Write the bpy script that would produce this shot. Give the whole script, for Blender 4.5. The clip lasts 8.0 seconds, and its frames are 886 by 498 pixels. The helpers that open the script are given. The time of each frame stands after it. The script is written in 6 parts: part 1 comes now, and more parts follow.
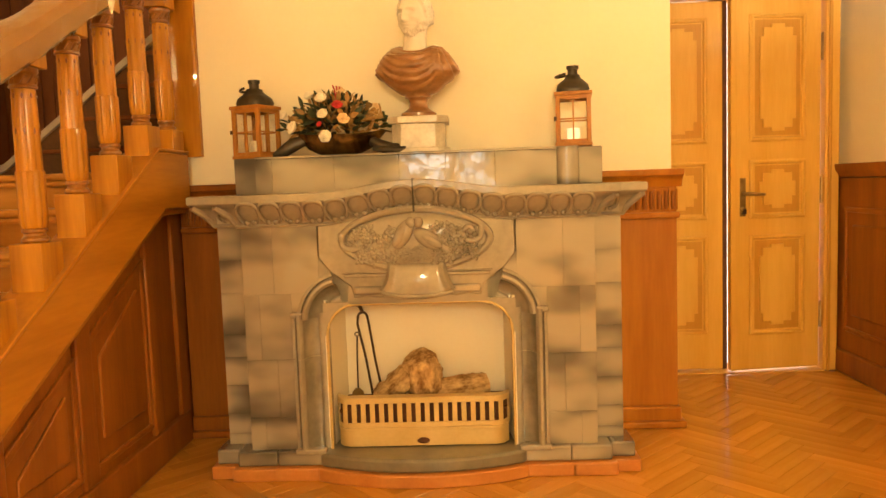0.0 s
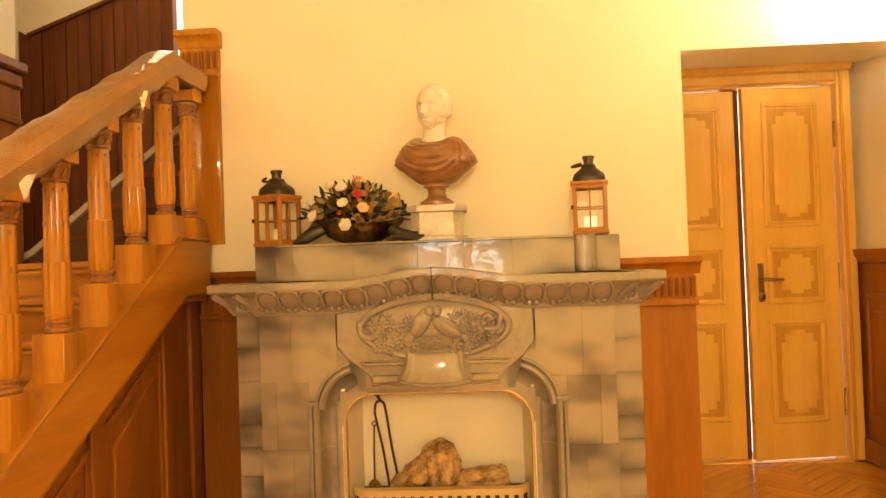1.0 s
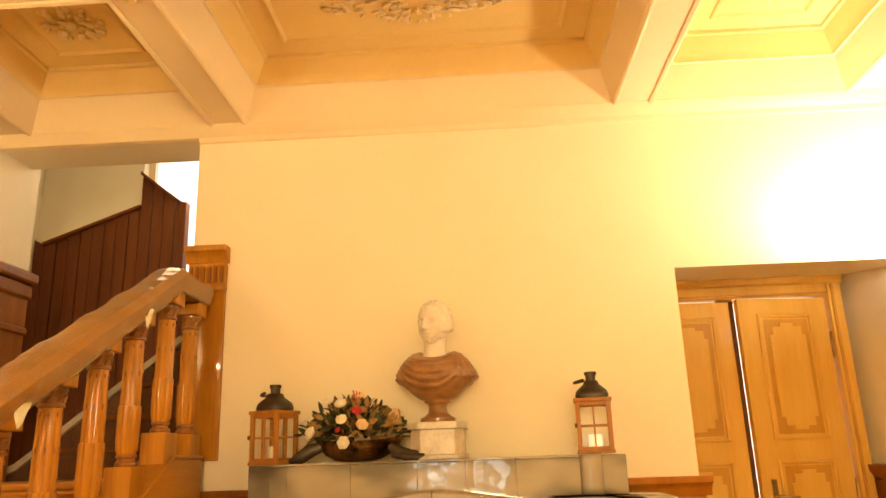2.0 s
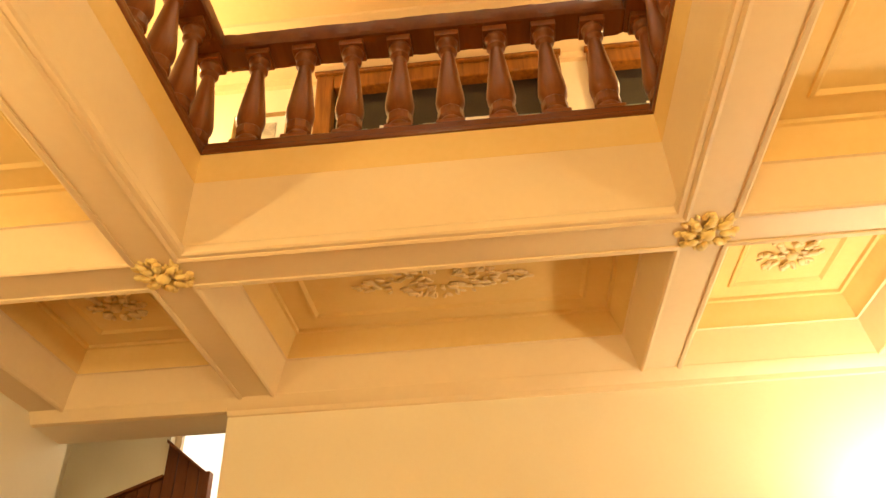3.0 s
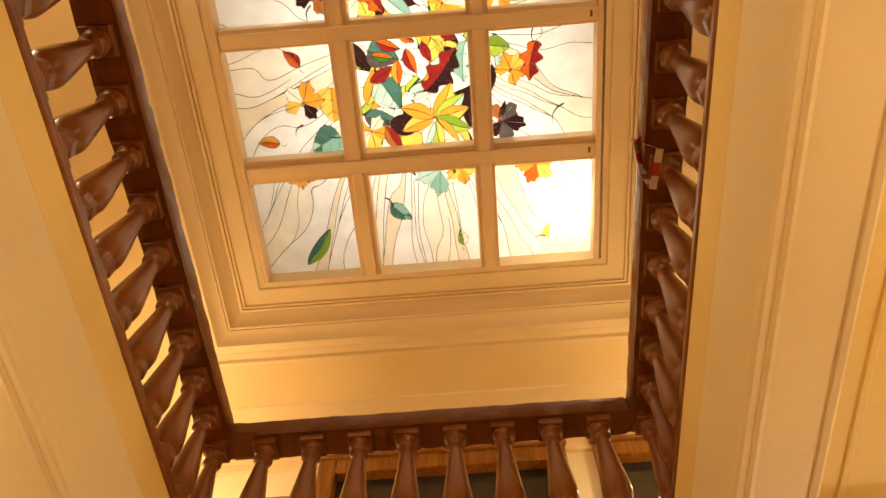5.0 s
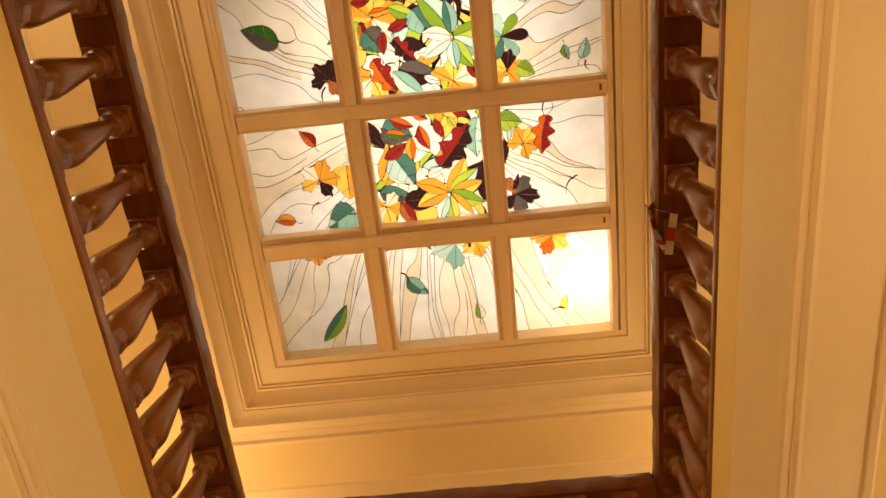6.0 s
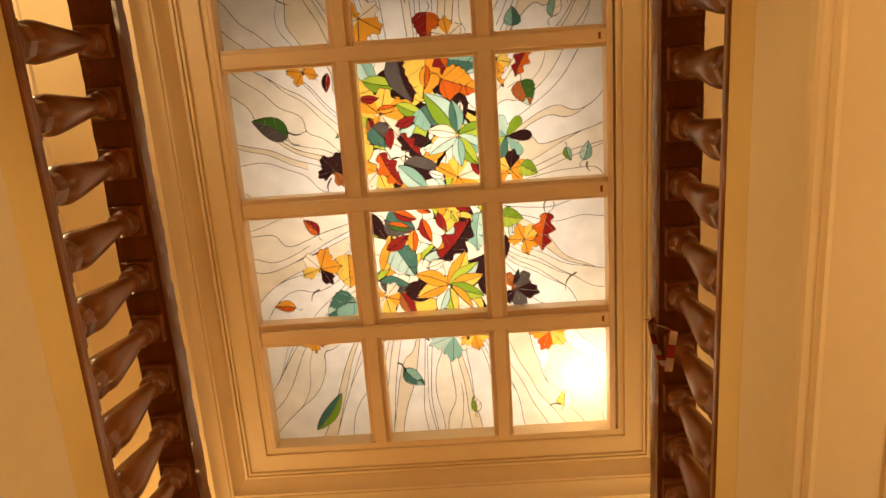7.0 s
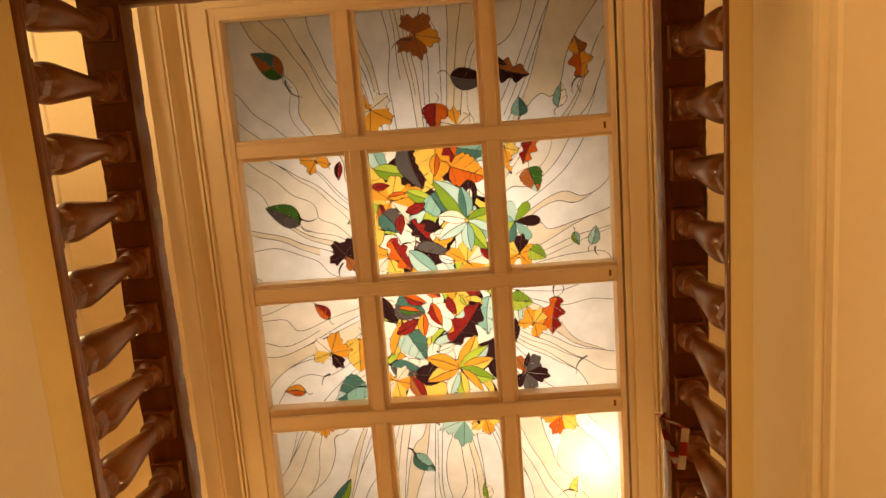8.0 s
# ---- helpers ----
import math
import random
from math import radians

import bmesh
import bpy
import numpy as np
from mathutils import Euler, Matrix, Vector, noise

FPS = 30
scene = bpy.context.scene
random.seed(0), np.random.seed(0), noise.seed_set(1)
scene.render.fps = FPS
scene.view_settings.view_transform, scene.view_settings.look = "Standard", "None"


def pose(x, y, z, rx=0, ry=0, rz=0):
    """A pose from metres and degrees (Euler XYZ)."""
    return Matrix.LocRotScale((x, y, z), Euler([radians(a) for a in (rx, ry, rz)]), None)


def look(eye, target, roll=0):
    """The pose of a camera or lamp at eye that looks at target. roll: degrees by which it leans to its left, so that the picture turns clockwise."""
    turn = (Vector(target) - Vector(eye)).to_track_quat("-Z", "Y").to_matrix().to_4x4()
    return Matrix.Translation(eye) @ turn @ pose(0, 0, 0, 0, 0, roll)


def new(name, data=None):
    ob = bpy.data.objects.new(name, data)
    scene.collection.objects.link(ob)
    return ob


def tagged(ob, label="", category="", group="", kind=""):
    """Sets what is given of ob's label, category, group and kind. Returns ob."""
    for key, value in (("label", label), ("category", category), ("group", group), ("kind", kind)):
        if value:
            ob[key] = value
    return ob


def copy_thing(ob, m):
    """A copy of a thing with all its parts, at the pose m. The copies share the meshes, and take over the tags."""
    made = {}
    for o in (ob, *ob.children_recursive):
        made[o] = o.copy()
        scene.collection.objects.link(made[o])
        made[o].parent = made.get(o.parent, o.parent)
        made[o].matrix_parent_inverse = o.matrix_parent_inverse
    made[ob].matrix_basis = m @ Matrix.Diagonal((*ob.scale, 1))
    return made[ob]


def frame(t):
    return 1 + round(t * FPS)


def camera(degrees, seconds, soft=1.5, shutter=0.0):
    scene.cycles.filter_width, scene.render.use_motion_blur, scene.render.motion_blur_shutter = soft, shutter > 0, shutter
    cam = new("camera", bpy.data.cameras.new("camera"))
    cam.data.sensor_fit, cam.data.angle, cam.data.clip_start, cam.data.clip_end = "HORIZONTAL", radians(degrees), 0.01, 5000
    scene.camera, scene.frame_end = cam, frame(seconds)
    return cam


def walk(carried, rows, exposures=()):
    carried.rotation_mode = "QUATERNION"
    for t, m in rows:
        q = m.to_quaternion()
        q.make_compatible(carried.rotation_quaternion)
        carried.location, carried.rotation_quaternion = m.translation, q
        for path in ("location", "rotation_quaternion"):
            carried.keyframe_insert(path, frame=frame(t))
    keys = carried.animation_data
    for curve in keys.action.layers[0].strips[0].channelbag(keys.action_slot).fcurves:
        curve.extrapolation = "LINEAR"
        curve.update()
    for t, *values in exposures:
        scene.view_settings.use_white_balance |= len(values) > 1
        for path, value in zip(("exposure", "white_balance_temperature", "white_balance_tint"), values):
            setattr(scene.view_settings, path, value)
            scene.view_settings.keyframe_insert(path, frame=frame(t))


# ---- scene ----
cam = camera(61.7, 8.0)
PATH = [
    (0, (0.232, 0.08, 1.218), (0.152, 2.071, 1.043), -2.0),
    (0.5, (0.224, 0.076, 1.232), (0.14, 2.073, 1.147), -1.9),
    (1, (0.214, 0.072, 1.258), (0.104, 2.068, 1.296), -2.0),
    (1.2, (0.213, 0.069, 1.265), (0.101, 2.064, 1.356), -1.6),
    (1.5, (0.21, 0.069, 1.284), (0.105, 2.057, 1.475), -1.4),
    (1.8, (0.215, 0.063, 1.32), (0.111, 2.024, 1.698), -1.8),
    (2, (0.208, 0.054, 1.368), (0.122, 1.977, 1.91), -1.9),
    (2.2, (0.207, 0.046, 1.413), (0.126, 1.923, 2.099), -2.8),
    (3.3, (0.236, -0.009, 1.504), (0.11, 1.52, 2.787), -1.7),
    (3.5, (0.203, -0.002, 1.519), (0.104, 1.438, 2.904), -1.3),
    (4, (0.186, -0.023, 1.548), (0.106, 1.174, 3.148), 0.0),
    (4.5, (0.196, -0.041, 1.575), (0.134, 1.008, 3.276), -1.4),
    (4.7, (0.204, -0.065, 1.57), (0.155, 0.92, 3.31), -1.6),
    (5.8, (0.19, -0.038, 1.569), (0.127, 0.743, 3.409), -1.2),
    (6, (0.218, -0.023, 1.579), (0.137, 0.696, 3.443), 0.4),
    (6.5, (0.202, -0.128, 1.596), (0.147, 0.49, 3.497), -0.1),
    (7, (0.21, -0.169, 1.604), (0.153, 0.371, 3.528), 2.1),
    (7.5, (0.228, -0.22, 1.613), (0.164, 0.21, 3.565), 4.7),
    (8, (0.222, -0.288, 1.591), (0.149, 0.075, 3.556), 7.1),
]
walk(cam, [(t, look(eye, target, roll)) for t, eye, target, roll in PATH], [(0, 0.57, 6450, 11), (1.2, 0.52, 6450, 11.5), (2.2, 0.31, 6400, 11), (3.3, -0.22, 6300, 9.5), (4, -0.41, 6200, 8.5), (4.7, -0.59, 6350, 10), (6, -0.87, 6700, 14), (8, -1.10, 7150, 18)])

# ---- light ----
world = bpy.data.worlds.new("world")
world.use_nodes = True
scene.world = world
sky = world.node_tree.nodes.new("ShaderNodeTexSky")
sky.sky_type, sky.sun_disc = "NISHITA", False
sky.sun_elevation, sky.sun_rotation = radians(35), radians(160)
world.node_tree.links.new(sky.outputs["Color"], world.node_tree.nodes["Background"].inputs["Color"])
world.node_tree.nodes["Background"].inputs["Strength"].default_value = 0.05


def lamp(name, kind, at, energy, colour, size=0.1, target=None, size_y=None):
    data = bpy.data.lights.new(name, kind)
    data.energy, data.color = energy, colour
    if kind == "AREA":
        data.shape, data.size, data.size_y = "RECTANGLE", size, size_y or size
    else:
        data.shadow_soft_size = size
    ob = new(name, data)
    ob.matrix_basis = look(at, target) if target else pose(*at)
    return ob


WARM = (1.0, 0.78, 0.40)
GOLD = (1.0, 0.69, 0.31)
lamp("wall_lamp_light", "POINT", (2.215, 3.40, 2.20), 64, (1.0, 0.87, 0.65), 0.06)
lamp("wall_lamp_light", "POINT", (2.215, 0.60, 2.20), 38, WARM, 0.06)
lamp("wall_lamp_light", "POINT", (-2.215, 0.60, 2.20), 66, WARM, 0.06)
# added fill light behind the camera; it has no known source
lamp("hall_fill_light", "POINT", (0.4, -2.6, 2.1), 244, WARM, 0.35)
# added unseen fill lights that brighten the gallery walls and ceiling
lamp("gallery_fill_light", "POINT", (-2.1, -0.8, 5.0), 58, (1.0, 0.76, 0.42), 0.12)
lamp("gallery_fill_light", "POINT", (2.2, -0.6, 5.0), 30, GOLD, 0.12)
lamp("gallery_fill_light", "POINT", (-1.9, 3.1, 4.9), 58, GOLD, 0.12)
lamp("gallery_fill_light", "POINT", (1.9, 3.1, 4.9), 56, GOLD, 0.12)
lamp("stair_window_light", "AREA", (-1.7, 5.12, 3.5), 9, (1.0, 0.76, 0.42), 0.9, (-1.9, 3.5, 2.2), 1.2)
lamp("skylight_tube_light", "POINT", (0.98, 2.15, 6.66), 34, (1.0, 0.85, 0.64), 0.05)
lamp("skylight_tube_light", "AREA", (0.0, 0.92, 7.0), 76, (1.0, 0.87, 0.70), 1.5, (0, 1.10, 6.0), 2.1)


# ---- materials ----
def nodes_of(name):
    m = bpy.data.materials.new(name)
    m.use_nodes = True
    nt = m.node_tree
    return m, nt, nt.nodes["Principled BSDF"]


def mat(name, a, b, rough=0.5, scale=6.0, stretch=(1, 1, 1), metal=0.0, bump=0.15, fine=60.0, coat=0.0, rough_b=None, detail=4.0, vary=0.0, spread=0.25):
    """Two colours mixed by a broad and a fine noise, with relief; vary: how far single pieces differ."""
    m, nt, out = nodes_of(name)
    N, L = nt.nodes.new, nt.links.new
    tc, mp = N("ShaderNodeTexCoord"), N("ShaderNodeMapping")
    mp.inputs["Scale"].default_value = stretch
    L(tc.outputs["Object"], mp.inputs["Vector"])
    n1, n2 = N("ShaderNodeTexNoise"), N("ShaderNodeTexNoise")
    n1.inputs["Scale"].default_value, n1.inputs["Detail"].default_value = scale, detail
    n2.inputs["Scale"].default_value, n2.inputs["Detail"].default_value = fine, 3
    L(mp.outputs[0], n1.inputs["Vector"])
    L(mp.outputs[0], n2.inputs["Vector"])
    mix = N("ShaderNodeMath")
    mix.operation = "MULTIPLY_ADD"
    L(n2.outputs["Fac"], mix.inputs[0])
    mix.inputs[1].default_value = 0.35
    L(n1.outputs["Fac"], mix.inputs[2])
    ramp = N("ShaderNodeMapRange")
    ramp.inputs["From Min"].default_value, ramp.inputs["From Max"].default_value = 0.675 - spread, 0.675 + spread
    L(mix.outputs[0], ramp.inputs["Value"])
    col = N("ShaderNodeMix")
    col.data_type = "RGBA"
    col.inputs[6].default_value, col.inputs[7].default_value = (*a, 1), (*b, 1)
    L(ramp.outputs[0], col.inputs[0])
    last = col.outputs[2]
    if vary:
        info, hsv, mr = N("ShaderNodeObjectInfo"), N("ShaderNodeHueSaturation"), N("ShaderNodeMapRange")
        mr.inputs["To Min"].default_value, mr.inputs["To Max"].default_value = 1 - vary, 1 + vary
        L(info.outputs["Random"], mr.inputs["Value"])
        L(mr.outputs[0], hsv.inputs["Value"])
        L(last, hsv.inputs["Color"])
        last = hsv.outputs[0]
    L(last, out.inputs["Base Color"])
    rr = N("ShaderNodeMapRange")
    rr.inputs["To Min"].default_value, rr.inputs["To Max"].default_value = rough, rough_b if rough_b is not None else min(1, rough * 1.35)
    L(n1.outputs["Fac"], rr.inputs["Value"])
    L(rr.outputs[0], out.inputs["Roughness"])
    out.inputs["Metallic"].default_value = metal
    out.inputs["Coat Weight"].default_value = coat
    out.inputs["Coat Roughness"].default_value = 0.08
    if bump:
        bp = N("ShaderNodeBump")
        bp.inputs["Strength"].default_value, bp.inputs["Distance"].default_value = bump, 0.004
        L(mix.outputs[0], bp.inputs["Height"])
        L(bp.outputs[0], out.inputs["Normal"])
    return m


def wood(name, a, b, rough=0.35, along="z", coat=0.3, vary=0.0, grain=9.0, bump=0.12):
    s = {"x": (0.10, 1, 1), "y": (1, 0.10, 1), "z": (1, 1, 0.10)}[along]
    m = mat(name, a, b, rough, grain, s, 0, bump, 70, coat, vary=vary, detail=6, spread=0.22)
    m.node_tree.nodes["Principled BSDF"].inputs["Specular IOR Level"].default_value = 0.22
    return m


def glassy(name, colour, weight=1.0):
    """Backlit coloured glass: lets the light behind it through, with a little gloss."""
    m, nt, out = nodes_of(name)
    N, L = nt.nodes.new, nt.links.new
    tr, mix, tc, nz, hs = N("ShaderNodeBsdfTranslucent"), N("ShaderNodeMixShader"), N("ShaderNodeTexCoord"), N("ShaderNodeTexNoise"), N("ShaderNodeMix")
    nz.inputs["Scale"].default_value = 7
    L(tc.outputs["Object"], nz.inputs["Vector"])
    hs.data_type = "RGBA"
    hs.inputs[6].default_value = (*[c * 0.72 for c in colour], 1)
    hs.inputs[7].default_value = (*[min(1, c * 1.15) for c in colour], 1)
    L(nz.outputs["Fac"], hs.inputs[0])
    L(hs.outputs[2], tr.inputs["Color"])
    L(hs.outputs[2], out.inputs["Base Color"])
    out.inputs["Roughness"].default_value = 0.25
    mix.inputs[0].default_value = 0.12
    L(tr.outputs[0], mix.inputs[1])
    L(out.outputs[0], mix.inputs[2])
    L(mix.outputs[0], nt.nodes["Material Output"].inputs["Surface"])
    return m


def clear(name, tint=(1, 1, 1), rough=0.02):
    m, nt, out = nodes_of(name)
    out.inputs["Base Color"].default_value = (*tint, 1)
    out.inputs["Transmission Weight"].default_value = 1
    out.inputs["Roughness"].default_value = rough
    out.inputs["IOR"].default_value = 1.45
    return m


def glow(name, colour, strength):
    m, nt, out = nodes_of(name)
    out.inputs["Base Color"].default_value = (*colour, 1)
    out.inputs["Emission Color"].default_value = (*colour, 1)
    out.inputs["Emission Strength"].default_value = strength
    return m


PLASTER = mat("cream_wall_plaster", (0.85, 0.755, 0.550), (0.89, 0.805, 0.61), 0.6, 2.0, bump=0.12, fine=40)
CEIL = mat("cream_ceiling_paint", (0.78, 0.615, 0.370), (0.83, 0.68, 0.43), 0.5, 1.6, bump=0.08, fine=30)
COFFER = mat("yellow_coffer_paint", (0.76, 0.54, 0.19), (0.82, 0.61, 0.25), 0.55, 1.8, bump=0.1, fine=30)
CORNICE = mat("soft_yellow_cornice", (0.77, 0.585, 0.29), (0.82, 0.645, 0.35), 0.55, 1.8, bump=0.1, fine=30)
STUCCO = mat("gilded_stucco", (0.80, 0.60, 0.20), (0.88, 0.72, 0.32), 0.45, 20, bump=0.3)
STUCCO_W = mat("pale_stucco", (0.79, 0.63, 0.33), (0.86, 0.71, 0.43), 0.55, 20, bump=0.3)
OAK = wood("honey_oak", (0.30, 0.108, 0.005), (0.50, 0.215, 0.011), 0.40, "z", 0.48)
OAK_C = wood("carved_dark_oak", (0.17, 0.055, 0.006), (0.32, 0.125, 0.014), 0.30, "z", 0.6, grain=30)
OAK_Y = wood("honey_oak_slope", (0.33, 0.122, 0.007), (0.48, 0.200, 0.016), 0.34, "y", 0.10)
OAK_X = wood("honey_oak_tread", (0.40, 0.170, 0.022), (0.54, 0.255, 0.045), 0.38, "x", 0.2)
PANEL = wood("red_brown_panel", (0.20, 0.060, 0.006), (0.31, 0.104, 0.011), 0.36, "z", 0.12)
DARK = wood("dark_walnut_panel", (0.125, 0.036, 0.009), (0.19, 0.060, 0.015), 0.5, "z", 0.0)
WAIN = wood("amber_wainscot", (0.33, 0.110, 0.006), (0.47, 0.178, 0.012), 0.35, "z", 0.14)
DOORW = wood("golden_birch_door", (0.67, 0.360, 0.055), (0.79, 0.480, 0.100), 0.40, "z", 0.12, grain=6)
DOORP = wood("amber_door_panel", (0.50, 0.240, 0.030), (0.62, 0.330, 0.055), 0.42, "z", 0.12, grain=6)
MAHOG = wood("dark_mahogany", (0.150, 0.044, 0.009), (0.24, 0.078, 0.016), 0.26, "z", 0.28)
MAHOG_X = wood("dark_mahogany_rail", (0.125, 0.036, 0.009), (0.20, 0.062, 0.014), 0.2, "x", 0.6)


def laid_wood(name, turn):
    """Parquet wood whose grain runs along blocks turned by that angle; single blocks differ a little."""
    m = wood(name, (0.46, 0.200, 0.023), (0.54, 0.255, 0.036), 0.15, "x", 0.5, grain=12)
    nt = m.node_tree
    for nd in nt.nodes:
        if nd.type == "MAPPING":
            nd.vector_type = "TEXTURE"
            nd.inputs["Rotation"].default_value[2] = radians(turn)
            nd.inputs["Scale"].default_value = (10, 1, 1)
    out = nt.nodes["Principled BSDF"]
    colour = out.inputs["Base Color"].links[0].from_socket
    geo, hsv, mr = nt.nodes.new("ShaderNodeNewGeometry"), nt.nodes.new("ShaderNodeHueSaturation"), nt.nodes.new("ShaderNodeMapRange")
    mr.inputs["To Min"].default_value, mr.inputs["To Max"].default_value = 0.87, 1.13
    nt.links.new(geo.outputs["Random Per Island"], mr.inputs["Value"])
    nt.links.new(mr.outputs[0], hsv.inputs["Value"])
    nt.links.new(colour, hsv.inputs["Color"])
    nt.links.new(hsv.outputs[0], out.inputs["Base Color"])
    return m


PARQ = [laid_wood("honey_parquet", 45), laid_wood("honey_parquet_cross", 135)]
PARQ_BASE = wood("parquet_joint", (0.16, 0.065, 0.016), (0.24, 0.10, 0.025), 0.5, "y", 0.0)

def glaze_tile():
    """Glossy grey-beige glaze; every tile has its own soft dark clouds towards its edges."""
    m, nt, out = nodes_of("grey_beige_glaze")
    N, L = nt.nodes.new, nt.links.new
    tc, mp, info, w = N("ShaderNodeTexCoord"), N("ShaderNodeMapping"), N("ShaderNodeObjectInfo"), N("ShaderNodeMath")
    mp.inputs["Scale"].default_value = (3.4, 1.0, 6.5)
    L(tc.outputs["Object"], mp.inputs["Vector"])
    w.operation, w.inputs[1].default_value = "MULTIPLY", 0.4
    L(info.outputs["Random"], w.inputs[0])
    nz, sep, ed = N("ShaderNodeTexNoise"), N("ShaderNodeSeparateXYZ"), N("ShaderNodeMath")
    nz.noise_dimensions = "4D"
    nz.inputs["Scale"].default_value, nz.inputs["Detail"].default_value = 1.1, 1.5
    L(mp.outputs[0], nz.inputs["Vector"])
    L(w.outputs[0], nz.inputs["W"])
    L(tc.outputs["Generated"], sep.inputs[0])
    ed.operation, ed.inputs[1].default_value = "SUBTRACT", 0.45
    L(sep.outputs["Z"], ed.inputs[0])
    sq, add, mr, col = N("ShaderNodeMath"), N("ShaderNodeMath"), N("ShaderNodeMapRange"), N("ShaderNodeMix")
    sq.operation = "MULTIPLY"
    L(ed.outputs[0], sq.inputs[0])
    L(ed.outputs[0], sq.inputs[1])
    add.operation, add.inputs[1].default_value = "MULTIPLY_ADD", 0.50
    L(sq.outputs[0], add.inputs[0])
    L(nz.outputs["Fac"], add.inputs[2])
    mr.interpolation_type = "SMOOTHSTEP"
    mr.inputs["From Min"].default_value, mr.inputs["From Max"].default_value = 0.43, 0.77
    L(add.outputs[0], mr.inputs["Value"])
    col.data_type = "RGBA"
    col.inputs[6].default_value, col.inputs[7].default_value = (0.37, 0.308, 0.232, 1), (0.098, 0.088, 0.076, 1)
    L(mr.outputs[0], col.inputs[0])
    L(col.outputs[2], out.inputs["Base Color"])
    bp, n2 = N("ShaderNodeBump"), N("ShaderNodeTexNoise")
    n2.inputs["Scale"].default_value = 14
    L(tc.outputs["Object"], n2.inputs["Vector"])
    bp.inputs["Strength"].default_value, bp.inputs["Distance"].default_value = 0.16, 0.004
    L(n2.outputs["Fac"], bp.inputs["Height"])
    L(bp.outputs[0], out.inputs["Normal"])
    L(bp.outputs[0], out.inputs["Coat Normal"])
    out.inputs["Roughness"].default_value, out.inputs["Coat Weight"].default_value = 0.05, 0.9
    return m


GLAZE = glaze_tile()
GLAZE_D = mat("darker_hollow_glaze", (0.13, 0.118, 0.092), (0.32, 0.27, 0.20), 0.08, 5.0, (1, 1, 1), 0, 0.05, 30, 0.6, 0.2, 2.0)
HEARTH = mat("worn_grey_green_glaze", (0.13, 0.112, 0.080), (0.23, 0.195, 0.135), 0.28, 7.0, (1, 1, 1), 0, 0.15, 40, 0.2, 0.5, 4.0)
GLAZE_C = mat("cream_grey_glaze", (0.40, 0.335, 0.250), (0.235, 0.200, 0.155), 0.05, 4.5, (1, 1, 1), 0, 0.05, 40, 0.6, 0.2, 3.0)
TERRA = mat("terracotta_base", (0.42, 0.150, 0.030), (0.56, 0.225, 0.050), 0.35, 8, bump=0.2)
GROUT = mat("pale_grout", (0.30, 0.255, 0.18), (0.36, 0.31, 0.22), 0.7, 20)
JOINT = mat("dark_joint", (0.05, 0.045, 0.035), (0.09, 0.08, 0.06), 0.8, 20)
FIREBACK = mat("pale_firebox_plaster", (0.84, 0.73, 0.55), (0.88, 0.79, 0.63), 0.6, 3, bump=0.1)
BRASS = mat("worn_cream_brass", (0.56, 0.385, 0.135), (0.68, 0.50, 0.22), 0.32, 5, metal=0.25, bump=0.08)
# dark brown of grate parts; on the door it stands in for shade
DARKBROWN = mat("dark_slot", (0.07, 0.025, 0.010), (0.12, 0.045, 0.018), 0.7, 12)
LOG = mat("pale_log_bark", (0.17, 0.080, 0.022), (0.66, 0.45, 0.21), 0.8, 24, (1, 1, 0.5), 0, 1.0, 90, spread=0.19)
IRON = mat("dark_iron", (0.05, 0.03, 0.022), (0.10, 0.06, 0.04), 0.45, 20, metal=0.7)
BLACKM = mat("blackened_bronze", (0.030, 0.024, 0.018), (0.075, 0.058, 0.040), 0.32, 14, metal=0.6)
LANT = wood("lantern_oak", (0.33, 0.125, 0.018), (0.47, 0.20, 0.036), 0.4, "z", 0.1, grain=20)
MARBLE = mat("white_marble", (0.80, 0.74, 0.64), (0.70, 0.63, 0.52), 0.22, 8, bump=0.03, coat=0.2)
VEINED = mat("veined_grey_marble", (0.66, 0.58, 0.46), (0.46, 0.39, 0.29), 0.25, 9, bump=0.04, coat=0.2, spread=0.14)
ROSSO = mat("red_brown_marble", (0.19, 0.080, 0.024), (0.34, 0.160, 0.055), 0.26, 14, (1, 1, 2.2), 0, 0.05, 50, 0.4)
BRONZE = mat("gilt_bronze_bowl", (0.05, 0.026, 0.010), (0.52, 0.30, 0.10), 0.22, 13, metal=0.9, bump=0.15, spread=0.16)
LEAFD = mat("dark_green_leaf", (0.018, 0.030, 0.012), (0.05, 0.065, 0.025), 0.5, 30)
LEAFG = mat("dry_gold_leaf", (0.26, 0.14, 0.04), (0.42, 0.26, 0.09), 0.5, 30)
ROSEW = mat("white_rose", (0.74, 0.66, 0.52), (0.84, 0.78, 0.66), 0.6, 25)
ROSEP = mat("peach_rose", (0.70, 0.46, 0.22), (0.80, 0.58, 0.33), 0.6, 25)
ROSER = mat("crimson_rose", (0.38, 0.012, 0.022), (0.52, 0.035, 0.04), 0.5, 25)
CANDLE = glow("lit_candle_wax", (1.0, 0.80, 0.50), 0.45)
WAX = mat("cream_wax", (0.80, 0.68, 0.45), (0.86, 0.76, 0.55), 0.4, 8)
PANE = clear("thin_pane_glass")
PANE.node_tree.nodes["Principled BSDF"].inputs["IOR"].default_value = 1.15
FILM = clear("plastic_wrap", (1.0, 0.93, 0.66), 0.05)
FILM.node_tree.nodes["Principled BSDF"].inputs["Transmission Weight"].default_value = 0.90
FILM.node_tree.nodes["Principled BSDF"].inputs["IOR"].default_value = 1.25
OAK.node_tree.nodes["Principled BSDF"].inputs["Coat Roughness"].default_value = 0.03
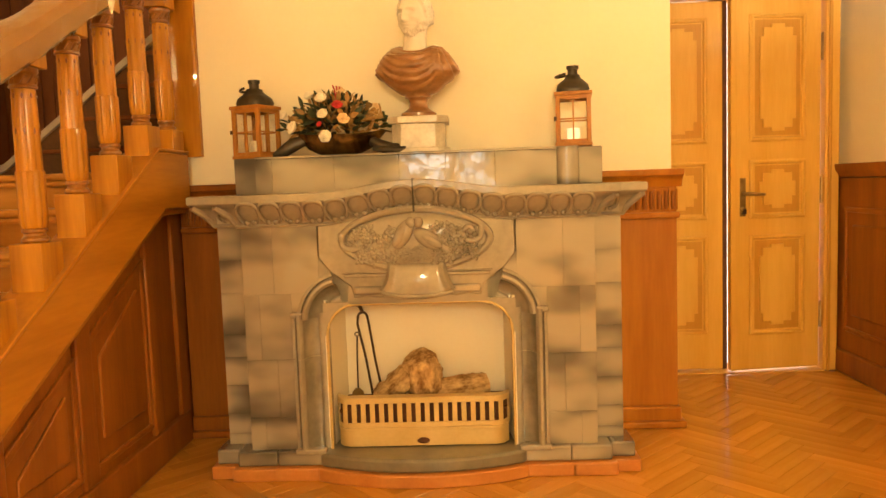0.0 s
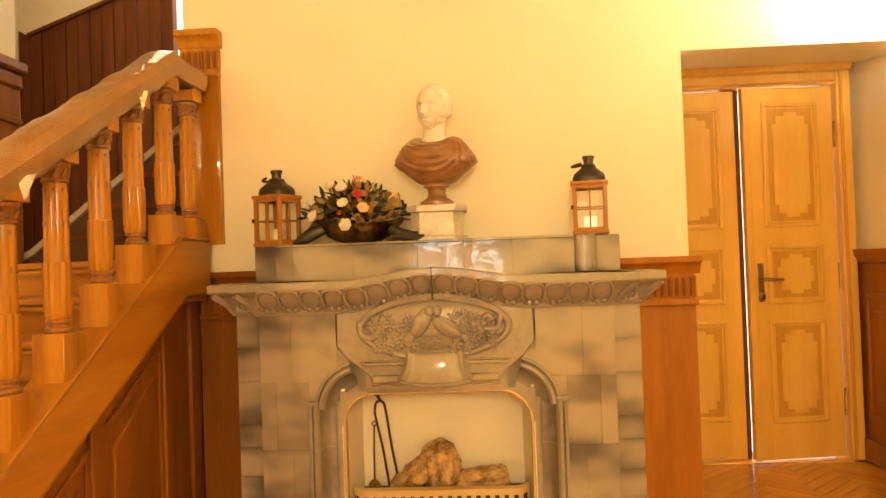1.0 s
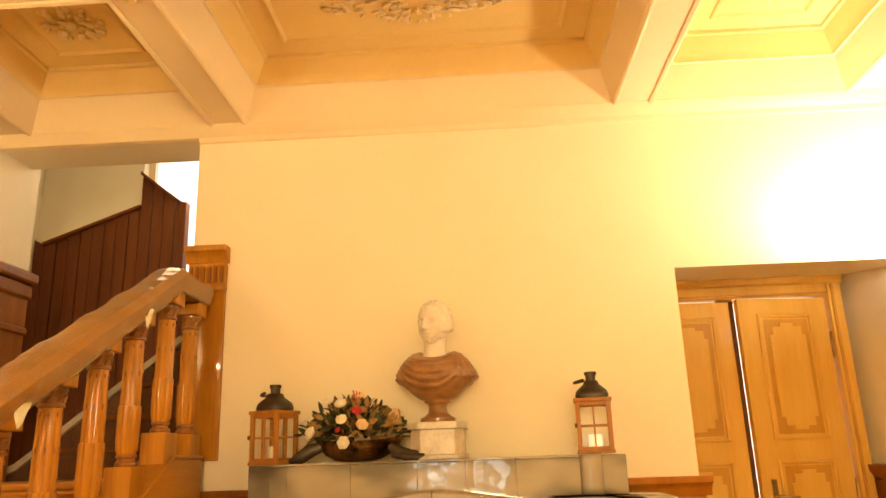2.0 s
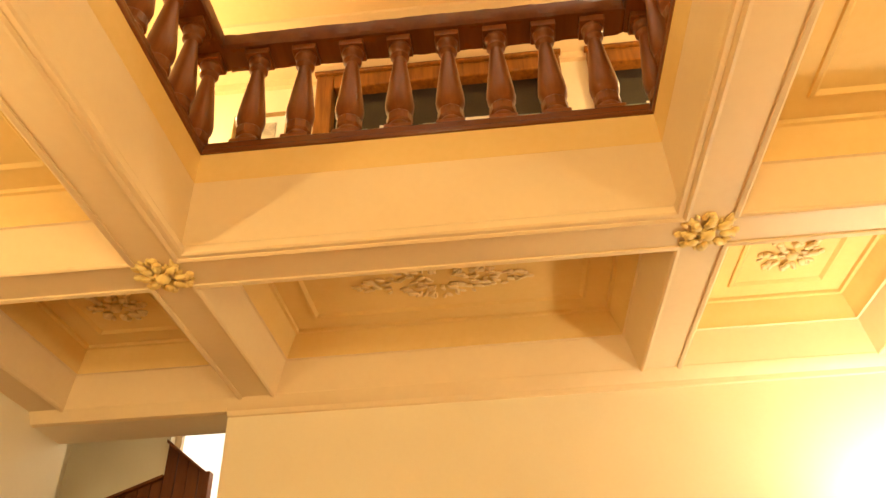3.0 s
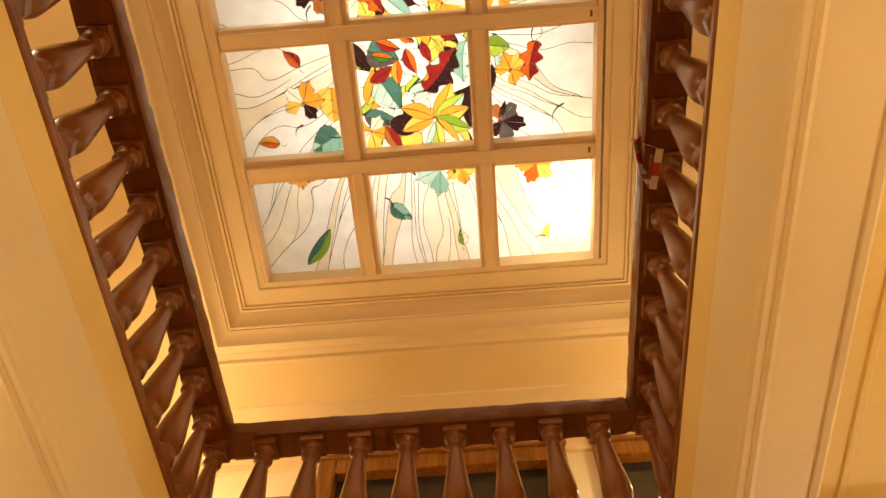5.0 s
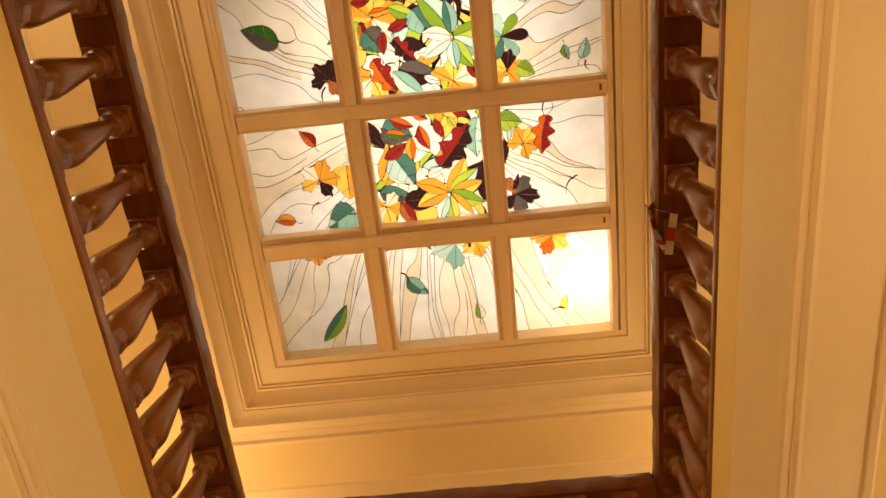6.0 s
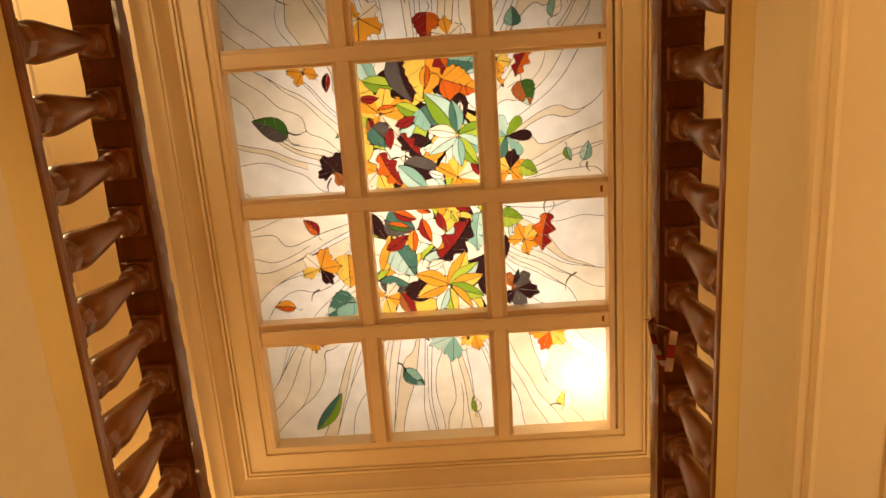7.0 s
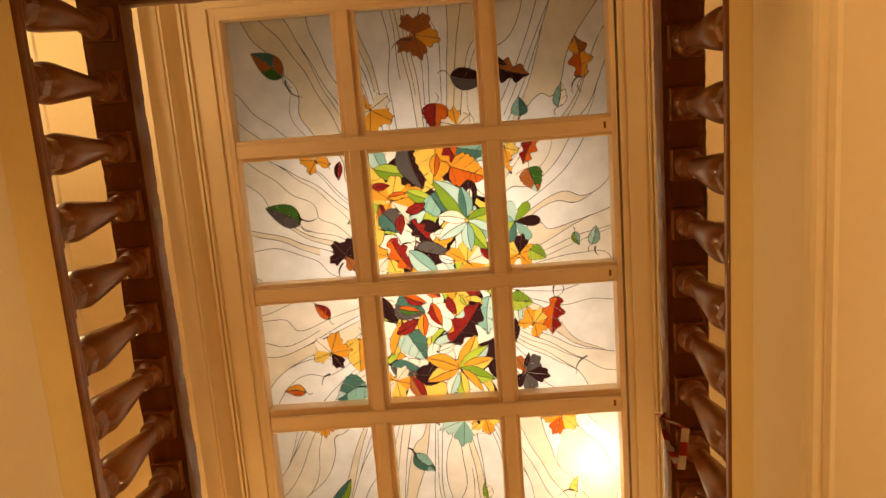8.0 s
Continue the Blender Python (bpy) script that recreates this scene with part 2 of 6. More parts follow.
OAK.node_tree.nodes["Principled BSDF"].inputs["Specular IOR Level"].default_value = 0.12
for glz in (GLAZE, GLAZE_C):
    glz.node_tree.nodes["Principled BSDF"].inputs["Coat Roughness"].default_value = 0.02
TAPE_W = mat("white_tape", (0.75, 0.70, 0.62), (0.82, 0.78, 0.70), 0.4, 20)
TAPE_R = mat("red_tape", (0.50, 0.03, 0.03), (0.60, 0.05, 0.04), 0.4, 20)
LEAD = mat("lead_came", (0.012, 0.011, 0.010), (0.03, 0.028, 0.025), 0.5, 30)
FRAMEW = mat("skylight_frame_paint", (0.77, 0.58, 0.36), (0.83, 0.65, 0.42), 0.4, 3, (1, 1, 1), 0, 0.08, 40, 0.1)
BOXW = mat("lightbox_white", (0.75, 0.75, 0.74), (0.80, 0.80, 0.79), 0.8, 3)
DAYLIGHT = glow("bright_daylight", (1.0, 0.93, 0.80), 1.3)


def leafy_daylight():
    """Bright sky broken by foliage, seen through a far window."""
    m, nt, out = nodes_of("leafy_daylight")
    tc, nz, mr = nt.nodes.new("ShaderNodeTexCoord"), nt.nodes.new("ShaderNodeTexNoise"), nt.nodes.new("ShaderNodeMapRange")
    nz.inputs["Scale"].default_value, nz.inputs["Detail"].default_value = 5.0, 6
    mr.inputs["From Min"].default_value, mr.inputs["From Max"].default_value = 0.51, 0.58
    mr.inputs["To Min"].default_value, mr.inputs["To Max"].default_value = 0.2, 4.5
    nt.links.new(tc.outputs["Object"], nz.inputs["Vector"])
    nt.links.new(nz.outputs["Fac"], mr.inputs["Value"])
    nt.links.new(mr.outputs[0], out.inputs["Emission Strength"])
    out.inputs["Emission Color"].default_value = (0.95, 1.0, 0.92, 1)
    return m


LEAFY = leafy_daylight()
WRAPPED = wood("wrapped_mahogany", (0.105, 0.031, 0.008), (0.165, 0.050, 0.012), 0.30, "y", 0.35, grain=14, bump=0.5)
STEEL = mat("tarnished_brass", (0.24, 0.15, 0.05), (0.36, 0.24, 0.09), 0.35, 20, metal=0.8)
CARPET = mat("stair_carpet", (0.075, 0.032, 0.011), (0.13, 0.058, 0.022), 0.8, 20)
SKIRT = mat("grey_skirting", (0.36, 0.30, 0.24), (0.46, 0.40, 0.33), 0.5, 6)
DGLASS = mat("dark_door_glass", (0.020, 0.018, 0.016), (0.035, 0.03, 0.026), 0.06, 3, bump=0)
PRINT = mat("grey_print", (0.60, 0.54, 0.44), (0.20, 0.18, 0.15), 0.5, 9, bump=0)
WHITEW = mat("white_card_and_reflection", (0.70, 0.66, 0.58), (0.78, 0.74, 0.66), 0.6, 6)
BLUE_REFL = mat("pale_blue_reflection", (0.36, 0.42, 0.38), (0.16, 0.26, 0.23), 0.2, 9, bump=0)


# ---- mesh tools ----
class Shape:
    """Collects vertices, faces and material slots of one mesh."""

    def __init__(self):
        self.v, self.f, self.m = [], [], []

    def add(self, verts, faces, slot=0):
        k = len(self.v)
        self.v += [tuple(p) for p in verts]
        self.f += [tuple(k + i for i in fc) for fc in faces]
        self.m += [slot] * len(faces)
        return self

    def box(self, x0, x1, y0, y1, z0, z1, slot=0):
        v = [(x, y, z) for x in (x0, x1) for y in (y0, y1) for z in (z0, z1)]
        return self.add(v, [(0, 1, 3, 2), (4, 6, 7, 5), (0, 4, 5, 1), (2, 3, 7, 6), (0, 2, 6, 4), (1, 5, 7, 3)], slot)

    def prism(self, poly, axis, a0, a1, slot=0):
        """poly: (u, v) points; axis x: (y, z), axis y: (x, z), axis z: (x, y)."""
        put = {"x": lambda u, v, a: (a, u, v), "y": lambda u, v, a: (u, a, v), "z": lambda u, v, a: (u, v, a)}[axis]
        n = len(poly)
        verts = [put(u, v, a0) for u, v in poly] + [put(u, v, a1) for u, v in poly]
        faces = [tuple(range(n)), tuple(range(2 * n - 1, n - 1, -1))]
        faces += [(i, i + n, (i + 1) % n + n, (i + 1) % n) for i in range(n)]
        return self.add(verts, faces, slot)

    def lathe(self, prof, at=(0, 0, 0), n=16, slot=0, sx=1.0, sy=1.0):
        v, f = [], []
        for r, z in prof:
            v += [(at[0] + sx * r * math.cos(6.2832 * i / n), at[1] + sy * r * math.sin(6.2832 * i / n), at[2] + z) for i in range(n)]
        for k in range(len(prof) - 1):
            f += [(k * n + i, k * n + (i + 1) % n, (k + 1) * n + (i + 1) % n, (k + 1) * n + i) for i in range(n)]
        f += [tuple(range(n - 1, -1, -1)), tuple(range((len(prof) - 1) * n, len(prof) * n))]
        return self.add(v, f, slot)

    def blob(self, c, r, slot=0, n=8, k=5, turn=None):
        v, f = [], []
        for j in range(1, k):
            a = math.pi * j / k
            v += [Vector((r[0] * math.sin(a) * math.cos(6.2832 * i / n), r[1] * math.sin(a) * math.sin(6.2832 * i / n), r[2] * math.cos(a))) for i in range(n)]
        v += [Vector((0, 0, r[2])), Vector((0, 0, -r[2]))]
        t, b = len(v) - 2, len(v) - 1
        for j in range(k - 2):
            f += [(j * n + i, (j + 1) * n + i, (j + 1) * n + (i + 1) % n, j * n + (i + 1) % n) for i in range(n)]
        f += [(t, i, (i + 1) % n) for i in range(n)]
        f += [(b, (k - 2) * n + (i + 1) % n, (k - 2) * n + i) for i in range(n)]
        if turn is not None:
            v = [turn @ p for p in v]
        return self.add([(p[0] + c[0], p[1] + c[1], p[2] + c[2]) for p in v], f, slot)

    def tube(self, pts, r, n=8, slot=0, flat=1.0):
        pts = [Vector(p) for p in pts]
        rs = r if isinstance(r, (list, tuple)) else [r] * len(pts)
        v, f = [], []
        for i, p in enumerate(pts):
            d = (pts[min(i + 1, len(pts) - 1)] - pts[max(i - 1, 0)]).normalized()
            up = Vector((0, 0, 1)) if abs(d.z) < 0.9 else Vector((0, 1, 0))
            s = d.cross(up).normalized()
            w = s.cross(d)
            v += [p + rs[i] * (math.cos(6.2832 * j / n) * s + flat * math.sin(6.2832 * j / n) * w) for j in range(n)]
        for k in range(len(pts) - 1):
            f += [(k * n + j, k * n + (j + 1) % n, (k + 1) * n + (j + 1) % n, (k + 1) * n + j) for j in range(n)]
        f += [tuple(range(n - 1, -1, -1)), tuple(range((len(pts) - 1) * n, len(pts) * n))]
        return self.add(v, f, slot)

    def ring(self, rect, prof, closed=False, slot=0):
        """A moulding round a level rectangle (x0, x1, y0, y1): prof holds (offset inwards, z)."""
        x0, x1, y0, y1 = rect
        v, f = [], []
        for d, z in prof:
            v += [(x0 + d, y0 + d, z), (x1 - d, y0 + d, z), (x1 - d, y1 - d, z), (x0 + d, y1 - d, z)]
        n = len(prof)
        for k in range(n if closed else n - 1):
            j = (k + 1) % n
            f += [(4 * k + i, 4 * k + (i + 1) % 4, 4 * j + (i + 1) % 4, 4 * j + i) for i in range(4)]
        return self.add(v, f, slot)

    def upright(self, rect, prof, y, sign=-1, slot=0):
        """A closed moulding round an upright rectangle (x0, x1, z0, z1) on the plane y: prof holds (offset inwards, height off it)."""
        x0, x1, z0, z1 = rect
        v, f = [], []
        for d, h in prof:
            v += [(x0 + d, y + sign * h, z0 + d), (x1 - d, y + sign * h, z0 + d), (x1 - d, y + sign * h, z1 - d), (x0 + d, y + sign * h, z1 - d)]
        n = len(prof)
        for k in range(n):
            j = (k + 1) % n
            f += [(4 * k + i, 4 * k + (i + 1) % 4, 4 * j + (i + 1) % 4, 4 * j + i) for i in range(4)]
        return self.add(v, f, slot)

    def mesh(self, name, mats, sharp=35):
        me = bpy.data.meshes.new(name)
        me.from_pydata(self.v, [], self.f)
        for m in mats if isinstance(mats, (list, tuple)) else [mats]:
            me.materials.append(m)
        me.polygons.foreach_set("material_index", self.m)
        bm = bmesh.new()
        bm.from_mesh(me)
        bmesh.ops.recalc_face_normals(bm, faces=bm.faces)
        bm.to_mesh(me)
        bm.free()
        me.polygons.foreach_set("use_smooth", [True] * len(me.polygons))
        me.set_sharp_from_angle(angle=radians(sharp))
        me.update()
        return me


def part(name, shape, material, parent=None, label="", bevel=0.0, sharp=35):
    """One mesh object, under a thing or a part; bevel: its rounded edges."""
    ob = new(name, shape.mesh(name, material, sharp))
    if parent:
        ob.parent = parent
    if bevel:
        b = ob.modifiers.new("edges", "BEVEL")
        b.width, b.segments, b.limit_method, b.angle_limit = bevel, 2, "ANGLE", radians(40)
    if label:
        ob["label"] = label
    return ob


def thing(name, label, category, group="", kind="", at=(0, 0, 0)):
    ob = new(name)
    ob.empty_display_size = 0.1
    ob.location = at
    return tagged(ob, label, category, group, kind)


def S():
    return Shape()


def setting(name, shape, material, label, category, bevel=0.0):
    return tagged(part(name, shape, material, None, "", bevel), label, category, "", "structure")


# ---- the hall: shell ----
XL, XR, YB, WALL = -2.36, 2.48, -4.6, 3.70
CZ, COF = 3.13, 3.44
floor = setting("floor", S().box(XL - 0.9, XR + 0.3, YB - 0.3, 4.95, -0.12, -0.012), PARQ_BASE, "honey-coloured herringbone parquet floor of the hall", "floor")

# fireplace wall with the stair opening beside it and the door recess on its other side
w = S().box(-1.254, 1.196, WALL, 3.98, 0, 3.62)
w.box(1.0, 1.196, 3.98, 4.72, 0, 2.6)
setting("wall_fireplace", w, PLASTER, "plain cream plaster wall above the fireplace", "wall")
h = S().prism([(WALL, 2.245), (4.72, 2.39), (4.72, 3.62), (WALL, 3.62)], "x", 1.196, XR)
h.box(XL, -1.254, WALL, 3.98, 3.07, 3.62)
setting("wall_header", h, PLASTER, "cream plaster header over the door recess and stair opening", "wall")
e = S().box(1.0, 1.36, 4.72, 4.95, 0, 2.6).box(2.437, XR + 0.3, 4.72, 4.95, 0, 2.6).box(1.36, 2.437, 4.72, 4.95, 2.40, 2.6)
setting("wall_door", e, PLASTER, "cream plaster wall round the double door", "wall")
setting("wall_right", S().box(XR, XR + 0.25, YB, 4.95, 0, 6.6), PLASTER, "cream plaster side wall of the hall", "wall")
lw = S().box(XL - 0.25, XL, YB, 3.98, 0, 3.62).box(XL - 0.25, XL, YB, 3.98, 3.62, 6.6)
setting("wall_left", lw, PLASTER, "cream plaster wall beside the staircase", "wall")
bw = S().box(XL - 0.25, -0.86, YB - 0.25, YB, 0, 6.6).box(0.52, XR + 0.25, YB - 0.25, YB, 0, 6.6).box(-0.86, 0.52, YB - 0.25, YB, 1.70, 6.6).box(-0.86, 0.52, YB - 0.25, YB, 0, 0.9)
setting("wall_back", bw, PLASTER, "cream plaster wall opposite the fireplace with a window", "wall")
win = thing("window_1", "small window in the wall opposite the fireplace", "window", kind="structure")
part("frame_bar", S().box(-0.47, -0.43, YB - 0.16, YB - 0.10, 0.9, 1.70), FRAMEW, win)
part("frame_bar", S().box(-0.10, 0.06, YB - 0.16, YB - 0.10, 0.9, 1.70), FRAMEW, win)
part("frame_bar", S().box(-0.86, 0.52, YB - 0.16, YB - 0.10, 1.45, 1.48), FRAMEW, win)
part("daylight", S().box(-0.86, 0.52, YB - 0.24, YB - 0.22, 0.9, 1.70), LEAFY, win)

# stair hall behind the opening
setting("wall_stair_far", S().box(-3.3, 0.9, 5.2, 5.4, 0, 2.70).box(-3.3, -2.275, 5.2, 5.4, 2.70, 4.6).box(-0.9, 0.9, 5.2, 5.4, 2.7, 4.6).box(-2.275, -0.9, 5.2, 5.4, 4.3, 4.6), PLASTER, "cream plaster far wall of the stair hall", "wall")
setting("wall_stair_left", S().box(-3.3, -3.05, 3.98, 5.2, 0, 4.6), PLASTER, "cream plaster side wall of the stair hall", "wall")
setting("wall_stair_right", S().box(0.8, 1.0, 3.98, 5.2, 0, 4.6), PLASTER, "cream plaster end wall of the stair hall", "wall")
setting("wall_stair_near", S().box(-3.3, -2.36, 3.98, 4.06, 0, 4.6).box(-2.36, 1.0, 3.98, 4.06, 3.62, 4.6), PLASTER, "cream plaster wall over the stair opening", "wall")
setting("ceiling_stair", S().box(-3.3, 1.0, 3.98, 5.4, 4.6, 4.8), CEIL, "cream painted ceiling of the stair hall", "ceiling")
w2 = thing("window_2", "tall bright window lighting the stair landing", "window", kind="structure")
part("daylight", S().box(-2.275, -0.9, 5.34, 5.36, 2.7, 4.3), DAYLIGHT, w2)
part("window_frame", S().upright((-2.275, -0.9, 2.7, 4.3), [(0, 0), (0.05, 0), (0.05, 0.05), (0, 0.05)], 5.33), FRAMEW, w2)

# ---- coffered ceiling ----
OX0, OX1, OY0, OY1 = -0.978, 0.957, -0.76, 2.297
BX = [(XL, -2.16), (-1.19, -0.978), (0.957, 1.178), (2.16, XR)]
BY = [(YB, -4.3), (-2.15, -1.93), (-0.98, -0.76), (2.297, 2.520), (3.63, WALL)]
bm = S()
for x0, x1 in BX:
    bm.box(x0, x1, YB, WALL, CZ, 3.62)
for y0, y1 in BY:
    for a, b in zip(BX, BX[1:]):
        bm.box(a[1], b[0], y0, y1, CZ, 3.62)
for ya, yb in zip(BY, BY[1:]):
    for xa, xb in zip(BX, BX[1:]):
        x0, x1, y0, y1 = xa[1], xb[0], ya[1], yb[0]
        opening = abs(x0 - OX0) < 0.01 and abs(y0 - OY0) < 0.01
        bm.ring((x0 - 0.028, x1 + 0.028, y0 - 0.028, y1 + 0.028), [(0, CZ), (0, CZ - 0.008), (0.014, CZ - 0.014), (0.024, CZ - 0.008), (0.028, CZ + 0.002)])
        if opening:
            bm.ring((x0, x1, y0, y1), [(-0.004, CZ - 0.004), (0.018, CZ - 0.004), (0.026, CZ + 0.004), (0.028, CZ + 0.030), (0.018, CZ + 0.042), (-0.004, CZ + 0.046)], True)
            continue
        bm.box(x0, x1, y0, y1, COF, 3.62, 1)
        # splayed sides and stepped mouldings inside the coffer
        bm.ring((x0, x1, y0, y1), [(-0.002, CZ), (0.055, CZ + 0.17), (0.066, CZ + 0.174)], slot=2)
        bm.ring((x0, x1, y0, y1), [(0.066, CZ + 0.174), (0.070, CZ + 0.195), (0.086, CZ + 0.222), (0.106, CZ + 0.262), (0.120, COF - 0.02), (0.135, COF - 0.016), (0.140, COF - 0.001)], slot=1)
        bm.ring((x0 + 0.25, x1 - 0.25, y0 + 0.25, y1 - 0.25), [(0, COF), (0.004, COF - 0.010), (0.018, COF - 0.014), (0.03, COF - 0.004), (0.034, COF)], slot=1)
# crown along the wall
bm.prism([(WALL, 3.045), (WALL - 0.012, 3.05), (WALL - 0.02, 3.075), (WALL - 0.055, 3.10), (WALL - 0.07, CZ), (WALL, CZ)], "x", -1.254, XR)
bm.prism([(WALL, 3.065), (WALL - 0.03, 3.07), (WALL - 0.07, CZ), (WALL, CZ)], "x", XL, -1.254)
setting("ceiling", bm, [CEIL, COFFER, CEIL], "cream coffered ceiling with moulded beams and a square light well", "ceiling")

# faces of the well up to the gallery floor
for (x0, x1, y0, y1) in ((OX0 - 0.15, OX0 + 0.001, OY0, OY1), (OX1 - 0.001, OX1 + 0.15, OY0, OY1), (OX0 - 0.15, OX1 + 0.15, OY1 - 0.001, OY1 + 0.15), (OX0 - 0.15, OX1 + 0.15, OY0 - 0.15, OY0 + 0.001)):
    setting("well_fascia", S().box(x0, x1, y0, y1, 3.20, 3.655), CEIL, "cream painted fascia of the light well", "fascia")
# upper strip of the fascia, coloured in the coffer yellow
fs = S()
fs.ring((OX0, OX1, OY0, OY1), [(-0.01, 3.500), (0.002, 3.505), (0.006, 3.60), (0.006, 3.656), (-0.01, 3.656)])
setting("well_trim", fs, COFFER, "yellow band under the gallery balustrade", "trim")

# ---- gallery storey ----
gf = S()
for (x0, x1, y0, y1) in ((XL, OX0 - 0.02, YB, 4.2), (OX1 + 0.02, XR, YB, 4.2), (OX0 - 0.02, OX1 + 0.02, OY1 + 0.02, 4.2), (OX0 - 0.02, OX1 + 0.02, YB, OY0 - 0.02)):
    gf.box(x0, x1, y0, y1, 3.62, 3.66)
setting("gallery_floor", gf, OAK_X, "wooden floor of the upper gallery round the light well", "floor")
gw = S().box(XL, -0.95, 3.80, 3.98, 3.62, 6.3).box(0.85, 1.05, 3.80, 3.98, 3.62, 6.3).box(-0.95, 0.85, 3.80, 3.98, 5.72, 6.3).box(1.05, XR, 3.80, 3.98, 5.72, 6.3)
gw.box(XL, XR, 4.35, 4.5, 3.62, 6.3)
setting("wall_gallery", gw, PLASTER, "cream plaster wall of the upper gallery with two doorways", "wall")


def doorway(x0, x1, label):
    d = thing("door_2", label, "door", "gallery doors", "structure")
    fr = S().box(x0, x0 + 0.13, 3.74, 3.86, 3.66, 5.72).box(x1 - 0.13, x1, 3.74, 3.86, 3.66, 5.72).box(x0 + 0.13, x1 - 0.13, 3.745, 3.86, 5.585, 5.72)
    part("door_frame", fr, OAK_C, d, "", 0.012)
    part("frame_moulding", S().box(x0 - 0.015, x1 + 0.015, 3.72, 3.80, 5.72, 5.75), OAK_C, d, "", 0.008)
    part("pane", S().box(x0 + 0.13, x1 - 0.13, 3.84, 3.85, 3.66, 5.585), DGLASS, d, "dark glass pane")
    # pale sheets before the dark glass imitate reflections by colour
    n = 5 if x1 - x0 > 1.2 else 1
    for i in range(n):
        a = x0 + 0.16 + i * (x1 - x0 - 0.26) / n
        part("pane_reflection", S().box(a, a + 0.22, 3.826, 3.834, 4.6, 5.22 + 0.02 * (i % 2)), [BLUE_REFL, WHITEW][i % 2], d, "pale bluish reflection coloured onto the glass")
    return d


doorway(-0.95, 0.85, "wide dark-glazed gallery door in a brown oak casing")
doorway(1.05, 2.30, "dark gallery door in a brown oak casing")
pic = thing("framed_picture", "small grey print in a thin pale wooden frame", "picture")
part("picture_frame", S().upright((-1.55, -1.13, 4.95, 5.42), [(0, 0), (0, 0.025), (0.012, 0.03), (0.035, 0.018), (0.035, 0)], 3.80), STEEL, pic)
part("mount", S().box(-1.515, -1.165, 3.785, 3.797, 4.985, 5.385), WHITEW, pic)
part("print", S().box(-1.45, -1.23, 3.780, 3.784, 5.05, 5.32), PRINT, pic)

# gallery ceiling with its stepped recess round the skylight
SX0, SX1, SY0, SY1 = -1.215, 1.155, -0.945, 2.565
GC = 6.02
uc = S()
R = (-1.60, 1.565, -1.33, 2.885)
for (x0, x1, y0, y1) in ((XL, R[0], YB, 3.98), (R[1], XR, YB, 3.98), (R[0], R[1], R[3], 3.98), (R[0], R[1], YB, R[2])):
    uc.box(x0, x1, y0, y1, GC, GC + 0.5)
# outer lip and hollow, then a crisp step and an upper cove
uc.ring(R, [(-0.014, GC + 0.001), (-0.014, GC - 0.010), (0.004, GC - 0.012), (0.012, GC + 0.012), (0.024, GC + 0.040), (0.046, GC + 0.064), (0.074, GC + 0.078), (0.076, GC + 0.092), (0.090, GC + 0.094), (0.098, GC + 0.130), (0.116, GC + 0.168), (0.146, GC + 0.192), (0.150, GC + 0.200)])
# double bead, flat border, then the rim next to the frame
uc.ring(R, [(0.150, GC + 0.200), (0.163, GC + 0.202), (0.164, GC + 0.184), (0.178, GC + 0.182), (0.180, GC + 0.204), (0.187, GC + 0.204), (0.188, GC + 0.190), (0.200, GC + 0.188), (0.204, GC + 0.210), (0.322, GC + 0.214), (0.326, GC + 0.232), (0.365, GC + 0.236), (0.37, GC + 0.6)])
# cornice where walls and ceiling meet
edge = (XL - 0.25, XR + 0.25, YB, 3.80)
uc.ring(edge, [(0, GC - 0.34), (0.03, GC - 0.33), (0.035, GC - 0.27), (0.10, GC - 0.25), (0.16, GC - 0.20), (0.30, GC - 0.125), (0.42, GC - 0.100), (0.43, GC - 0.085)])
# middle of the cornice, coloured a deeper yellow than the ceiling
uc.ring(edge, [(0.43, GC - 0.085), (0.54, GC - 0.055), (0.66, GC - 0.038), (0.76, GC - 0.032)], slot=1)
uc.ring(edge, [(0.76, GC - 0.032), (0.765, GC - 0.042), (0.79, GC - 0.042), (0.80, GC - 0.012), (0.84, GC - 0.008), (0.85, GC)])
setting("ceiling_gallery", uc, [CEIL, CORNICE], "cream gallery ceiling with stepped mouldings round the skylight", "ceiling")

# ---- skylight ----
sky_thing = thing("skylight", "backlit stained-glass skylight with autumn leaves in a cream frame", "skylight")
COLS = [(-1.205, -0.53), (-0.385, 0.34), (0.475, 1.145)]
ROWY = [(1.765, 2.555), (0.870, 1.600), (-0.065, 0.735), (-0.925, -0.200)]
ZB, ZG = 6.26, 6.385
part("border", S().ring((SX0 - 0.03, SX1 + 0.03, SY0 - 0.03, SY1 + 0.03), [(0, ZB), (0.035, ZB), (0.04, ZB + 0.015), (0.04, ZG), (0, ZG)], True), FRAMEW, sky_thing, "", 0.004)
for (a, b) in ((-0.53, -0.385), (0.34, 0.475)):
    part("mullion", S().box(a, b, SY0, SY1, ZB + 0.014, ZG), FRAMEW, sky_thing, "", 0.006)
    c = (a + b) / 2
    part("mullion_bead", S().box(c - 0.038, c + 0.038, SY0, SY1, ZB - 0.006, ZB + 0.013), FRAMEW, sky_thing, "", 0.006)
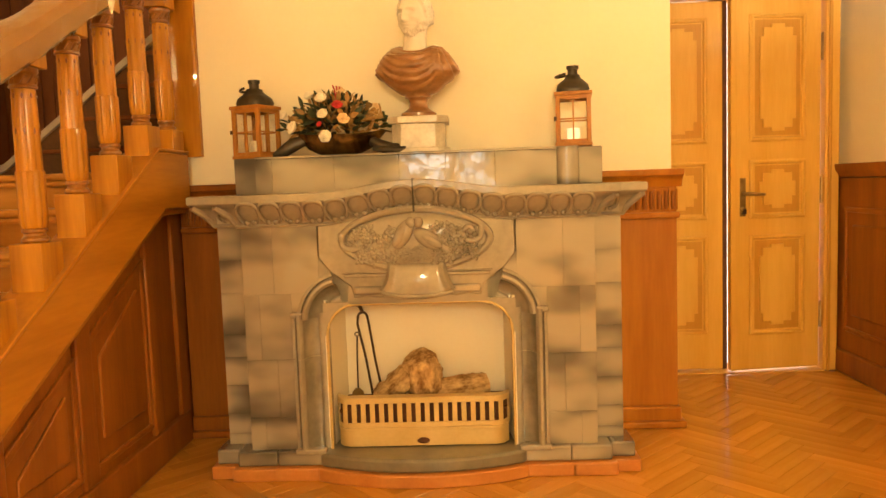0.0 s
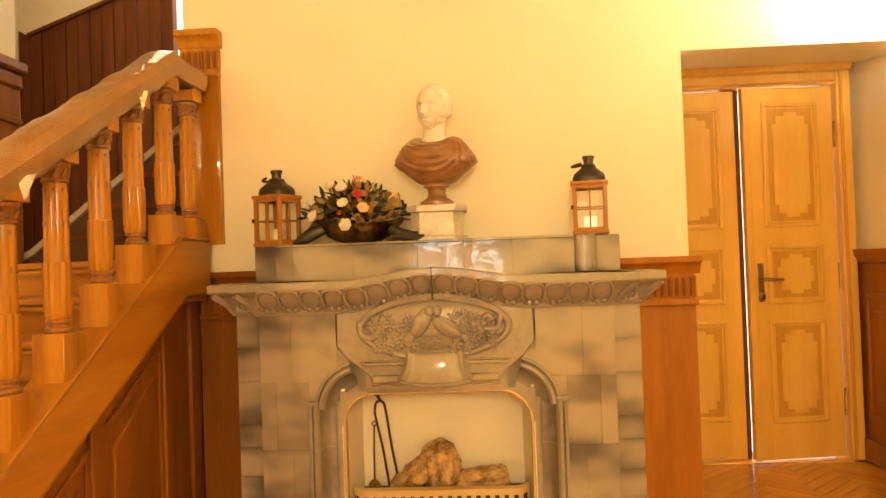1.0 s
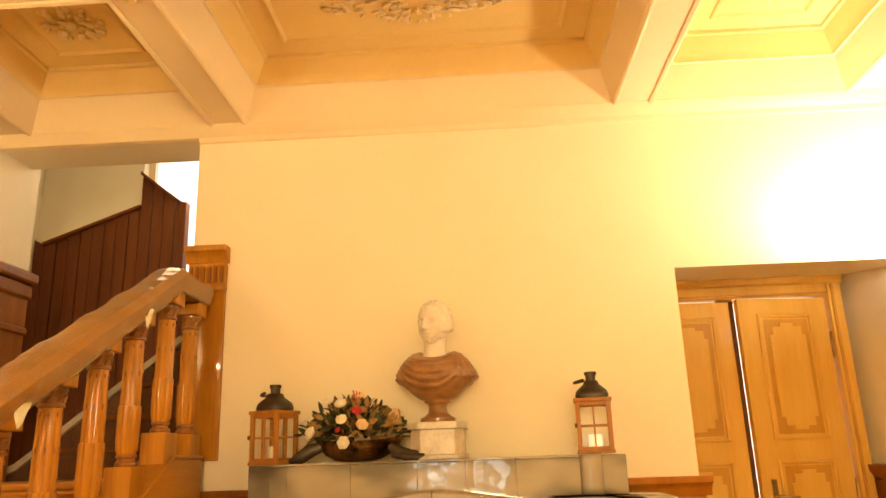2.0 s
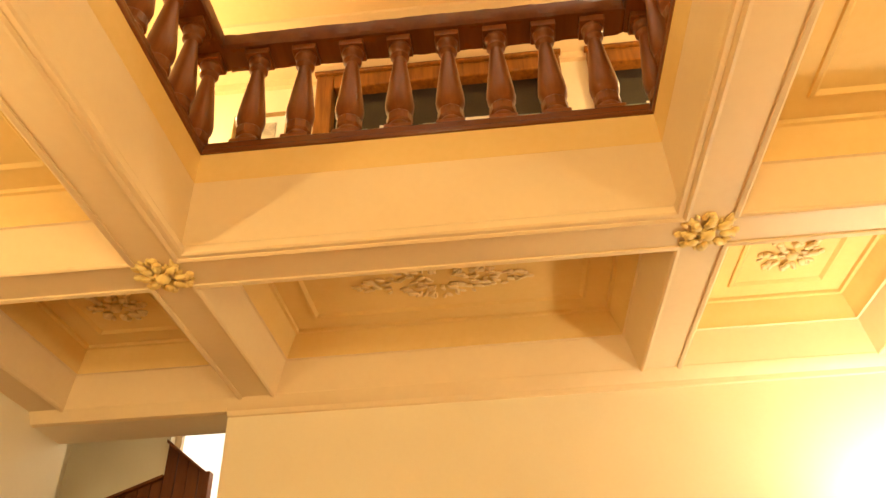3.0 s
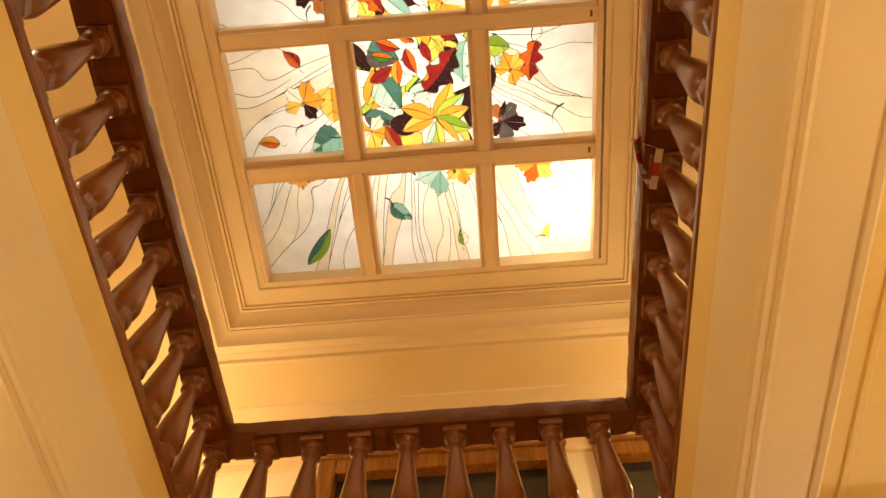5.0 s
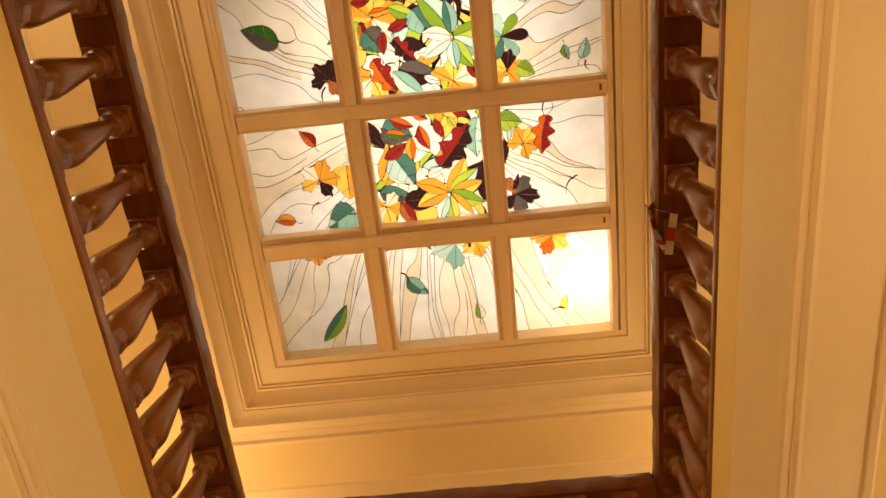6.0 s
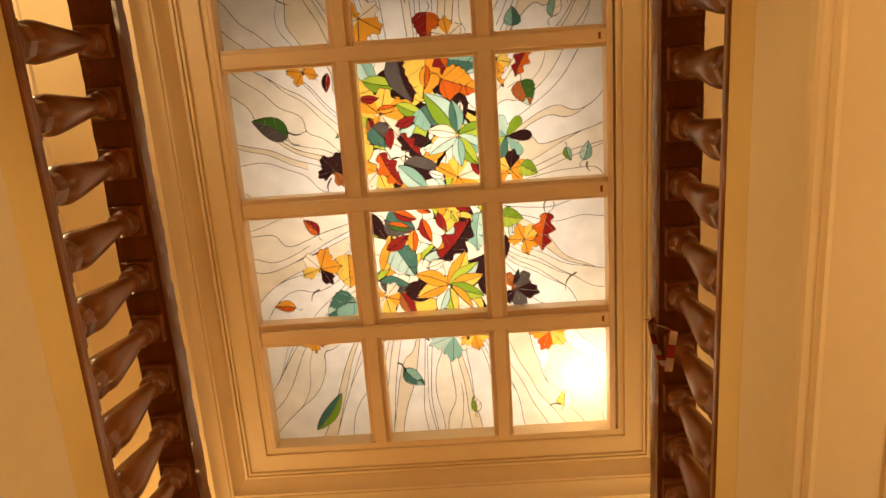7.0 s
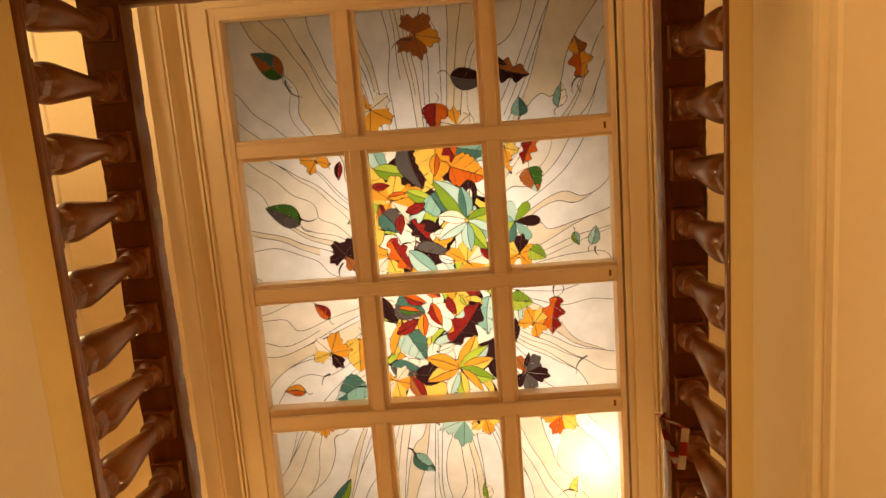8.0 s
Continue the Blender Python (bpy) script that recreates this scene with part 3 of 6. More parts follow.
for (a, b) in ((1.60, 1.765), (0.735, 0.870), (-0.200, -0.065)):
    c = (a + b) / 2
    for x0, x1 in COLS:
        part("transom", S().box(x0, x1, a, b, ZB + 0.018, ZG), FRAMEW, sky_thing, "", 0.006)
    part("transom_bead", S().box(SX0 + 0.02, SX1 - 0.01, c - 0.042, c + 0.042, ZB - 0.018, ZB + 0.012), FRAMEW, sky_thing, "", 0.006)
    part("transom_end", S().box(SX1 - 0.06, SX1 - 0.045, c - 0.02, c + 0.02, ZB - 0.021, ZB - 0.0185), PANEL, sky_thing)
bx = S().box(SX0 - 0.1, SX1 + 0.1, SY0 - 0.1, SY0 - 0.08, ZG, 7.2).box(SX0 - 0.1, SX1 + 0.1, SY1 + 0.08, SY1 + 0.1, ZG, 7.2)
bx.box(SX0 - 0.1, SX0 - 0.08, SY0 - 0.08, SY1 + 0.08, ZG, 7.2).box(SX1 + 0.08, SX1 + 0.1, SY0 - 0.08, SY1 + 0.08, ZG, 7.2).box(SX0 - 0.1, SX1 + 0.1, SY0 - 0.1, SY1 + 0.1, 7.2, 7.22)
setting("skylight_box", bx, BOXW, "white light box above the skylight", "light box")
GL = {k: glassy(k + "_glass", c) for k, c in {"amber": (0.50, 0.215, 0.022), "orange": (0.38, 0.075, 0.010), "red": (0.16, 0.012, 0.010), "rust": (0.24, 0.075, 0.020), "green": (0.125, 0.21, 0.018), "lime": (0.25, 0.32, 0.035), "teal": (0.155, 0.29, 0.235), "aqua": (0.30, 0.42, 0.36), "dteal": (0.040, 0.105, 0.080), "plum": (0.022, 0.008, 0.008), "smoke": (0.062, 0.052, 0.046), "yellow": (0.54, 0.35, 0.06), "dgreen": (0.032, 0.085, 0.015), "pale": (0.60, 0.54, 0.44), "milky": (0.56, 0.55, 0.525), "ivory": (0.56, 0.52, 0.44), "straw": (0.53, 0.46, 0.345)}.items()}
panes = {}
for r, (y0, y1) in enumerate(ROWY):
    for c, (x0, x1) in enumerate(COLS):
        panes[r, c] = part("pane", S().ring((x0 - 0.02, x1 + 0.02, y0 - 0.02, y1 + 0.02), [(0, ZG + 0.001), (0.012, ZG + 0.001), (0.012, ZG + 0.006), (0, ZG + 0.006)], True), LEAD, sky_thing, "leaded pane of milky and coloured glass")


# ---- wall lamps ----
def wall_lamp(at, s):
    # bowl and bracket are assumed, out of view; the bowl weakens light going down
    t = thing("wall_lamp", "unseen frosted glass bowl added under a side wall lamp", "wall lamp", "wall lamps")
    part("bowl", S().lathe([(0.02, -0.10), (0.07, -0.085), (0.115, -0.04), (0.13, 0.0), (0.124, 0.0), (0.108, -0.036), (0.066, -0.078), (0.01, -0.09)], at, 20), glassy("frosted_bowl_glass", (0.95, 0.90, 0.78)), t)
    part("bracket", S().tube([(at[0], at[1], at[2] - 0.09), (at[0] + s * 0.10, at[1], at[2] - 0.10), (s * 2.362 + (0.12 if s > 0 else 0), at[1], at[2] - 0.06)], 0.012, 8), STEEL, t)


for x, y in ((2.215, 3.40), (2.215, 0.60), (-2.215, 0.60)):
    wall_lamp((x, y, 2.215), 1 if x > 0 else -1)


# ---- hall things: wainscot, doors, stairs ----
def wainscot(name, x0, x1, y, z0, zc, label, material=WAIN, ends=(0.012, 0.012), base=True):
    """A fluted-topped wood panel on a wall that faces -y: base, panel, band, flutes, cap."""
    t = thing(name, label, "wainscot", kind="structure")
    part("panel", S().box(x0, x1, y - 0.03, y, z0, zc - 0.235), material, t)
    part("band", S().box(x0 - ends[0], x1 + ends[1], y - 0.052, y, zc - 0.235, zc - 0.205), material, t, "", 0.008)
    part("frieze", S().box(x0, x1, y - 0.028, y, zc - 0.205, zc - 0.085), material, t)
    n = max(2, round((x1 - x0) / 0.034))
    for i in range(n):
        a = x0 + (i + 0.5) * (x1 - x0) / n
        fl = S().tube([(a, y - 0.030, zc - 0.19), (a, y - 0.033, zc - 0.145), (a, y - 0.030, zc - 0.105)], [0.0075, 0.0095, 0.0075], 8)
        part("flute", fl, PANEL, t)
        part("fillet", S().box(a + (x1 - x0) / n / 2 - 0.004, a + (x1 - x0) / n / 2 + 0.004, y - 0.038, y, zc - 0.195, zc - 0.095), material, t, "", 0.002)
    prof = [(0, zc - 0.085), (0.034, zc - 0.085), (0.04, zc - 0.06), (0.06, zc - 0.035), (0.075, zc - 0.03), (0.078, zc), (0, zc)]
    part("cap", S().prism([(y - d, z) for d, z in prof], "x", x0 - ends[0] * 2.2, x1 + ends[1] * 2.2), material, t, "", 0.004)
    if base:
        part("plinth", S().box(x0 - ends[0], x1 + ends[1], y - 0.055, y, z0, z0 + 0.10), material, t, "", 0.01)
        part("shoe", S().box(x0 - ends[0] * 2.5, x1 + ends[1] * 2.5, y - 0.085, y, z0, z0 + 0.035), material, t, "", 0.008)
    return t


wainscot("wainscot_1", 0.80, 1.212, WALL, 0, 1.252, "amber wooden wainscot with fluted frieze beside the fireplace")
# twin of wainscot_1; the shade beside the stairs is put into darker wood
wainscot("wainscot_2", -1.195, -0.80, WALL, 0, 1.252, "amber wooden wainscot between fireplace and stairs, coloured darker for its shade", PANEL, (0, 0))
wainscot("pilaster", -1.262, -1.070, WALL - 0.002, 1.39, 2.452, "honey oak pilaster with fluted head at the stair opening", OAK, (0.006, 0.006), False)

# right wall wainscot in the recess
t = thing("wainscot_3", "dark red-brown panelled wainscot on the recess side wall", "wainscot", kind="structure")
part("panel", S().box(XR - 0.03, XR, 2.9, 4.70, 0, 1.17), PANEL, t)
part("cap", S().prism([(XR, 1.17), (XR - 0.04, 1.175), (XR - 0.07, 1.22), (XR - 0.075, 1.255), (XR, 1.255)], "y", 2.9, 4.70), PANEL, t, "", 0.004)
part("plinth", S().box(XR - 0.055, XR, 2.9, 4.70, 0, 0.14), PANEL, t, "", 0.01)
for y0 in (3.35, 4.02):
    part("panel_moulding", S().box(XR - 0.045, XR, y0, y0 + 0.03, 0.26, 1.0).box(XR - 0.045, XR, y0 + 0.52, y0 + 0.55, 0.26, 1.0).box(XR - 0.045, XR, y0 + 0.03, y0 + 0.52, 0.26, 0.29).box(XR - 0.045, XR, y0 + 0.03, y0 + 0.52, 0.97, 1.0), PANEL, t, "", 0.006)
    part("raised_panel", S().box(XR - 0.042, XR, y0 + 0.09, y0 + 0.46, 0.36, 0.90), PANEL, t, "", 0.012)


def notched(x0, x1, z0, z1, k):
    """A panel outline with stepped corners."""
    a, b = k, k * 0.30
    right = [(x1 - a, z0), (x1 - a, z0 + b), (x1 - b, z0 + b), (x1 - b, z0 + a), (x1, z0 + a), (x1, z1 - a), (x1 - b, z1 - a), (x1 - b, z1 - b), (x1 - a, z1 - b), (x1 - a, z1)]
    left = [(x0 + a, z1), (x0 + a, z1 - b), (x0 + b, z1 - b), (x0 + b, z1 - a), (x0, z1 - a), (x0, z0 + a), (x0 + b, z0 + a), (x0 + b, z0 + b), (x0 + a, z0 + b), (x0 + a, z0)]
    return right + left


def door_leaf(name, width, px0, px1, label, furniture):
    """A panelled leaf from x 0 to width, its face on y 0 and its hinges at x = width."""
    d = thing(name, label, "door", "double door", "structure")
    part("leaf", S().box(0, width, 0, 0.045, 0.018 if furniture else 0.012, 2.245), DOORW, d, "", 0.004)
    for z0, z1 in ((1.405, 2.150), (0.945, 1.295), (0.235, 0.845)):
        part("panel_moulding", S().upright((px0, px1, z0, z1), [(0, 0), (0, 0.010), (0.010, 0.016), (0.020, 0.014), (0.026, 0.004), (0.034, 0.003), (0.034, 0)], 0.0), DOORW, d)
        part("sunk_field", S().box(px0 + 0.034, px1 - 0.034, -0.003, 0.002, z0 + 0.034, z1 - 0.034), DOORP, d, "darker amber field")
        part("raised_panel", S().prism(notched(px0 + 0.062, px1 - 0.062, z0 + 0.058, z1 - 0.058, 0.072), "y", -0.013, 0), DOORW, d, "", 0.003)
    if furniture:
        part("astragal", S().box(-0.004, 0.035, -0.012, 0, 0.018, 2.245), DOORW, d, "", 0.004)
        for z in (0.34, 1.10, 1.95):
            part("hinge", S().lathe([(0.010, -0.075), (0.010, 0.075), (0.006, 0.085), (0.002, 0.09)], (width + 0.004, -0.010, z), 10), STEEL, d, "tarnished brass hinge")
        part("handle_plate", S().box(0.055, 0.092, -0.006, 0, 0.96, 1.19), STEEL, d, "tarnished brass plate", 0.003)
        part("door_handle", S().tube([(0.073, -0.004, 1.095), (0.073, -0.045, 1.095), (0.09, -0.05, 1.095), (0.19, -0.048, 1.09)], [0.010, 0.010, 0.010, 0.008], 8), STEEL, d, "tarnished brass lever")
        part("lock_rosette", S().lathe([(0.018, 0), (0.018, 0.01), (0.012, 0.014)], (0, 0, 0), 12), STEEL, d).matrix_basis = pose(0.073, -0.006, 1.00, 90)
        part("key", S().box(0.066, 0.082, -0.035, -0.012, 0.975, 1.005), IRON, d, "dark key in the lock", 0.003)
    return d


leaf = door_leaf("door_1", 0.565, 0.115, 0.465, "golden birch door leaf, slightly ajar, with three moulded panels", True)
leaf.matrix_basis = pose(2.345, 4.672, 0) @ pose(0, 0, 0, 0, 0, 8.0) @ pose(-0.565, 0, 0)
leaf2 = door_leaf("door_1", 0.565, 0.10, 0.45, "closed golden birch door leaf with three moulded panels", False)
# the shaded meeting edge is put in as a dark strip
part("shaded_rebate", S().box(0.541, 0.566, -0.003, 0.044, 0.012, 2.245), DARKBROWN, leaf2, "rebate edge in shade, coloured dark")
leaf2.matrix_basis = pose(1.786 - 0.565, 4.672, 0)
fr = thing("door_frame_1", "golden birch casing of the double door", "door frame", kind="structure")
part("jamb", S().box(2.352, 2.436, 4.62, 4.80, 0, 2.40), DOORW, fr, "", 0.01)
part("jamb", S().box(1.10, 1.205, 4.62, 4.80, 0, 2.355), DOORW, fr, "", 0.01)
part("head", S().box(1.205, 2.352, 4.625, 4.80, 2.255, 2.40), DOORW, fr, "", 0.01)
part("head_moulding", S().prism([(4.626, 2.325), (4.600, 2.332), (4.590, 2.350), (4.590, 2.372), (4.626, 2.385)], "x", 1.10, 2.436), DOORW, fr, "", 0.003)
part("head_bead", S().box(1.205, 2.352, 4.612, 4.626, 2.262, 2.276), DOORP, fr, "", 0.004)
part("jamb_moulding", S().box(2.366, 2.384, 4.606, 4.622, 0, 2.325), DOORP, fr, "", 0.004)
# dark strip that colours in the shade of the gap between the leaves
part("rebate", S().box(1.70, 1.806, 4.720, 4.73, 0.0, 2.255), DARKBROWN, fr, "dark shadow gap behind the leaves")
part("threshold", S().box(1.205, 2.352, 4.60, 4.80, -0.01, 0.006), DOORW, fr)
tagged(part("daylight_behind_door", S().box(1.2, 2.36, 4.86, 4.87, 0, 2.3), glow("corridor_light", (1.0, 0.97, 0.92), 1.6)), "bright corridor light behind the door gap", "backdrop", "", "structure")

# ---- staircase ----
RISE, RUN, LAND, YL = 1.32 / 9, 0.275, 1.32, 3.25
SL = 0.545


def string_z(y):
    return min(0.94 + SL * (y - 2.42), 1.402)


st = thing("staircase", "honey oak staircase with a closed string and panelled side", "stairs", kind="structure")
for k in range(9):
    y, z = YL - RUN * k, LAND - RISE * k
    part("riser", S().box(XL, -1.20, y, y + 0.02, max(0, z - RISE), z - 0.03), OAK_X, st)
    part("tread", S().box(XL, -1.20, y - 0.03, (y + RUN) if k else 4.0, z - 0.03, z), OAK_X, st, "", 0.01)
    part("nosing", S().tube([(XL, y - 0.02, z - 0.045), (-1.20, y - 0.02, z - 0.045)], 0.012, 6), OAK_X, st)
setting("landing", S().box(-3.05, 0.8, 4.0, 5.2, LAND - 0.1, LAND), OAK_X, "wooden stair landing behind the opening", "landing")
top = [(y, string_z(y)) for y in (0.75, 3.268, WALL - 0.1)]
low = [(WALL - 0.1, 1.145), (3.30, 1.145), (0.95, 0.0), (0.75, 0.0)]
part("string", S().prism(top + low, "x", -1.245, -1.11), OAK_Y, st, "", 0.008)
part("string_moulding", S().prism([(0.95, 0.0), (1.02, 0.0), (3.33, 1.120), (WALL - 0.1, 1.120), (WALL - 0.1, 1.148), (3.30, 1.148)], "x", -1.2, -1.135), OAK_Y, st, "", 0.006)
part("string_cap", S().prism([(0.75, string_z(0.75)), (3.268, 1.402), (WALL - 0.1, 1.402), (WALL - 0.1, 1.415), (3.262, 1.415), (0.75, string_z(0.75) + 0.013)], "x", -1.25, -1.105), OAK_Y, st, "", 0.004)
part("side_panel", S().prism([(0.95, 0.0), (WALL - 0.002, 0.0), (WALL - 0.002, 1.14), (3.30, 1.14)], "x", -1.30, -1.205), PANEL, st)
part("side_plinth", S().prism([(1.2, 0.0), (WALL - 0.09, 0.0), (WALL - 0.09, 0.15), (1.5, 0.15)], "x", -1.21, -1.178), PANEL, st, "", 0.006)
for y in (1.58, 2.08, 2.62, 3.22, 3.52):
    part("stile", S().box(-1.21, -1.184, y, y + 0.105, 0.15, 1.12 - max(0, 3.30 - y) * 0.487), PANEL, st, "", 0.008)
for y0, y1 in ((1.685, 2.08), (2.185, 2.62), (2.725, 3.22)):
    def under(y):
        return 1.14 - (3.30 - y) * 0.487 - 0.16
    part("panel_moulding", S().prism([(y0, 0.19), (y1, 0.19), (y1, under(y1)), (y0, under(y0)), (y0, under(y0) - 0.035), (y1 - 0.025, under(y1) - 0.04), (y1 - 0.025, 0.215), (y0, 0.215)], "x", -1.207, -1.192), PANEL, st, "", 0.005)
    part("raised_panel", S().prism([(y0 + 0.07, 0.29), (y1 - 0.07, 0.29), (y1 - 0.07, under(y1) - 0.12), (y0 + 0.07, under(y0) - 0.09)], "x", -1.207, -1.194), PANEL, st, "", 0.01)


def stair_baluster():
    """A faceted, fluted baluster on a square block; its foot at z 0."""
    b = thing("stair_baluster", "carved honey oak baluster on a square block", "baluster", "stair balusters")
    part("block", S().prism([(-0.063, -0.034), (0.063, 0.034), (0.063, 0.125), (-0.063, 0.125)], "x", -0.054, 0.054), OAK, b, "", 0.004)
    part("foot", S().lathe([(0.040, 0.125), (0.043, 0.131), (0.041, 0.140), (0.033, 0.147), (0.033, 0.155), (0.039, 0.160), (0.039, 0.167), (0.034, 0.172)], (0, 0, 0), 20), OAK_C, b)
    sh = S()
    n = 48
    for pr, reeds, deep in (([(0.035, 0.170), (0.041, 0.184), (0.0435, 0.22), (0.0435, 0.352), (0.0395, 0.357)], 6, 0.0042), ([(0.040, 0.352), (0.039, 0.50), (0.0365, 0.618)], 4, 0.0036)):
        v, f = [], []
        for r, z in pr:
            v += [((r - deep * (1 - abs(math.cos(reeds * 6.2832 * i / n)))) * math.cos(6.2832 * i / n), (r - deep * (1 - abs(math.cos(reeds * 6.2832 * i / n)))) * math.sin(6.2832 * i / n), z) for i in range(n)]
        for k in range(len(pr) - 1):
            f += [(k * n + i, k * n + (i + 1) % n, (k + 1) * n + (i + 1) % n, (k + 1) * n + i) for i in range(n)]
        sh.add(v, f)
    part("shaft", sh, OAK, b, "", sharp=28)
    for i in range(8):
        a = 6.2832 * (i + 0.5) / 8
        part("flute_stop", S().blob((0.036 * math.cos(a), 0.036 * math.sin(a), 0.590), (0.0035, 0.0035, 0.009)), OAK_C, b)
        part("flute_stop", S().blob((0.038 * math.cos(a), 0.038 * math.sin(a), 0.480), (0.003, 0.003, 0.012)), OAK_C, b)
    part("capital", S().lathe([(0.036, 0.612), (0.0425, 0.615), (0.0425, 0.622), (0.039, 0.626), (0.040, 0.645), (0.043, 0.660), (0.047, 0.664), (0.048, 0.675), (0.044, 0.68)], (0, 0, 0), 20), OAK_C, b, "darker carved capital")
    for i in range(9):
        a0 = 6.2832 * i / 9
        part("carved_leaf", S().tube([((0.0405 + 0.002 * k / 6) * math.cos(a0 + 0.70 * k / 6), (0.0405 + 0.002 * k / 6) * math.sin(a0 + 0.70 * k / 6), 0.629 + 0.026 * (0.5 - 0.5 * math.cos(math.pi * k / 6 * 1.3))) for k in range(7)], [0.0025, 0.004, 0.0048, 0.005, 0.0048, 0.004, 0.0025], 6), OAK_C, b)
    part("top_block", S().prism([(-0.058, 0.68), (0.058, 0.68), (0.058, 0.79), (-0.058, 0.73)], "x", -0.052, 0.052), OAK, b, "", 0.004)
    return b


b0 = stair_baluster()
BXP = -1.178
b0.matrix_basis = pose(BXP, 2.42, string_z(2.42) + 0.01)
for y in (0.77, 1.045, 1.32, 1.595, 1.87, 2.145, 2.70, 2.968):
    copy_thing(b0, pose(BXP, y, string_z(y) + 0.01))
for y in (3.262, 3.53):
    copy_thing(b0, pose(BXP, y, 1.385))

rail = thing("handrail", "oak stair handrail wrapped in creased clear plastic", "handrail")
R0 = 1.729


def rail_z(y):
    return min(R0 + SL * (y - 2.42), R0 + SL * (3.262 - 2.42))


def rail_section(grow, wob, ys):
    sec = [(-0.065, -0.055), (0.065, -0.055), (0.075, -0.02), (0.078, 0.015), (0.05, 0.045), (0, 0.052), (-0.05, 0.045), (-0.078, 0.015), (-0.075, -0.02)]
    v, f, n = [], [], len(sec)
    for i, y in enumerate(ys):
        for j, (a, c) in enumerate(sec):
            k = 1 + grow + wob * noise.noise((y * 7, j * 1.7, 3.1)) + 0.6 * wob * noise.noise((y * 26 + j * 1.3, j * 2.9, 1.1))
            v.append((BXP + a * k, y, rail_z(y) + c * k - wob * 0.03 * (c < 0)))
    for i in range(len(ys) - 1):
        f += [(i * n + j, i * n + (j + 1) % n, (i + 1) * n + (j + 1) % n, (i + 1) * n + j) for j in range(n)]
    f += [tuple(range(n)), tuple(range((len(ys) - 1) * n, len(ys) * n))]
    return S().add(v, f)


ys = [0.7 + 0.02 * i for i in range(144)] + [3.60]
ys_fine = [0.7 + 0.011 * i for i in range(261)] + [3.60]
part("rail_bar", rail_section(0, 0, ys), OAK_Y, rail)
part("plastic_wrap", rail_section(0.07, 0.13, ys_fine), FILM, rail, "creased clear plastic wrap", sharp=22)
for y in (2.10, 2.86):
    part("hanging_plastic", S().add([(BXP + 0.072, y + 0.12, rail_z(y + 0.12) - 0.02), (BXP + 0.080, y, rail_z(y) - 0.02), (BXP + 0.085, y + 0.02, rail_z(y) - 0.075), (BXP + 0.078, y + 0.05, rail_z(y + 0.05) - 0.085)], [(0, 1, 2, 3)]), FILM, rail)

# second flight, far wainscot and left jamb
jb = thing("jamb_panelling", "dark red-brown panelled jamb with a moulded cap at the landing", "panelling", kind="structure")
part("panel", S().box(XL - 0.10, XL + 0.03, 3.60, 4.04, LAND, 2.36), PANEL, jb)
part("cap", S().box(XL - 0.10, XL + 0.075, 3.55, 4.06, 2.385, 2.45).box(XL - 0.1, XL + 0.05, 3.57, 4.05, 2.30, 2.385), PANEL, jb, "", 0.015)
part("band", S().box(XL - 0.10, XL + 0.045, 3.58, 4.045, 2.10, 2.14), PANEL, jb, "", 0.008)
fw = thing("stair_panelling", "dark walnut plank panelling rising with the second flight", "panelling", kind="structure")
n = 0
x = -3.05
while x < -1.94:
    x1 = x + 0.088
    def top_at(q):
        return 3.02 if q < -2.97 else 2.975 + (q + 2.965) * 0.36 if q < -2.262 else 3.50 - (q + 2.26) * 0.80
    if x < -2.262 < x1:
        x1 = -2.262
    part("plank", S().prism([(x + 0.002, LAND), (x1 - 0.004, LAND), (x1 - 0.004, top_at(x1 - 0.004)), (x + 0.002, top_at(x + 0.003))], "y", 5.165 - 0.006 * (n % 2), 5.20), DARK, fw, "", 0.003)
    n, x = n + 1, x1
part("top_strip", S().prism([(-2.97, 2.965), (-2.255, 3.225), (-2.255, 3.25), (-2.97, 2.99)], "y", 5.13, 5.2), DARK, fw, "", 0.004)
part("top_strip", S().prism([(-2.265, 3.485), (-1.935, 3.225), (-1.935, 3.25), (-2.265, 3.51)], "y", 5.12, 5.2), DARK, fw, "", 0.004)
part("corner_post", S().box(-1.95, -1.90, 5.12, 5.2, LAND, 3.25), DARK, fw, "", 0.006)
sf = thing("upper_flight", "second stair flight with carpeted steps and grey skirting", "stairs", kind="structure")
for k in range(9):
    part("step", S().box(-2.08 + 0.224 * k, -0.1, 4.15, 4.62, LAND + 0.17 * k, LAND + 0.17 * (k + 1)), CARPET, sf, "", 0.012)
part("string_board", S().prism([(-2.60, LAND), (-2.434, LAND), (-1.20, 2.216), (-0.1, 3.05), (-0.1, LAND)], "y", 4.125, 4.15), CARPET, sf)
part("string_cap", S().prism([(-2.62, LAND + 0.01), (-2.44, LAND + 0.01), (-2.325, 1.375), (-0.1, 3.07), (-0.1, 3.115), (-2.335, 1.412), (-2.45, LAND + 0.05), (-2.62, LAND + 0.05)], "y", 4.10, 4.15), SKIRT, sf, "pale painted string cap", 0.004)
for k in range(1, 6):
    z = LAND + 0.17 * k - 0.01
    part("nosing", S().box(-2.40 + (z - 1.34) / 0.762, -0.1, 4.105, 4.125, z - 0.022, z), DARK, sf, "dark nosing", 0.004)


# ---- fireplace ----
fp = thing("fireplace", "grey-green glazed tile fireplace with carved frieze and arched hearth opening", "fireplace")
FY, WY = 3.115, 3.19       # faces of the front and of the side wings
HW, HO = 0.73, 0.85        # half widths


def arch(x):
    """How far the frieze rises towards the middle."""
    a = abs(x)
    return 0.0 if a > 0.40 else 0.050 * (0.5 + 0.5 * math.cos(math.pi * a / 0.40))


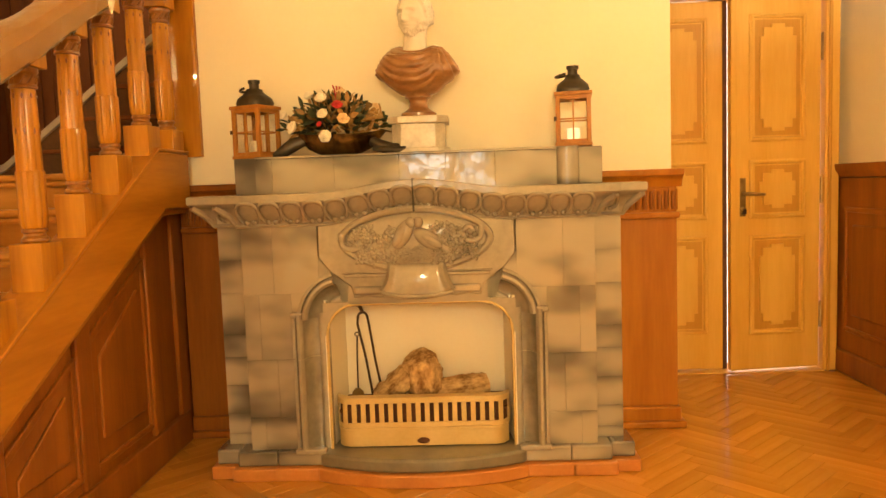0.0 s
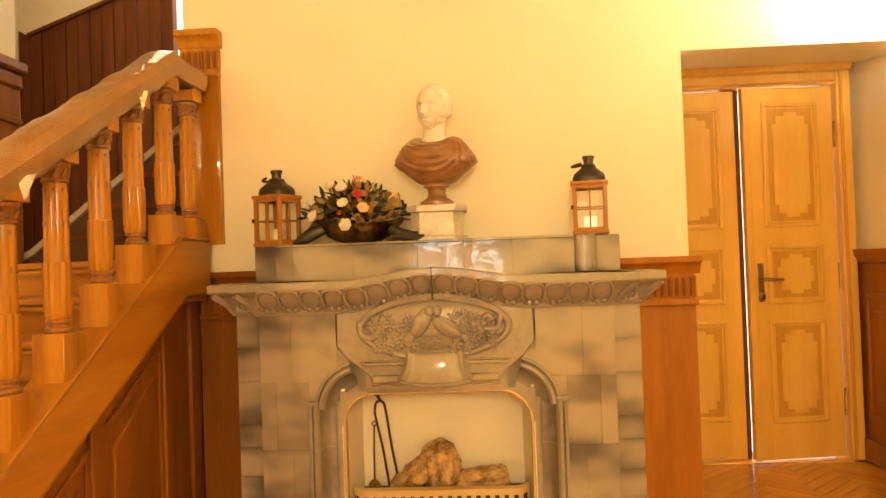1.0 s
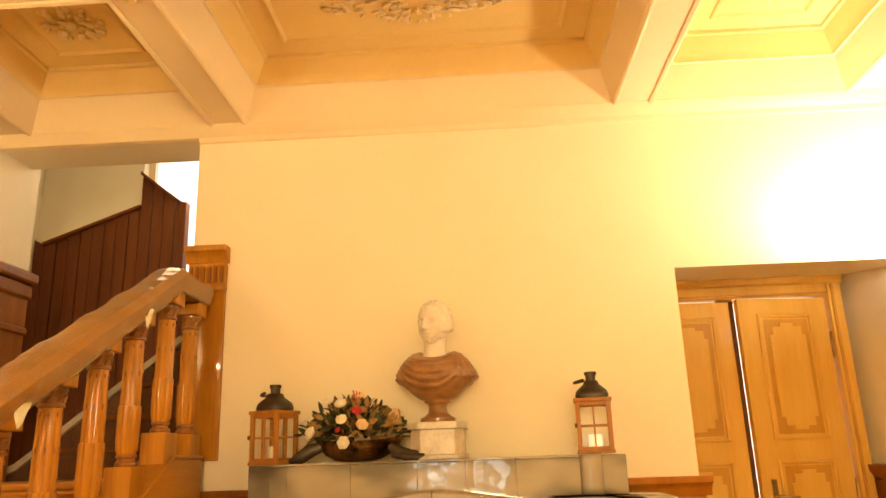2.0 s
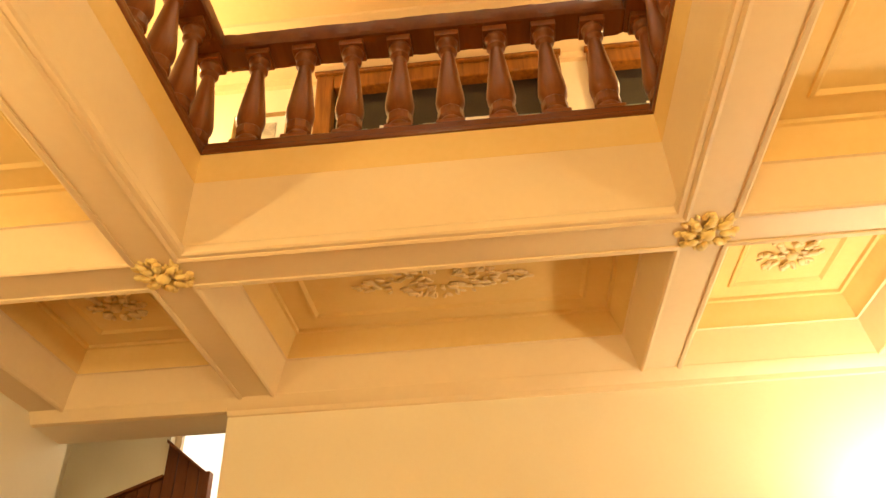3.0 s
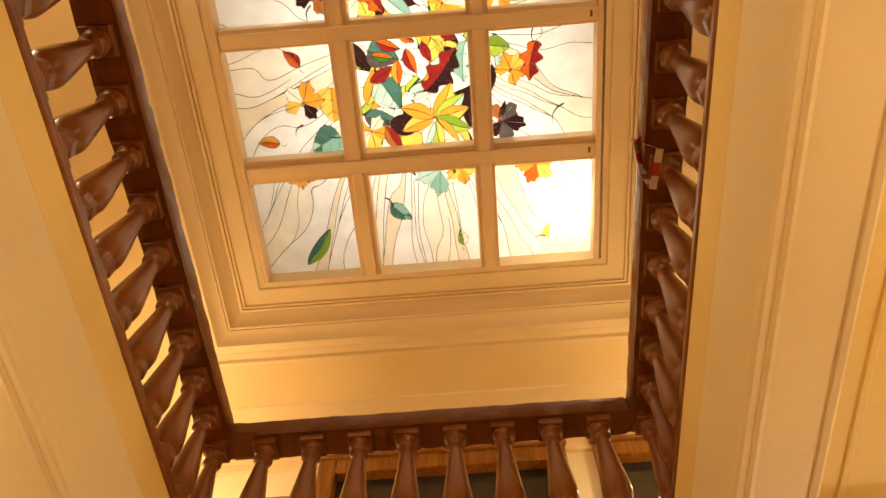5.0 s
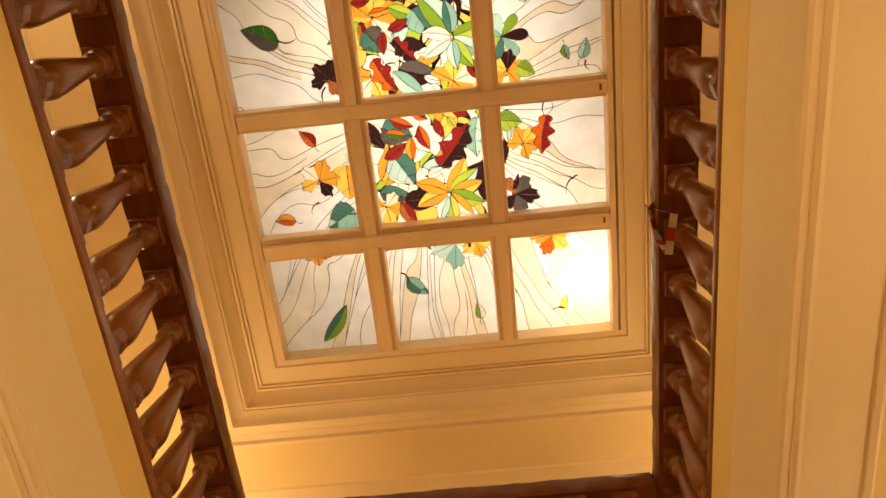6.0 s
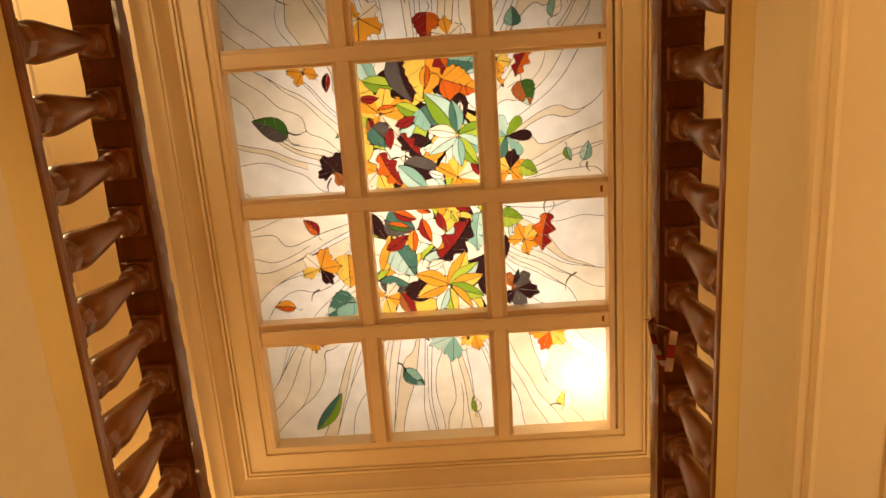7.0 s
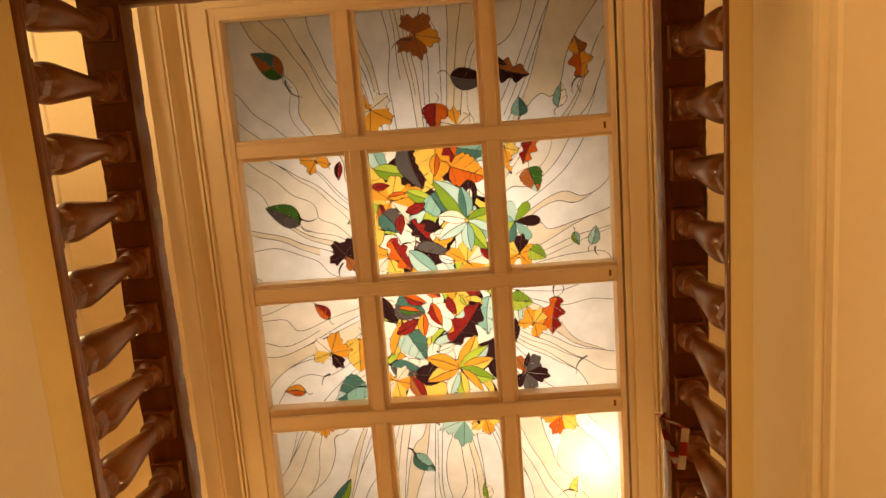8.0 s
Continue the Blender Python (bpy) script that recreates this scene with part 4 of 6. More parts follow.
def opening_side(z, r=0.13, half=0.388, top=0.722):
    return half if z < top - r else half - r + math.sqrt(max(0, r * r - (z - top + r) ** 2))


fp.scale = (1, 1, 1.0105)
# core behind the tiles, with the hearth opening left free
for bx in ((-HO + 0.006, -0.405, WY + 0.01, WALL, 0.06, 1.07), (0.40, HO - 0.006, WY + 0.01, WALL, 0.06, 1.07), (-HW + 0.006, -0.515, FY + 0.01, WY + 0.01, 0.06, 1.07), (0.515, HW - 0.006, FY + 0.01, WY + 0.01, 0.06, 1.07), (-0.40, 0.40, FY + 0.055, WALL, 0.728, 1.07), (-HO + 0.01, HO - 0.01, 3.16, WALL, 1.07, 1.175)):
    part("core_block", S().box(*bx), GROUT, fp)
part("lintel_core", S().box(-0.29, 0.29, FY + 0.004, FY + 0.03, 0.724, 0.90), GLAZE, fp)
part("firebox_back", S().box(-0.40, 0.40, 3.42, 3.46, 0.06, 0.74), FIREBACK, fp, "pale plastered back of the firebox")
for s in (-1, 1):
    part("firebox_side", S().prism([(s * 0.399, FY + 0.02), (s * 0.388, FY + 0.02), (s * 0.36, 3.42), (s * 0.399, 3.42)], "z", 0.06, 0.74), FIREBACK, fp)
part("firebox_top", S().box(-0.399, 0.399, FY + 0.02, 3.42, 0.722, 0.729), FIREBACK, fp)
part("firebox_floor", S().box(-0.40, 0.40, FY, 3.42, 0.05, 0.105), FIREBACK, fp)

# tiles of the body, in courses with shifted joints
rows = (0.118, 0.255, 0.50, 0.775, 1.055)
for s in (-1, 1):
    for i, (z0, z1) in enumerate(zip(rows, rows[1:])):
        split = 0.60 if i % 2 else 0.665
        inner = 0.53 if z0 < 0.7 else 0.41
        for a, b in ((inner, split), (split, HW)):
            x0, x1 = sorted((s * a, s * b))
            dy = 0.0015 * random.random()
            part("tile", S().box(x0 + 0.0002, x1 - 0.0002, FY - dy, FY + 0.02, z0 + 0.0002, z1 - 0.0002), GLAZE, fp, "", 0.0009)
        zz = (z0 + z1) / 2 if i % 2 else z0 + (z1 - z0) * 0.35
        for c0, c1 in ((z0, zz), (zz, z1)):
            x0, x1 = sorted((s * (HW + 0.001), s * HO))
            part("tile", S().box(x0, x1, WY - 0.002 * random.random(), WY + 0.02, c0 + 0.0002, c1 - 0.0002), GLAZE, fp, "", 0.0009)
        x0, x1 = sorted((s * HW, s * (HW - 0.02)))
        part("tile", S().box(x0, x1, FY + 0.02, WY, z0, z1), GLAZE, fp)
        x0, x1 = sorted((s * HO, s * (HO - 0.02)))
        part("tile", S().box(x0, x1, WY + 0.02, WALL, z0, z1), GLAZE, fp)

# moulded surround of the opening: straight legs and quarter arches
prof = [(0.0, 0.0), (0.0, 0.024), (0.006, 0.028), (0.013, 0.026), (0.015, 0.018), (0.018, 0.030), (0.025, 0.043), (0.035, 0.045), (0.044, 0.036), (0.047, 0.022), (0.054, 0.000), (0.068, -0.024), (0.086, -0.034), (0.102, -0.034), (0.105, -0.024), (0.112, -0.020), (0.124, -0.021), (0.140, -0.026), (0.146, -0.050)]


def surround(pts, name="surround"):
    """Sweeps the profile along outer points with inward directions."""
    v, f, n = [], [], len(prof)
    for (x, z, ix, iz) in pts:
        v += [(x + ix * d, FY - hgt, z + iz * d) for d, hgt in prof]
    for k in range(len(pts) - 1):
        f += [(k * n + j, k * n + j + 1, (k + 1) * n + j + 1, (k + 1) * n + j) for j in range(n - 1)]
    sh = S().add(v, f)
    # slot 1: the hollow faces of the profile get the darker colour
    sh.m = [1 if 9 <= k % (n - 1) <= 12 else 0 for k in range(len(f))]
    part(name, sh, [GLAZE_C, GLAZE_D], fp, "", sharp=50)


for s in (-1, 1):
    surround([(s * 0.528, 0.112, -s, 0), (s * 0.528, 0.505, -s, 0)])
    surround([(s * 0.528, 0.507, -s, 0), (s * 0.528, 0.690, -s, 0)])
    arc = []
    for i in range(9):
        a = radians(2 + 74 * i / 8)
        arc.append((s * (0.305 + 0.200 * math.cos(a)), 0.665 + 0.200 * math.sin(a), -s * math.cos(a), -math.sin(a)))
    surround(arc, "arch_surround")
    x0, x1 = sorted((s * 0.47, s * 0.535))
    part("ear", S().box(x0, x1, FY - 0.034, FY, 0.676, 0.700), GLAZE_C, fp, "", 0.008)
    x0, x1 = sorted((s * 0.405, s * 0.535))
    part("leg_base", S().box(x0, x1, FY - 0.045, FY, 0.105, 0.128), GLAZE_C, fp, "", 0.006)

for s in (-1, 1):
    sp = [(s * 0.53, 0.69)] + [(s * (0.305 + 0.192 * math.cos(a)), 0.665 + 0.192 * math.sin(a)) for a in [radians(7 * i) for i in range(1, 11)]] + [(s * 0.30, 0.93), (s * 0.54, 0.93)]
    part("spandrel_tile", S().prism(sp, "y", FY + 0.003, FY + 0.018), GLAZE, fp)

# centre panel with the oval relief and its cartouche
poly = [(-0.403, 1.054), (-0.405, 0.920), (-0.358, 0.862), (-0.275, 0.800), (-0.262, 0.752)]
low_edge = [(-0.262 + 0.0524 * i, 0.752 + (0.008 if i % 2 else 0.0)) for i in range(1, 10)]
poly = poly + low_edge + [(-p, q) for p, q in reversed(poly)] + [(0.403 - 0.0806 * i, 1.054 + arch(0.403 - 0.0806 * i) * 1.15) for i in range(1, 10)]
part("centre_panel", S().prism(poly, "y", FY - 0.018, FY + 0.012), GLAZE_C, fp, "", 0.006)
ov = S()
n = 48
v, f = [], []
for d, hgt in ((0, 0.0), (0.004, 0.018), (0.014, 0.026), (0.026, 0.022), (0.034, 0.006)):
    for i in range(n):
        a = 6.2832 * i / n
        k = 1 + 0.05 * math.cos(2 * a)
        v.append(((0.305 * k - d) * math.cos(a), FY - 0.018 - hgt, 0.988 + (0.140 - d) * math.sin(a)))
for k in range(4):
    f += [(k * n + i, k * n + (i + 1) % n, (k + 1) * n + (i + 1) % n, (k + 1) * n + i) for i in range(n)]
part("oval_rim", ov.add(v, f), GLAZE_C, fp)
relief = S()
rnd = random.Random(5)


def bell_curve(t, c, w):
    return math.exp(-(((t - c) / w) ** 2))


def rosette(x, z, r, deep):
    """A five-petalled flower in relief."""
    t0 = rnd.uniform(0, 6.28)
    for i in range(5):
        a = t0 + 1.2566 * i
        relief.blob((x + 0.62 * r * math.cos(a), FY - 0.020 - deep, z + 0.62 * r * math.sin(a)), (0.50 * r, 0.42 * r, 0.34 * r), 0, 8, 5, Matrix.Rotation(-a, 3, "Y"))
    relief.blob((x, FY - 0.024 - deep, z), (0.30 * r, 0.42 * r, 0.30 * r), 0, 8, 5)


# flowers in two drifts beside the middle, small leaves between them
for s in (-1, 1):
    for i in range(38):
        x = rnd.uniform(0.070, 0.245)
        dip = 0.098 * math.sqrt(max(0.05, 1 - ((x - 0.02) / 0.29) ** 2))
        z = 0.975 + rnd.uniform(-dip, 0.75 * dip)
        rosette(s * x, z, rnd.uniform(0.017, 0.027), rnd.uniform(0.010, 0.026))
    for i in range(46):
        x = rnd.uniform(0.06, 0.285)
        dip = 0.108 * math.sqrt(max(0.05, 1 - ((x - 0.01) / 0.305) ** 2))
        relief.blob((s * x, FY - 0.020, 0.975 + rnd.uniform(-dip, 0.8 * dip)), (rnd.uniform(0.010, 0.018), 0.012, 0.006), 0, 8, 5, Matrix.Rotation(rnd.uniform(0, 3.1), 3, "Y"))
    # volute in the upper end of the oval, running out along the rim
    c = (s * (0.258 if s < 0 else 0.225), 0.990 if s < 0 else 1.012)
    pts = [(c[0] + s * (0.010 + 0.0031 * k) * math.cos(0.52 * k), FY - 0.040 + 0.0006 * k, c[1] + (0.010 + 0.0031 * k) * math.sin(0.52 * k)) for k in range(15)]
    relief.tube(pts, [0.010 + 0.0003 * k for k in range(14)] + [0.006], 8)
    relief.blob((c[0], FY - 0.034, c[1]), (0.014, 0.014, 0.014), 0, 10, 6)
relief.blob((0.0, FY - 0.016, 0.985), (0.265, 0.024, 0.112), 0, 40, 12)
# nest of curled leaves under the middle
for i in range(120):
    a, rr = rnd.uniform(0, 6.283), math.sqrt(rnd.random())
    x, z = 0.008 + 0.088 * rr * math.cos(a), 0.932 + 0.034 * rr * math.sin(a)
    t0 = rnd.uniform(0, 6.28)
    relief.tube([(x + 0.009 * math.cos(t0 + 0.7 * k), FY - 0.040 - 0.016 * (1 - rr * rr), z + 0.006 * math.sin(t0 + 0.7 * k)) for k in range(5)], [0.002, 0.0034, 0.004, 0.0034, 0.002], 6)
relief.blob((0.008, FY - 0.018, 0.930), (0.094, 0.026, 0.038), 0, 16, 8)
part("relief", relief, GLAZE_C, fp, "glazed relief of flowers and scrolls", sharp=60)
for s, lean, bx, bz in ((-1, 0.55, -0.048, 1.010), (1, 1.0, 0.052, 0.988)):
    plump = S().blob((bx, FY - 0.044, bz), (0.034, 0.030, 0.066), 0, 16, 10, Matrix.Rotation(-s * lean, 3, "Y"))
    plump.blob((s * 0.016, FY - 0.056, 1.056), (0.020, 0.020, 0.022), 0, 12, 8)
    plump.blob((bx + s * 0.014, FY - 0.058, bz - 0.006), (0.020, 0.024, 0.052), 0, 12, 8, Matrix.Rotation(-s * lean, 3, "Y"))
    plump.blob((s * (0.098 if s < 0 else 0.118), FY - 0.036, 0.948), (0.016, 0.014, 0.044), 0, 10, 7, Matrix.Rotation(-s * lean, 3, "Y"))
    part("relief_figure", plump, GLAZE_C, fp, "smooth rounded relief form")
# shield that widens downwards, with rolled sides and a tray-like lip under it
cart = S()
n = 36
v, f = [], []
for j in range(15):
    w = j / 14
    halfw = 0.120 + 0.004 * w + 0.042 * w ** 3
    for i in range(n + 1):
        u = -1 + 2 * i / n
        belly = math.cos(u * 1.45) ** 0.6 * math.sin(math.pi * (0.12 + 0.80 * w)) ** 0.7
        roll = bell_curve(abs(u), 0.88, 0.09)
        out_y = 0.016 + 0.034 * belly + 0.020 * roll + 0.022 * w ** 3
        if j in (0, 14):
            out_y = 0.002
        v.append((u * halfw + 0.002, FY - 0.016 - out_y, 0.892 - 0.112 * w - 0.020 * w * (1 - abs(u) ** 2.2) + 0.006 * roll))
for j in range(14):
    f += [(j * (n + 1) + i, j * (n + 1) + i + 1, (j + 1) * (n + 1) + i + 1, (j + 1) * (n + 1) + i) for i in range(n)]
part("cartouche", cart.add(v, f), GLAZE_C, fp, "", sharp=70)
part("cartouche_lip", S().tube([(0.002 + 0.150 * math.sin(t), FY - 0.056 - 0.010 * math.cos(t), 0.778 - 0.020 * math.cos(t) ** 2) for t in [-1.45 + 2.9 * k / 16 for k in range(17)]], [0.004] + [0.009] * 15 + [0.004], 8), GLAZE_C, fp)
part("ledge", S().box(-0.30, 0.30, FY - 0.034, FY - 0.016, 0.838, 0.852).box(-0.31, 0.31, FY - 0.026, FY - 0.016, 0.852, 0.860), GLAZE_C, fp, "", 0.005)
part("lintel", S().box(-0.262, 0.262, FY - 0.030, FY + 0.01, 0.765, 0.800), GLAZE, fp, "", 0.01)

# frieze: a swept cornice that rises in the middle, in front of the wings set back
cor = [(0.0, 1.052), (0.010, 1.052), (0.016, 1.060), (0.012, 1.068), (0.018, 1.074), (0.022, 1.085), (0.035, 1.110), (0.060, 1.135), (0.085, 1.148), (0.092, 1.156), (0.092, 1.182), (0.086, 1.187), (-0.25, 1.187)]


def cornice(path, name):
    """path: (x, y, outward x, outward y) in plan."""
    v, f, n = [], [], len(cor)
    for (x, y, ox, oy) in path:
        v += [(x + ox * d, y + oy * d, z + arch(x) * (1.0 if z < 1.15 else 0.85)) for d, z in cor]
    for k in range(len(path) - 1):
        f += [(k * n + j, k * n + j + 1, (k + 1) * n + j + 1, (k + 1) * n + j) for j in range(n - 1)]
    return part(name, S().add(v, f), GLAZE_C, fp, "", sharp=40)


NX = 40
for s0, s1 in ((-1, 0), (0, 1)):
    path = [(s0 * HW + (s1 - s0) * HW * i / NX, FY, 0, -1) for i in range(NX + 1)]
    if s0 == -1:
        path[0] = (-HW, FY, -1, -1)
        path[-1] = (-0.0025, FY, 0, -1)
        path = [(-HW, WY, -1, 0)] + path
    else:
        path[-1] = (HW, FY, 1, -1)
        path[0] = (0.0025, FY, 0, -1)
        path = path + [(HW, WY, 1, 0)]
    cornice(path, "frieze")
cornice([(-HO, WALL, -1, 0), (-HO, WY, -1, -1), (-HW, WY, 0, -1)], "frieze_return")
cornice([(HW, WY, 0, -1), (HO, WY, 1, -1), (HO, WALL, 1, 0)], "frieze_return")
part("shelf_core", S().box(-HW + 0.01, HW - 0.01, FY + 0.02, 3.40, 1.10, 1.180), GLAZE_C, fp)
part("crack", S().box(-0.0024, 0.0024, FY - 0.085, FY + 0.02, 1.10, 1.232), JOINT, fp, "open joint in the frieze")


def egg_mesh():
    g = S().blob((0, 0.002, 0.004), (0.032, 0.007, 0.042), 0, 16, 8)
    pts = [(0.0372 * math.copysign(abs(math.sin(a)) ** 0.72, a), -0.005, 0.004 + 0.047 * math.copysign(abs(math.cos(a)) ** 0.8, math.cos(a))) for a in [radians(-152 + 304 * i / 18) for i in range(19)]]
    g.tube(pts, [0.0042 + 0.0030 * math.sin(math.pi * i / 18) for i in range(19)], 7)
    for s in (-1, 1):
        g.blob((s * 0.0125, -0.007, -0.034), (0.0095, 0.0095, 0.0095), 0, 8, 6)
    return g.mesh("egg", GLAZE_C, 60)


egg = egg_mesh()
xs = [-0.675 + 0.090 * i for i in range(16)]
for x in xs:
    o = new("egg_motif", egg)
    o.parent = fp
    slope = (arch(x + 0.01) - arch(x - 0.01)) / 0.02
    o.matrix_basis = pose(x, FY - 0.050, 1.110 + arch(x), 43, -math.degrees(math.atan(slope)), 0) @ Matrix.Diagonal((1.20, 1.05, 1.26, 1))
for s in (-1, 1):
    o = new("egg_motif", egg)
    o.parent = fp
    o.matrix_basis = pose(s * 0.79, WY - 0.048, 1.112, 43, 0, 0)
    o = new("corner_leaf", S().tube([(s * (HW + 0.012), FY - 0.012, 1.066), (s * (HW + 0.03), FY - 0.03, 1.10), (s * (HW + 0.075), FY - 0.075, 1.145)], [0.010, 0.014, 0.016], 8).mesh("corner_leaf", GLAZE_C))
    o.parent = fp
    o = new("corner_leaf", S().tube([(s * (HO + 0.010), WY - 0.010, 1.066), (s * (HO + 0.03), WY - 0.03, 1.10), (s * (HO + 0.075), WY - 0.075, 1.145)], [0.010, 0.014, 0.016], 8).mesh("corner_leaf", GLAZE_C))
    o.parent = fp

# attic block above the shelf
ATY = 3.35
cuts = (-0.72, -0.645, -0.368, -0.081, 0.125, 0.340, 0.610)
for a, b in zip(cuts, cuts[1:]):
    part("attic_tile", S().box(a + 0.0002, b - 0.0002, ATY, WALL, 1.186, 1.338), GLAZE, fp, "", 0.0009)
    part("attic_cap", S().box(a + 0.0004, b - 0.0004, ATY - 0.010, WALL, 1.3385, 1.349), GLAZE, fp, "", 0.0025)
for s, c in ((-1, -0.770), (1, 0.760)):
    part("attic_end", S().box(c - 0.052, c + 0.052, ATY + 0.028, WALL, 1.186, 1.346), GLAZE, fp, "", 0.004)
prof_r = [(0.610, ATY + 0.03)] + [(0.659 + 0.049 * math.cos(a), ATY + 0.012 - 0.028 * math.sin(a)) for a in [math.pi - math.pi * i / 10 for i in range(11)]] + [(0.708, WALL), (0.610, WALL)]
part("attic_column", S().prism(prof_r, "z", 1.186, 1.350), GLAZE, fp, "", 0.003)
part("attic_gap_tile", S().box(-0.72, -0.718, ATY, WALL, 1.186, 1.346), GLAZE, fp)

# plinth and bowed hearth
for s in (-1, 1):
    for a, b, y in ((0.425, 0.615, FY - 0.030), (0.616, HW + 0.055, FY - 0.030), (HW + 0.056, HO + 0.035, WY - 0.07)):
        x0, x1 = sorted((s * a, s * b))
        part("plinth_tile", S().box(x0, x1, y, WY + 0.1, 0.055, 0.118), GLAZE, fp, "", 0.007)
        x0, x1 = sorted((s * (a - 0.0), s * (b + 0.018)))
        part("base_board", S().box(x0, x1, y - 0.028, WY + 0.1, 0.0, 0.054), TERRA, fp, "", 0.006)
bow = [(0.43 - 0.86 * i / 20, 3.072 - 0.098 * (1 - ((i - 10) / 10) ** 2) ** 0.9) for i in range(21)]
part("hearth_slab", S().prism([(0.43, 3.30), *bow, (-0.43, 3.30)], "z", 0.055, 0.112), HEARTH, fp, "", 0.012)
bow2 = [(x * 1.015, y - 0.020) for x, y in bow]
part("hearth_base", S().prism([(0.436, 3.30), *bow2, (-0.436, 3.30)], "z", 0.0, 0.0545), TERRA, fp, "", 0.006)

# brass rim of the opening
pts = [(-0.388, FY + 0.014, 0.112), (-0.388, FY + 0.014, 0.592)]
pts += [(-0.388 + 0.13 - 0.13 * math.cos(a), FY + 0.014, 0.592 + 0.13 * math.sin(a)) for a in [radians(11.25 * i) for i in range(1, 9)]]
pts += [(-p[0], p[1], p[2]) for p in reversed(pts)]
part("opening_rim", S().tube(pts, 0.006, 10), BRASS, fp, "tan brass rim")
for s in (-1, 1):
    corner = [(s * (0.258 + 0.130 * math.sin(a)), 0.592 + 0.130 * math.cos(a)) for a in [radians(11.25 * i) for i in range(9)]]
    part("corner_fill", S().prism(corner + [(s * 0.402, 0.592), (s * 0.402, 0.732), (s * 0.258, 0.732)], "y", FY + 0.012, FY + 0.030), GLAZE_C, fp)

# ---- grate, logs and tools ----
gr = thing("fire_grate", "worn cream-brass fire grate with slots and a drawer below", "fire grate", at=(0, 0, 0.004))
GW = 0.368


def bowfront(x0, x1, z0, z1, dy, slot=0, n=10, thick=0.008):
    """A strip that follows the rounded front of the grate."""
    sh, v = S(), []
    for i in range(n + 1):
        x = x0 + (x1 - x0) * i / n
        a = abs(x) / GW
        y = 3.125 - dy + (0.0 if a < 0.86 else 0.055 * ((a - 0.86) / 0.14) ** 2)
        v += [(x, y, z0), (x, y, z1), (x, y + thick, z1), (x, y + thick, z0)]
    f = []
    for i in range(n):
        f += [(4 * i + j, 4 * i + (j + 1) % 4, 4 * i + 4 + (j + 1) % 4, 4 * i + 4 + j) for j in range(4)]
    f += [(0, 1, 2, 3), (4 * n, 4 * n + 1, 4 * n + 2, 4 * n + 3)]
    return sh.add(v, f)


part("top_bar", bowfront(-GW, GW, 0.300, 0.322, 0.004, n=30), BRASS, gr, "", 0.002)
part("mid_bar", bowfront(-GW, GW, 0.198, 0.218, 0.004, n=30), BRASS, gr, "", 0.002)
part("top_lip", bowfront(-GW, GW, 0.322, 0.328, 0.012, n=30, thick=0.05), BRASS, gr, "", 0.002)
for i in range(20):
    x = -GW + (i + 0.0) * 2 * GW / 19.0
    part("bar", bowfront(max(-GW, x - 0.0105), min(GW, x + 0.0105), 0.216, 0.302, 0.0, n=3), BRASS, gr, "", 0.0015)
part("dark_backing", bowfront(-GW + 0.01, GW - 0.01, 0.20, 0.31, -0.03, n=30), DARKBROWN, gr)
part("drawer", bowfront(-GW + 0.006, GW - 0.006, 0.114, 0.192, -0.004, n=30), BRASS, gr, "", 0.002)
part("drawer_rail", bowfront(-GW + 0.004, GW - 0.004, 0.186, 0.198, 0.008, n=30), BRASS, gr, "", 0.002)
part("drawer_knob", S().blob((0.0, 3.118, 0.140), (0.027, 0.014, 0.013), 0, 12, 8), DARKBROWN, gr, "dark oval knob")
part("tray", S().box(-GW + 0.01, GW - 0.01, 3.16, 3.40, 0.255, 0.265), DARKBROWN, gr)


def log(at, length, r, turn, label):
    lg = S()
    n, m = 30, 34
    v, f = [], []
    for j in range(m + 1):
        u = j / m
        for i in range(n):
            a = 6.2832 * i / n
            k = r * (1 + 0.20 * noise.noise((at[0] * 9 + 2 * math.cos(a), 2 * math.sin(a), u * 4.5)) + 0.10 * noise.noise((5 * math.cos(a), 5 * math.sin(a) + at[0] * 5, u * 11)) + 0.07 * noise.noise((11 * math.cos(a), 11 * math.sin(a), u * 30))) * (1 - 0.16 * (abs(u - 0.5) * 2) ** 10)
            v.append((k * math.cos(a), k * math.sin(a), (u - 0.5) * length + 0.12 * r * math.cos(a + at[0] * 9)))
    for j in range(m):
        f += [(j * n + i, j * n + (i + 1) % n, (j + 1) * n + (i + 1) % n, (j + 1) * n + i) for i in range(n)]
    f += [tuple(range(n)), tuple(range(m * n, m * n + n))]
    ob = tagged(part("log", lg.add(v, f), LOG, sharp=60), label, "log", "logs in the grate")
    ob.matrix_basis = Matrix.Translation(at) @ turn.to_matrix().to_4x4()
    return ob


log((-0.118, 3.25, 0.352), 0.21, 0.052, Euler((radians(14), radians(48), 0)), "pale rough-barked log leaning on the pile")
log((0.005, 3.25, 0.368), 0.24, 0.078, Euler((radians(18), radians(-14), radians(10))), "thick pale log standing in the grate")
log((0.165, 3.27, 0.325), 0.23, 0.055, Euler((radians(6), radians(84), radians(12))), "short pale log with a dark knot lying flat")
tongs = thing("fire_tongs", "slender dark iron fire tongs leaning in the firebox", "fire tongs")
part("arm", S().tube([(-0.296, 3.37, 0.628), (-0.298, 3.368, 0.600), (-0.262, 3.34, 0.45), (-0.232, 3.32, 0.268)], 0.0055, 8), IRON, tongs)
part("arm", S().tube([(-0.252, 3.37, 0.628), (-0.246, 3.365, 0.600), (-0.222, 3.34, 0.45), (-0.186, 3.32, 0.268)], 0.0055, 8), IRON, tongs)
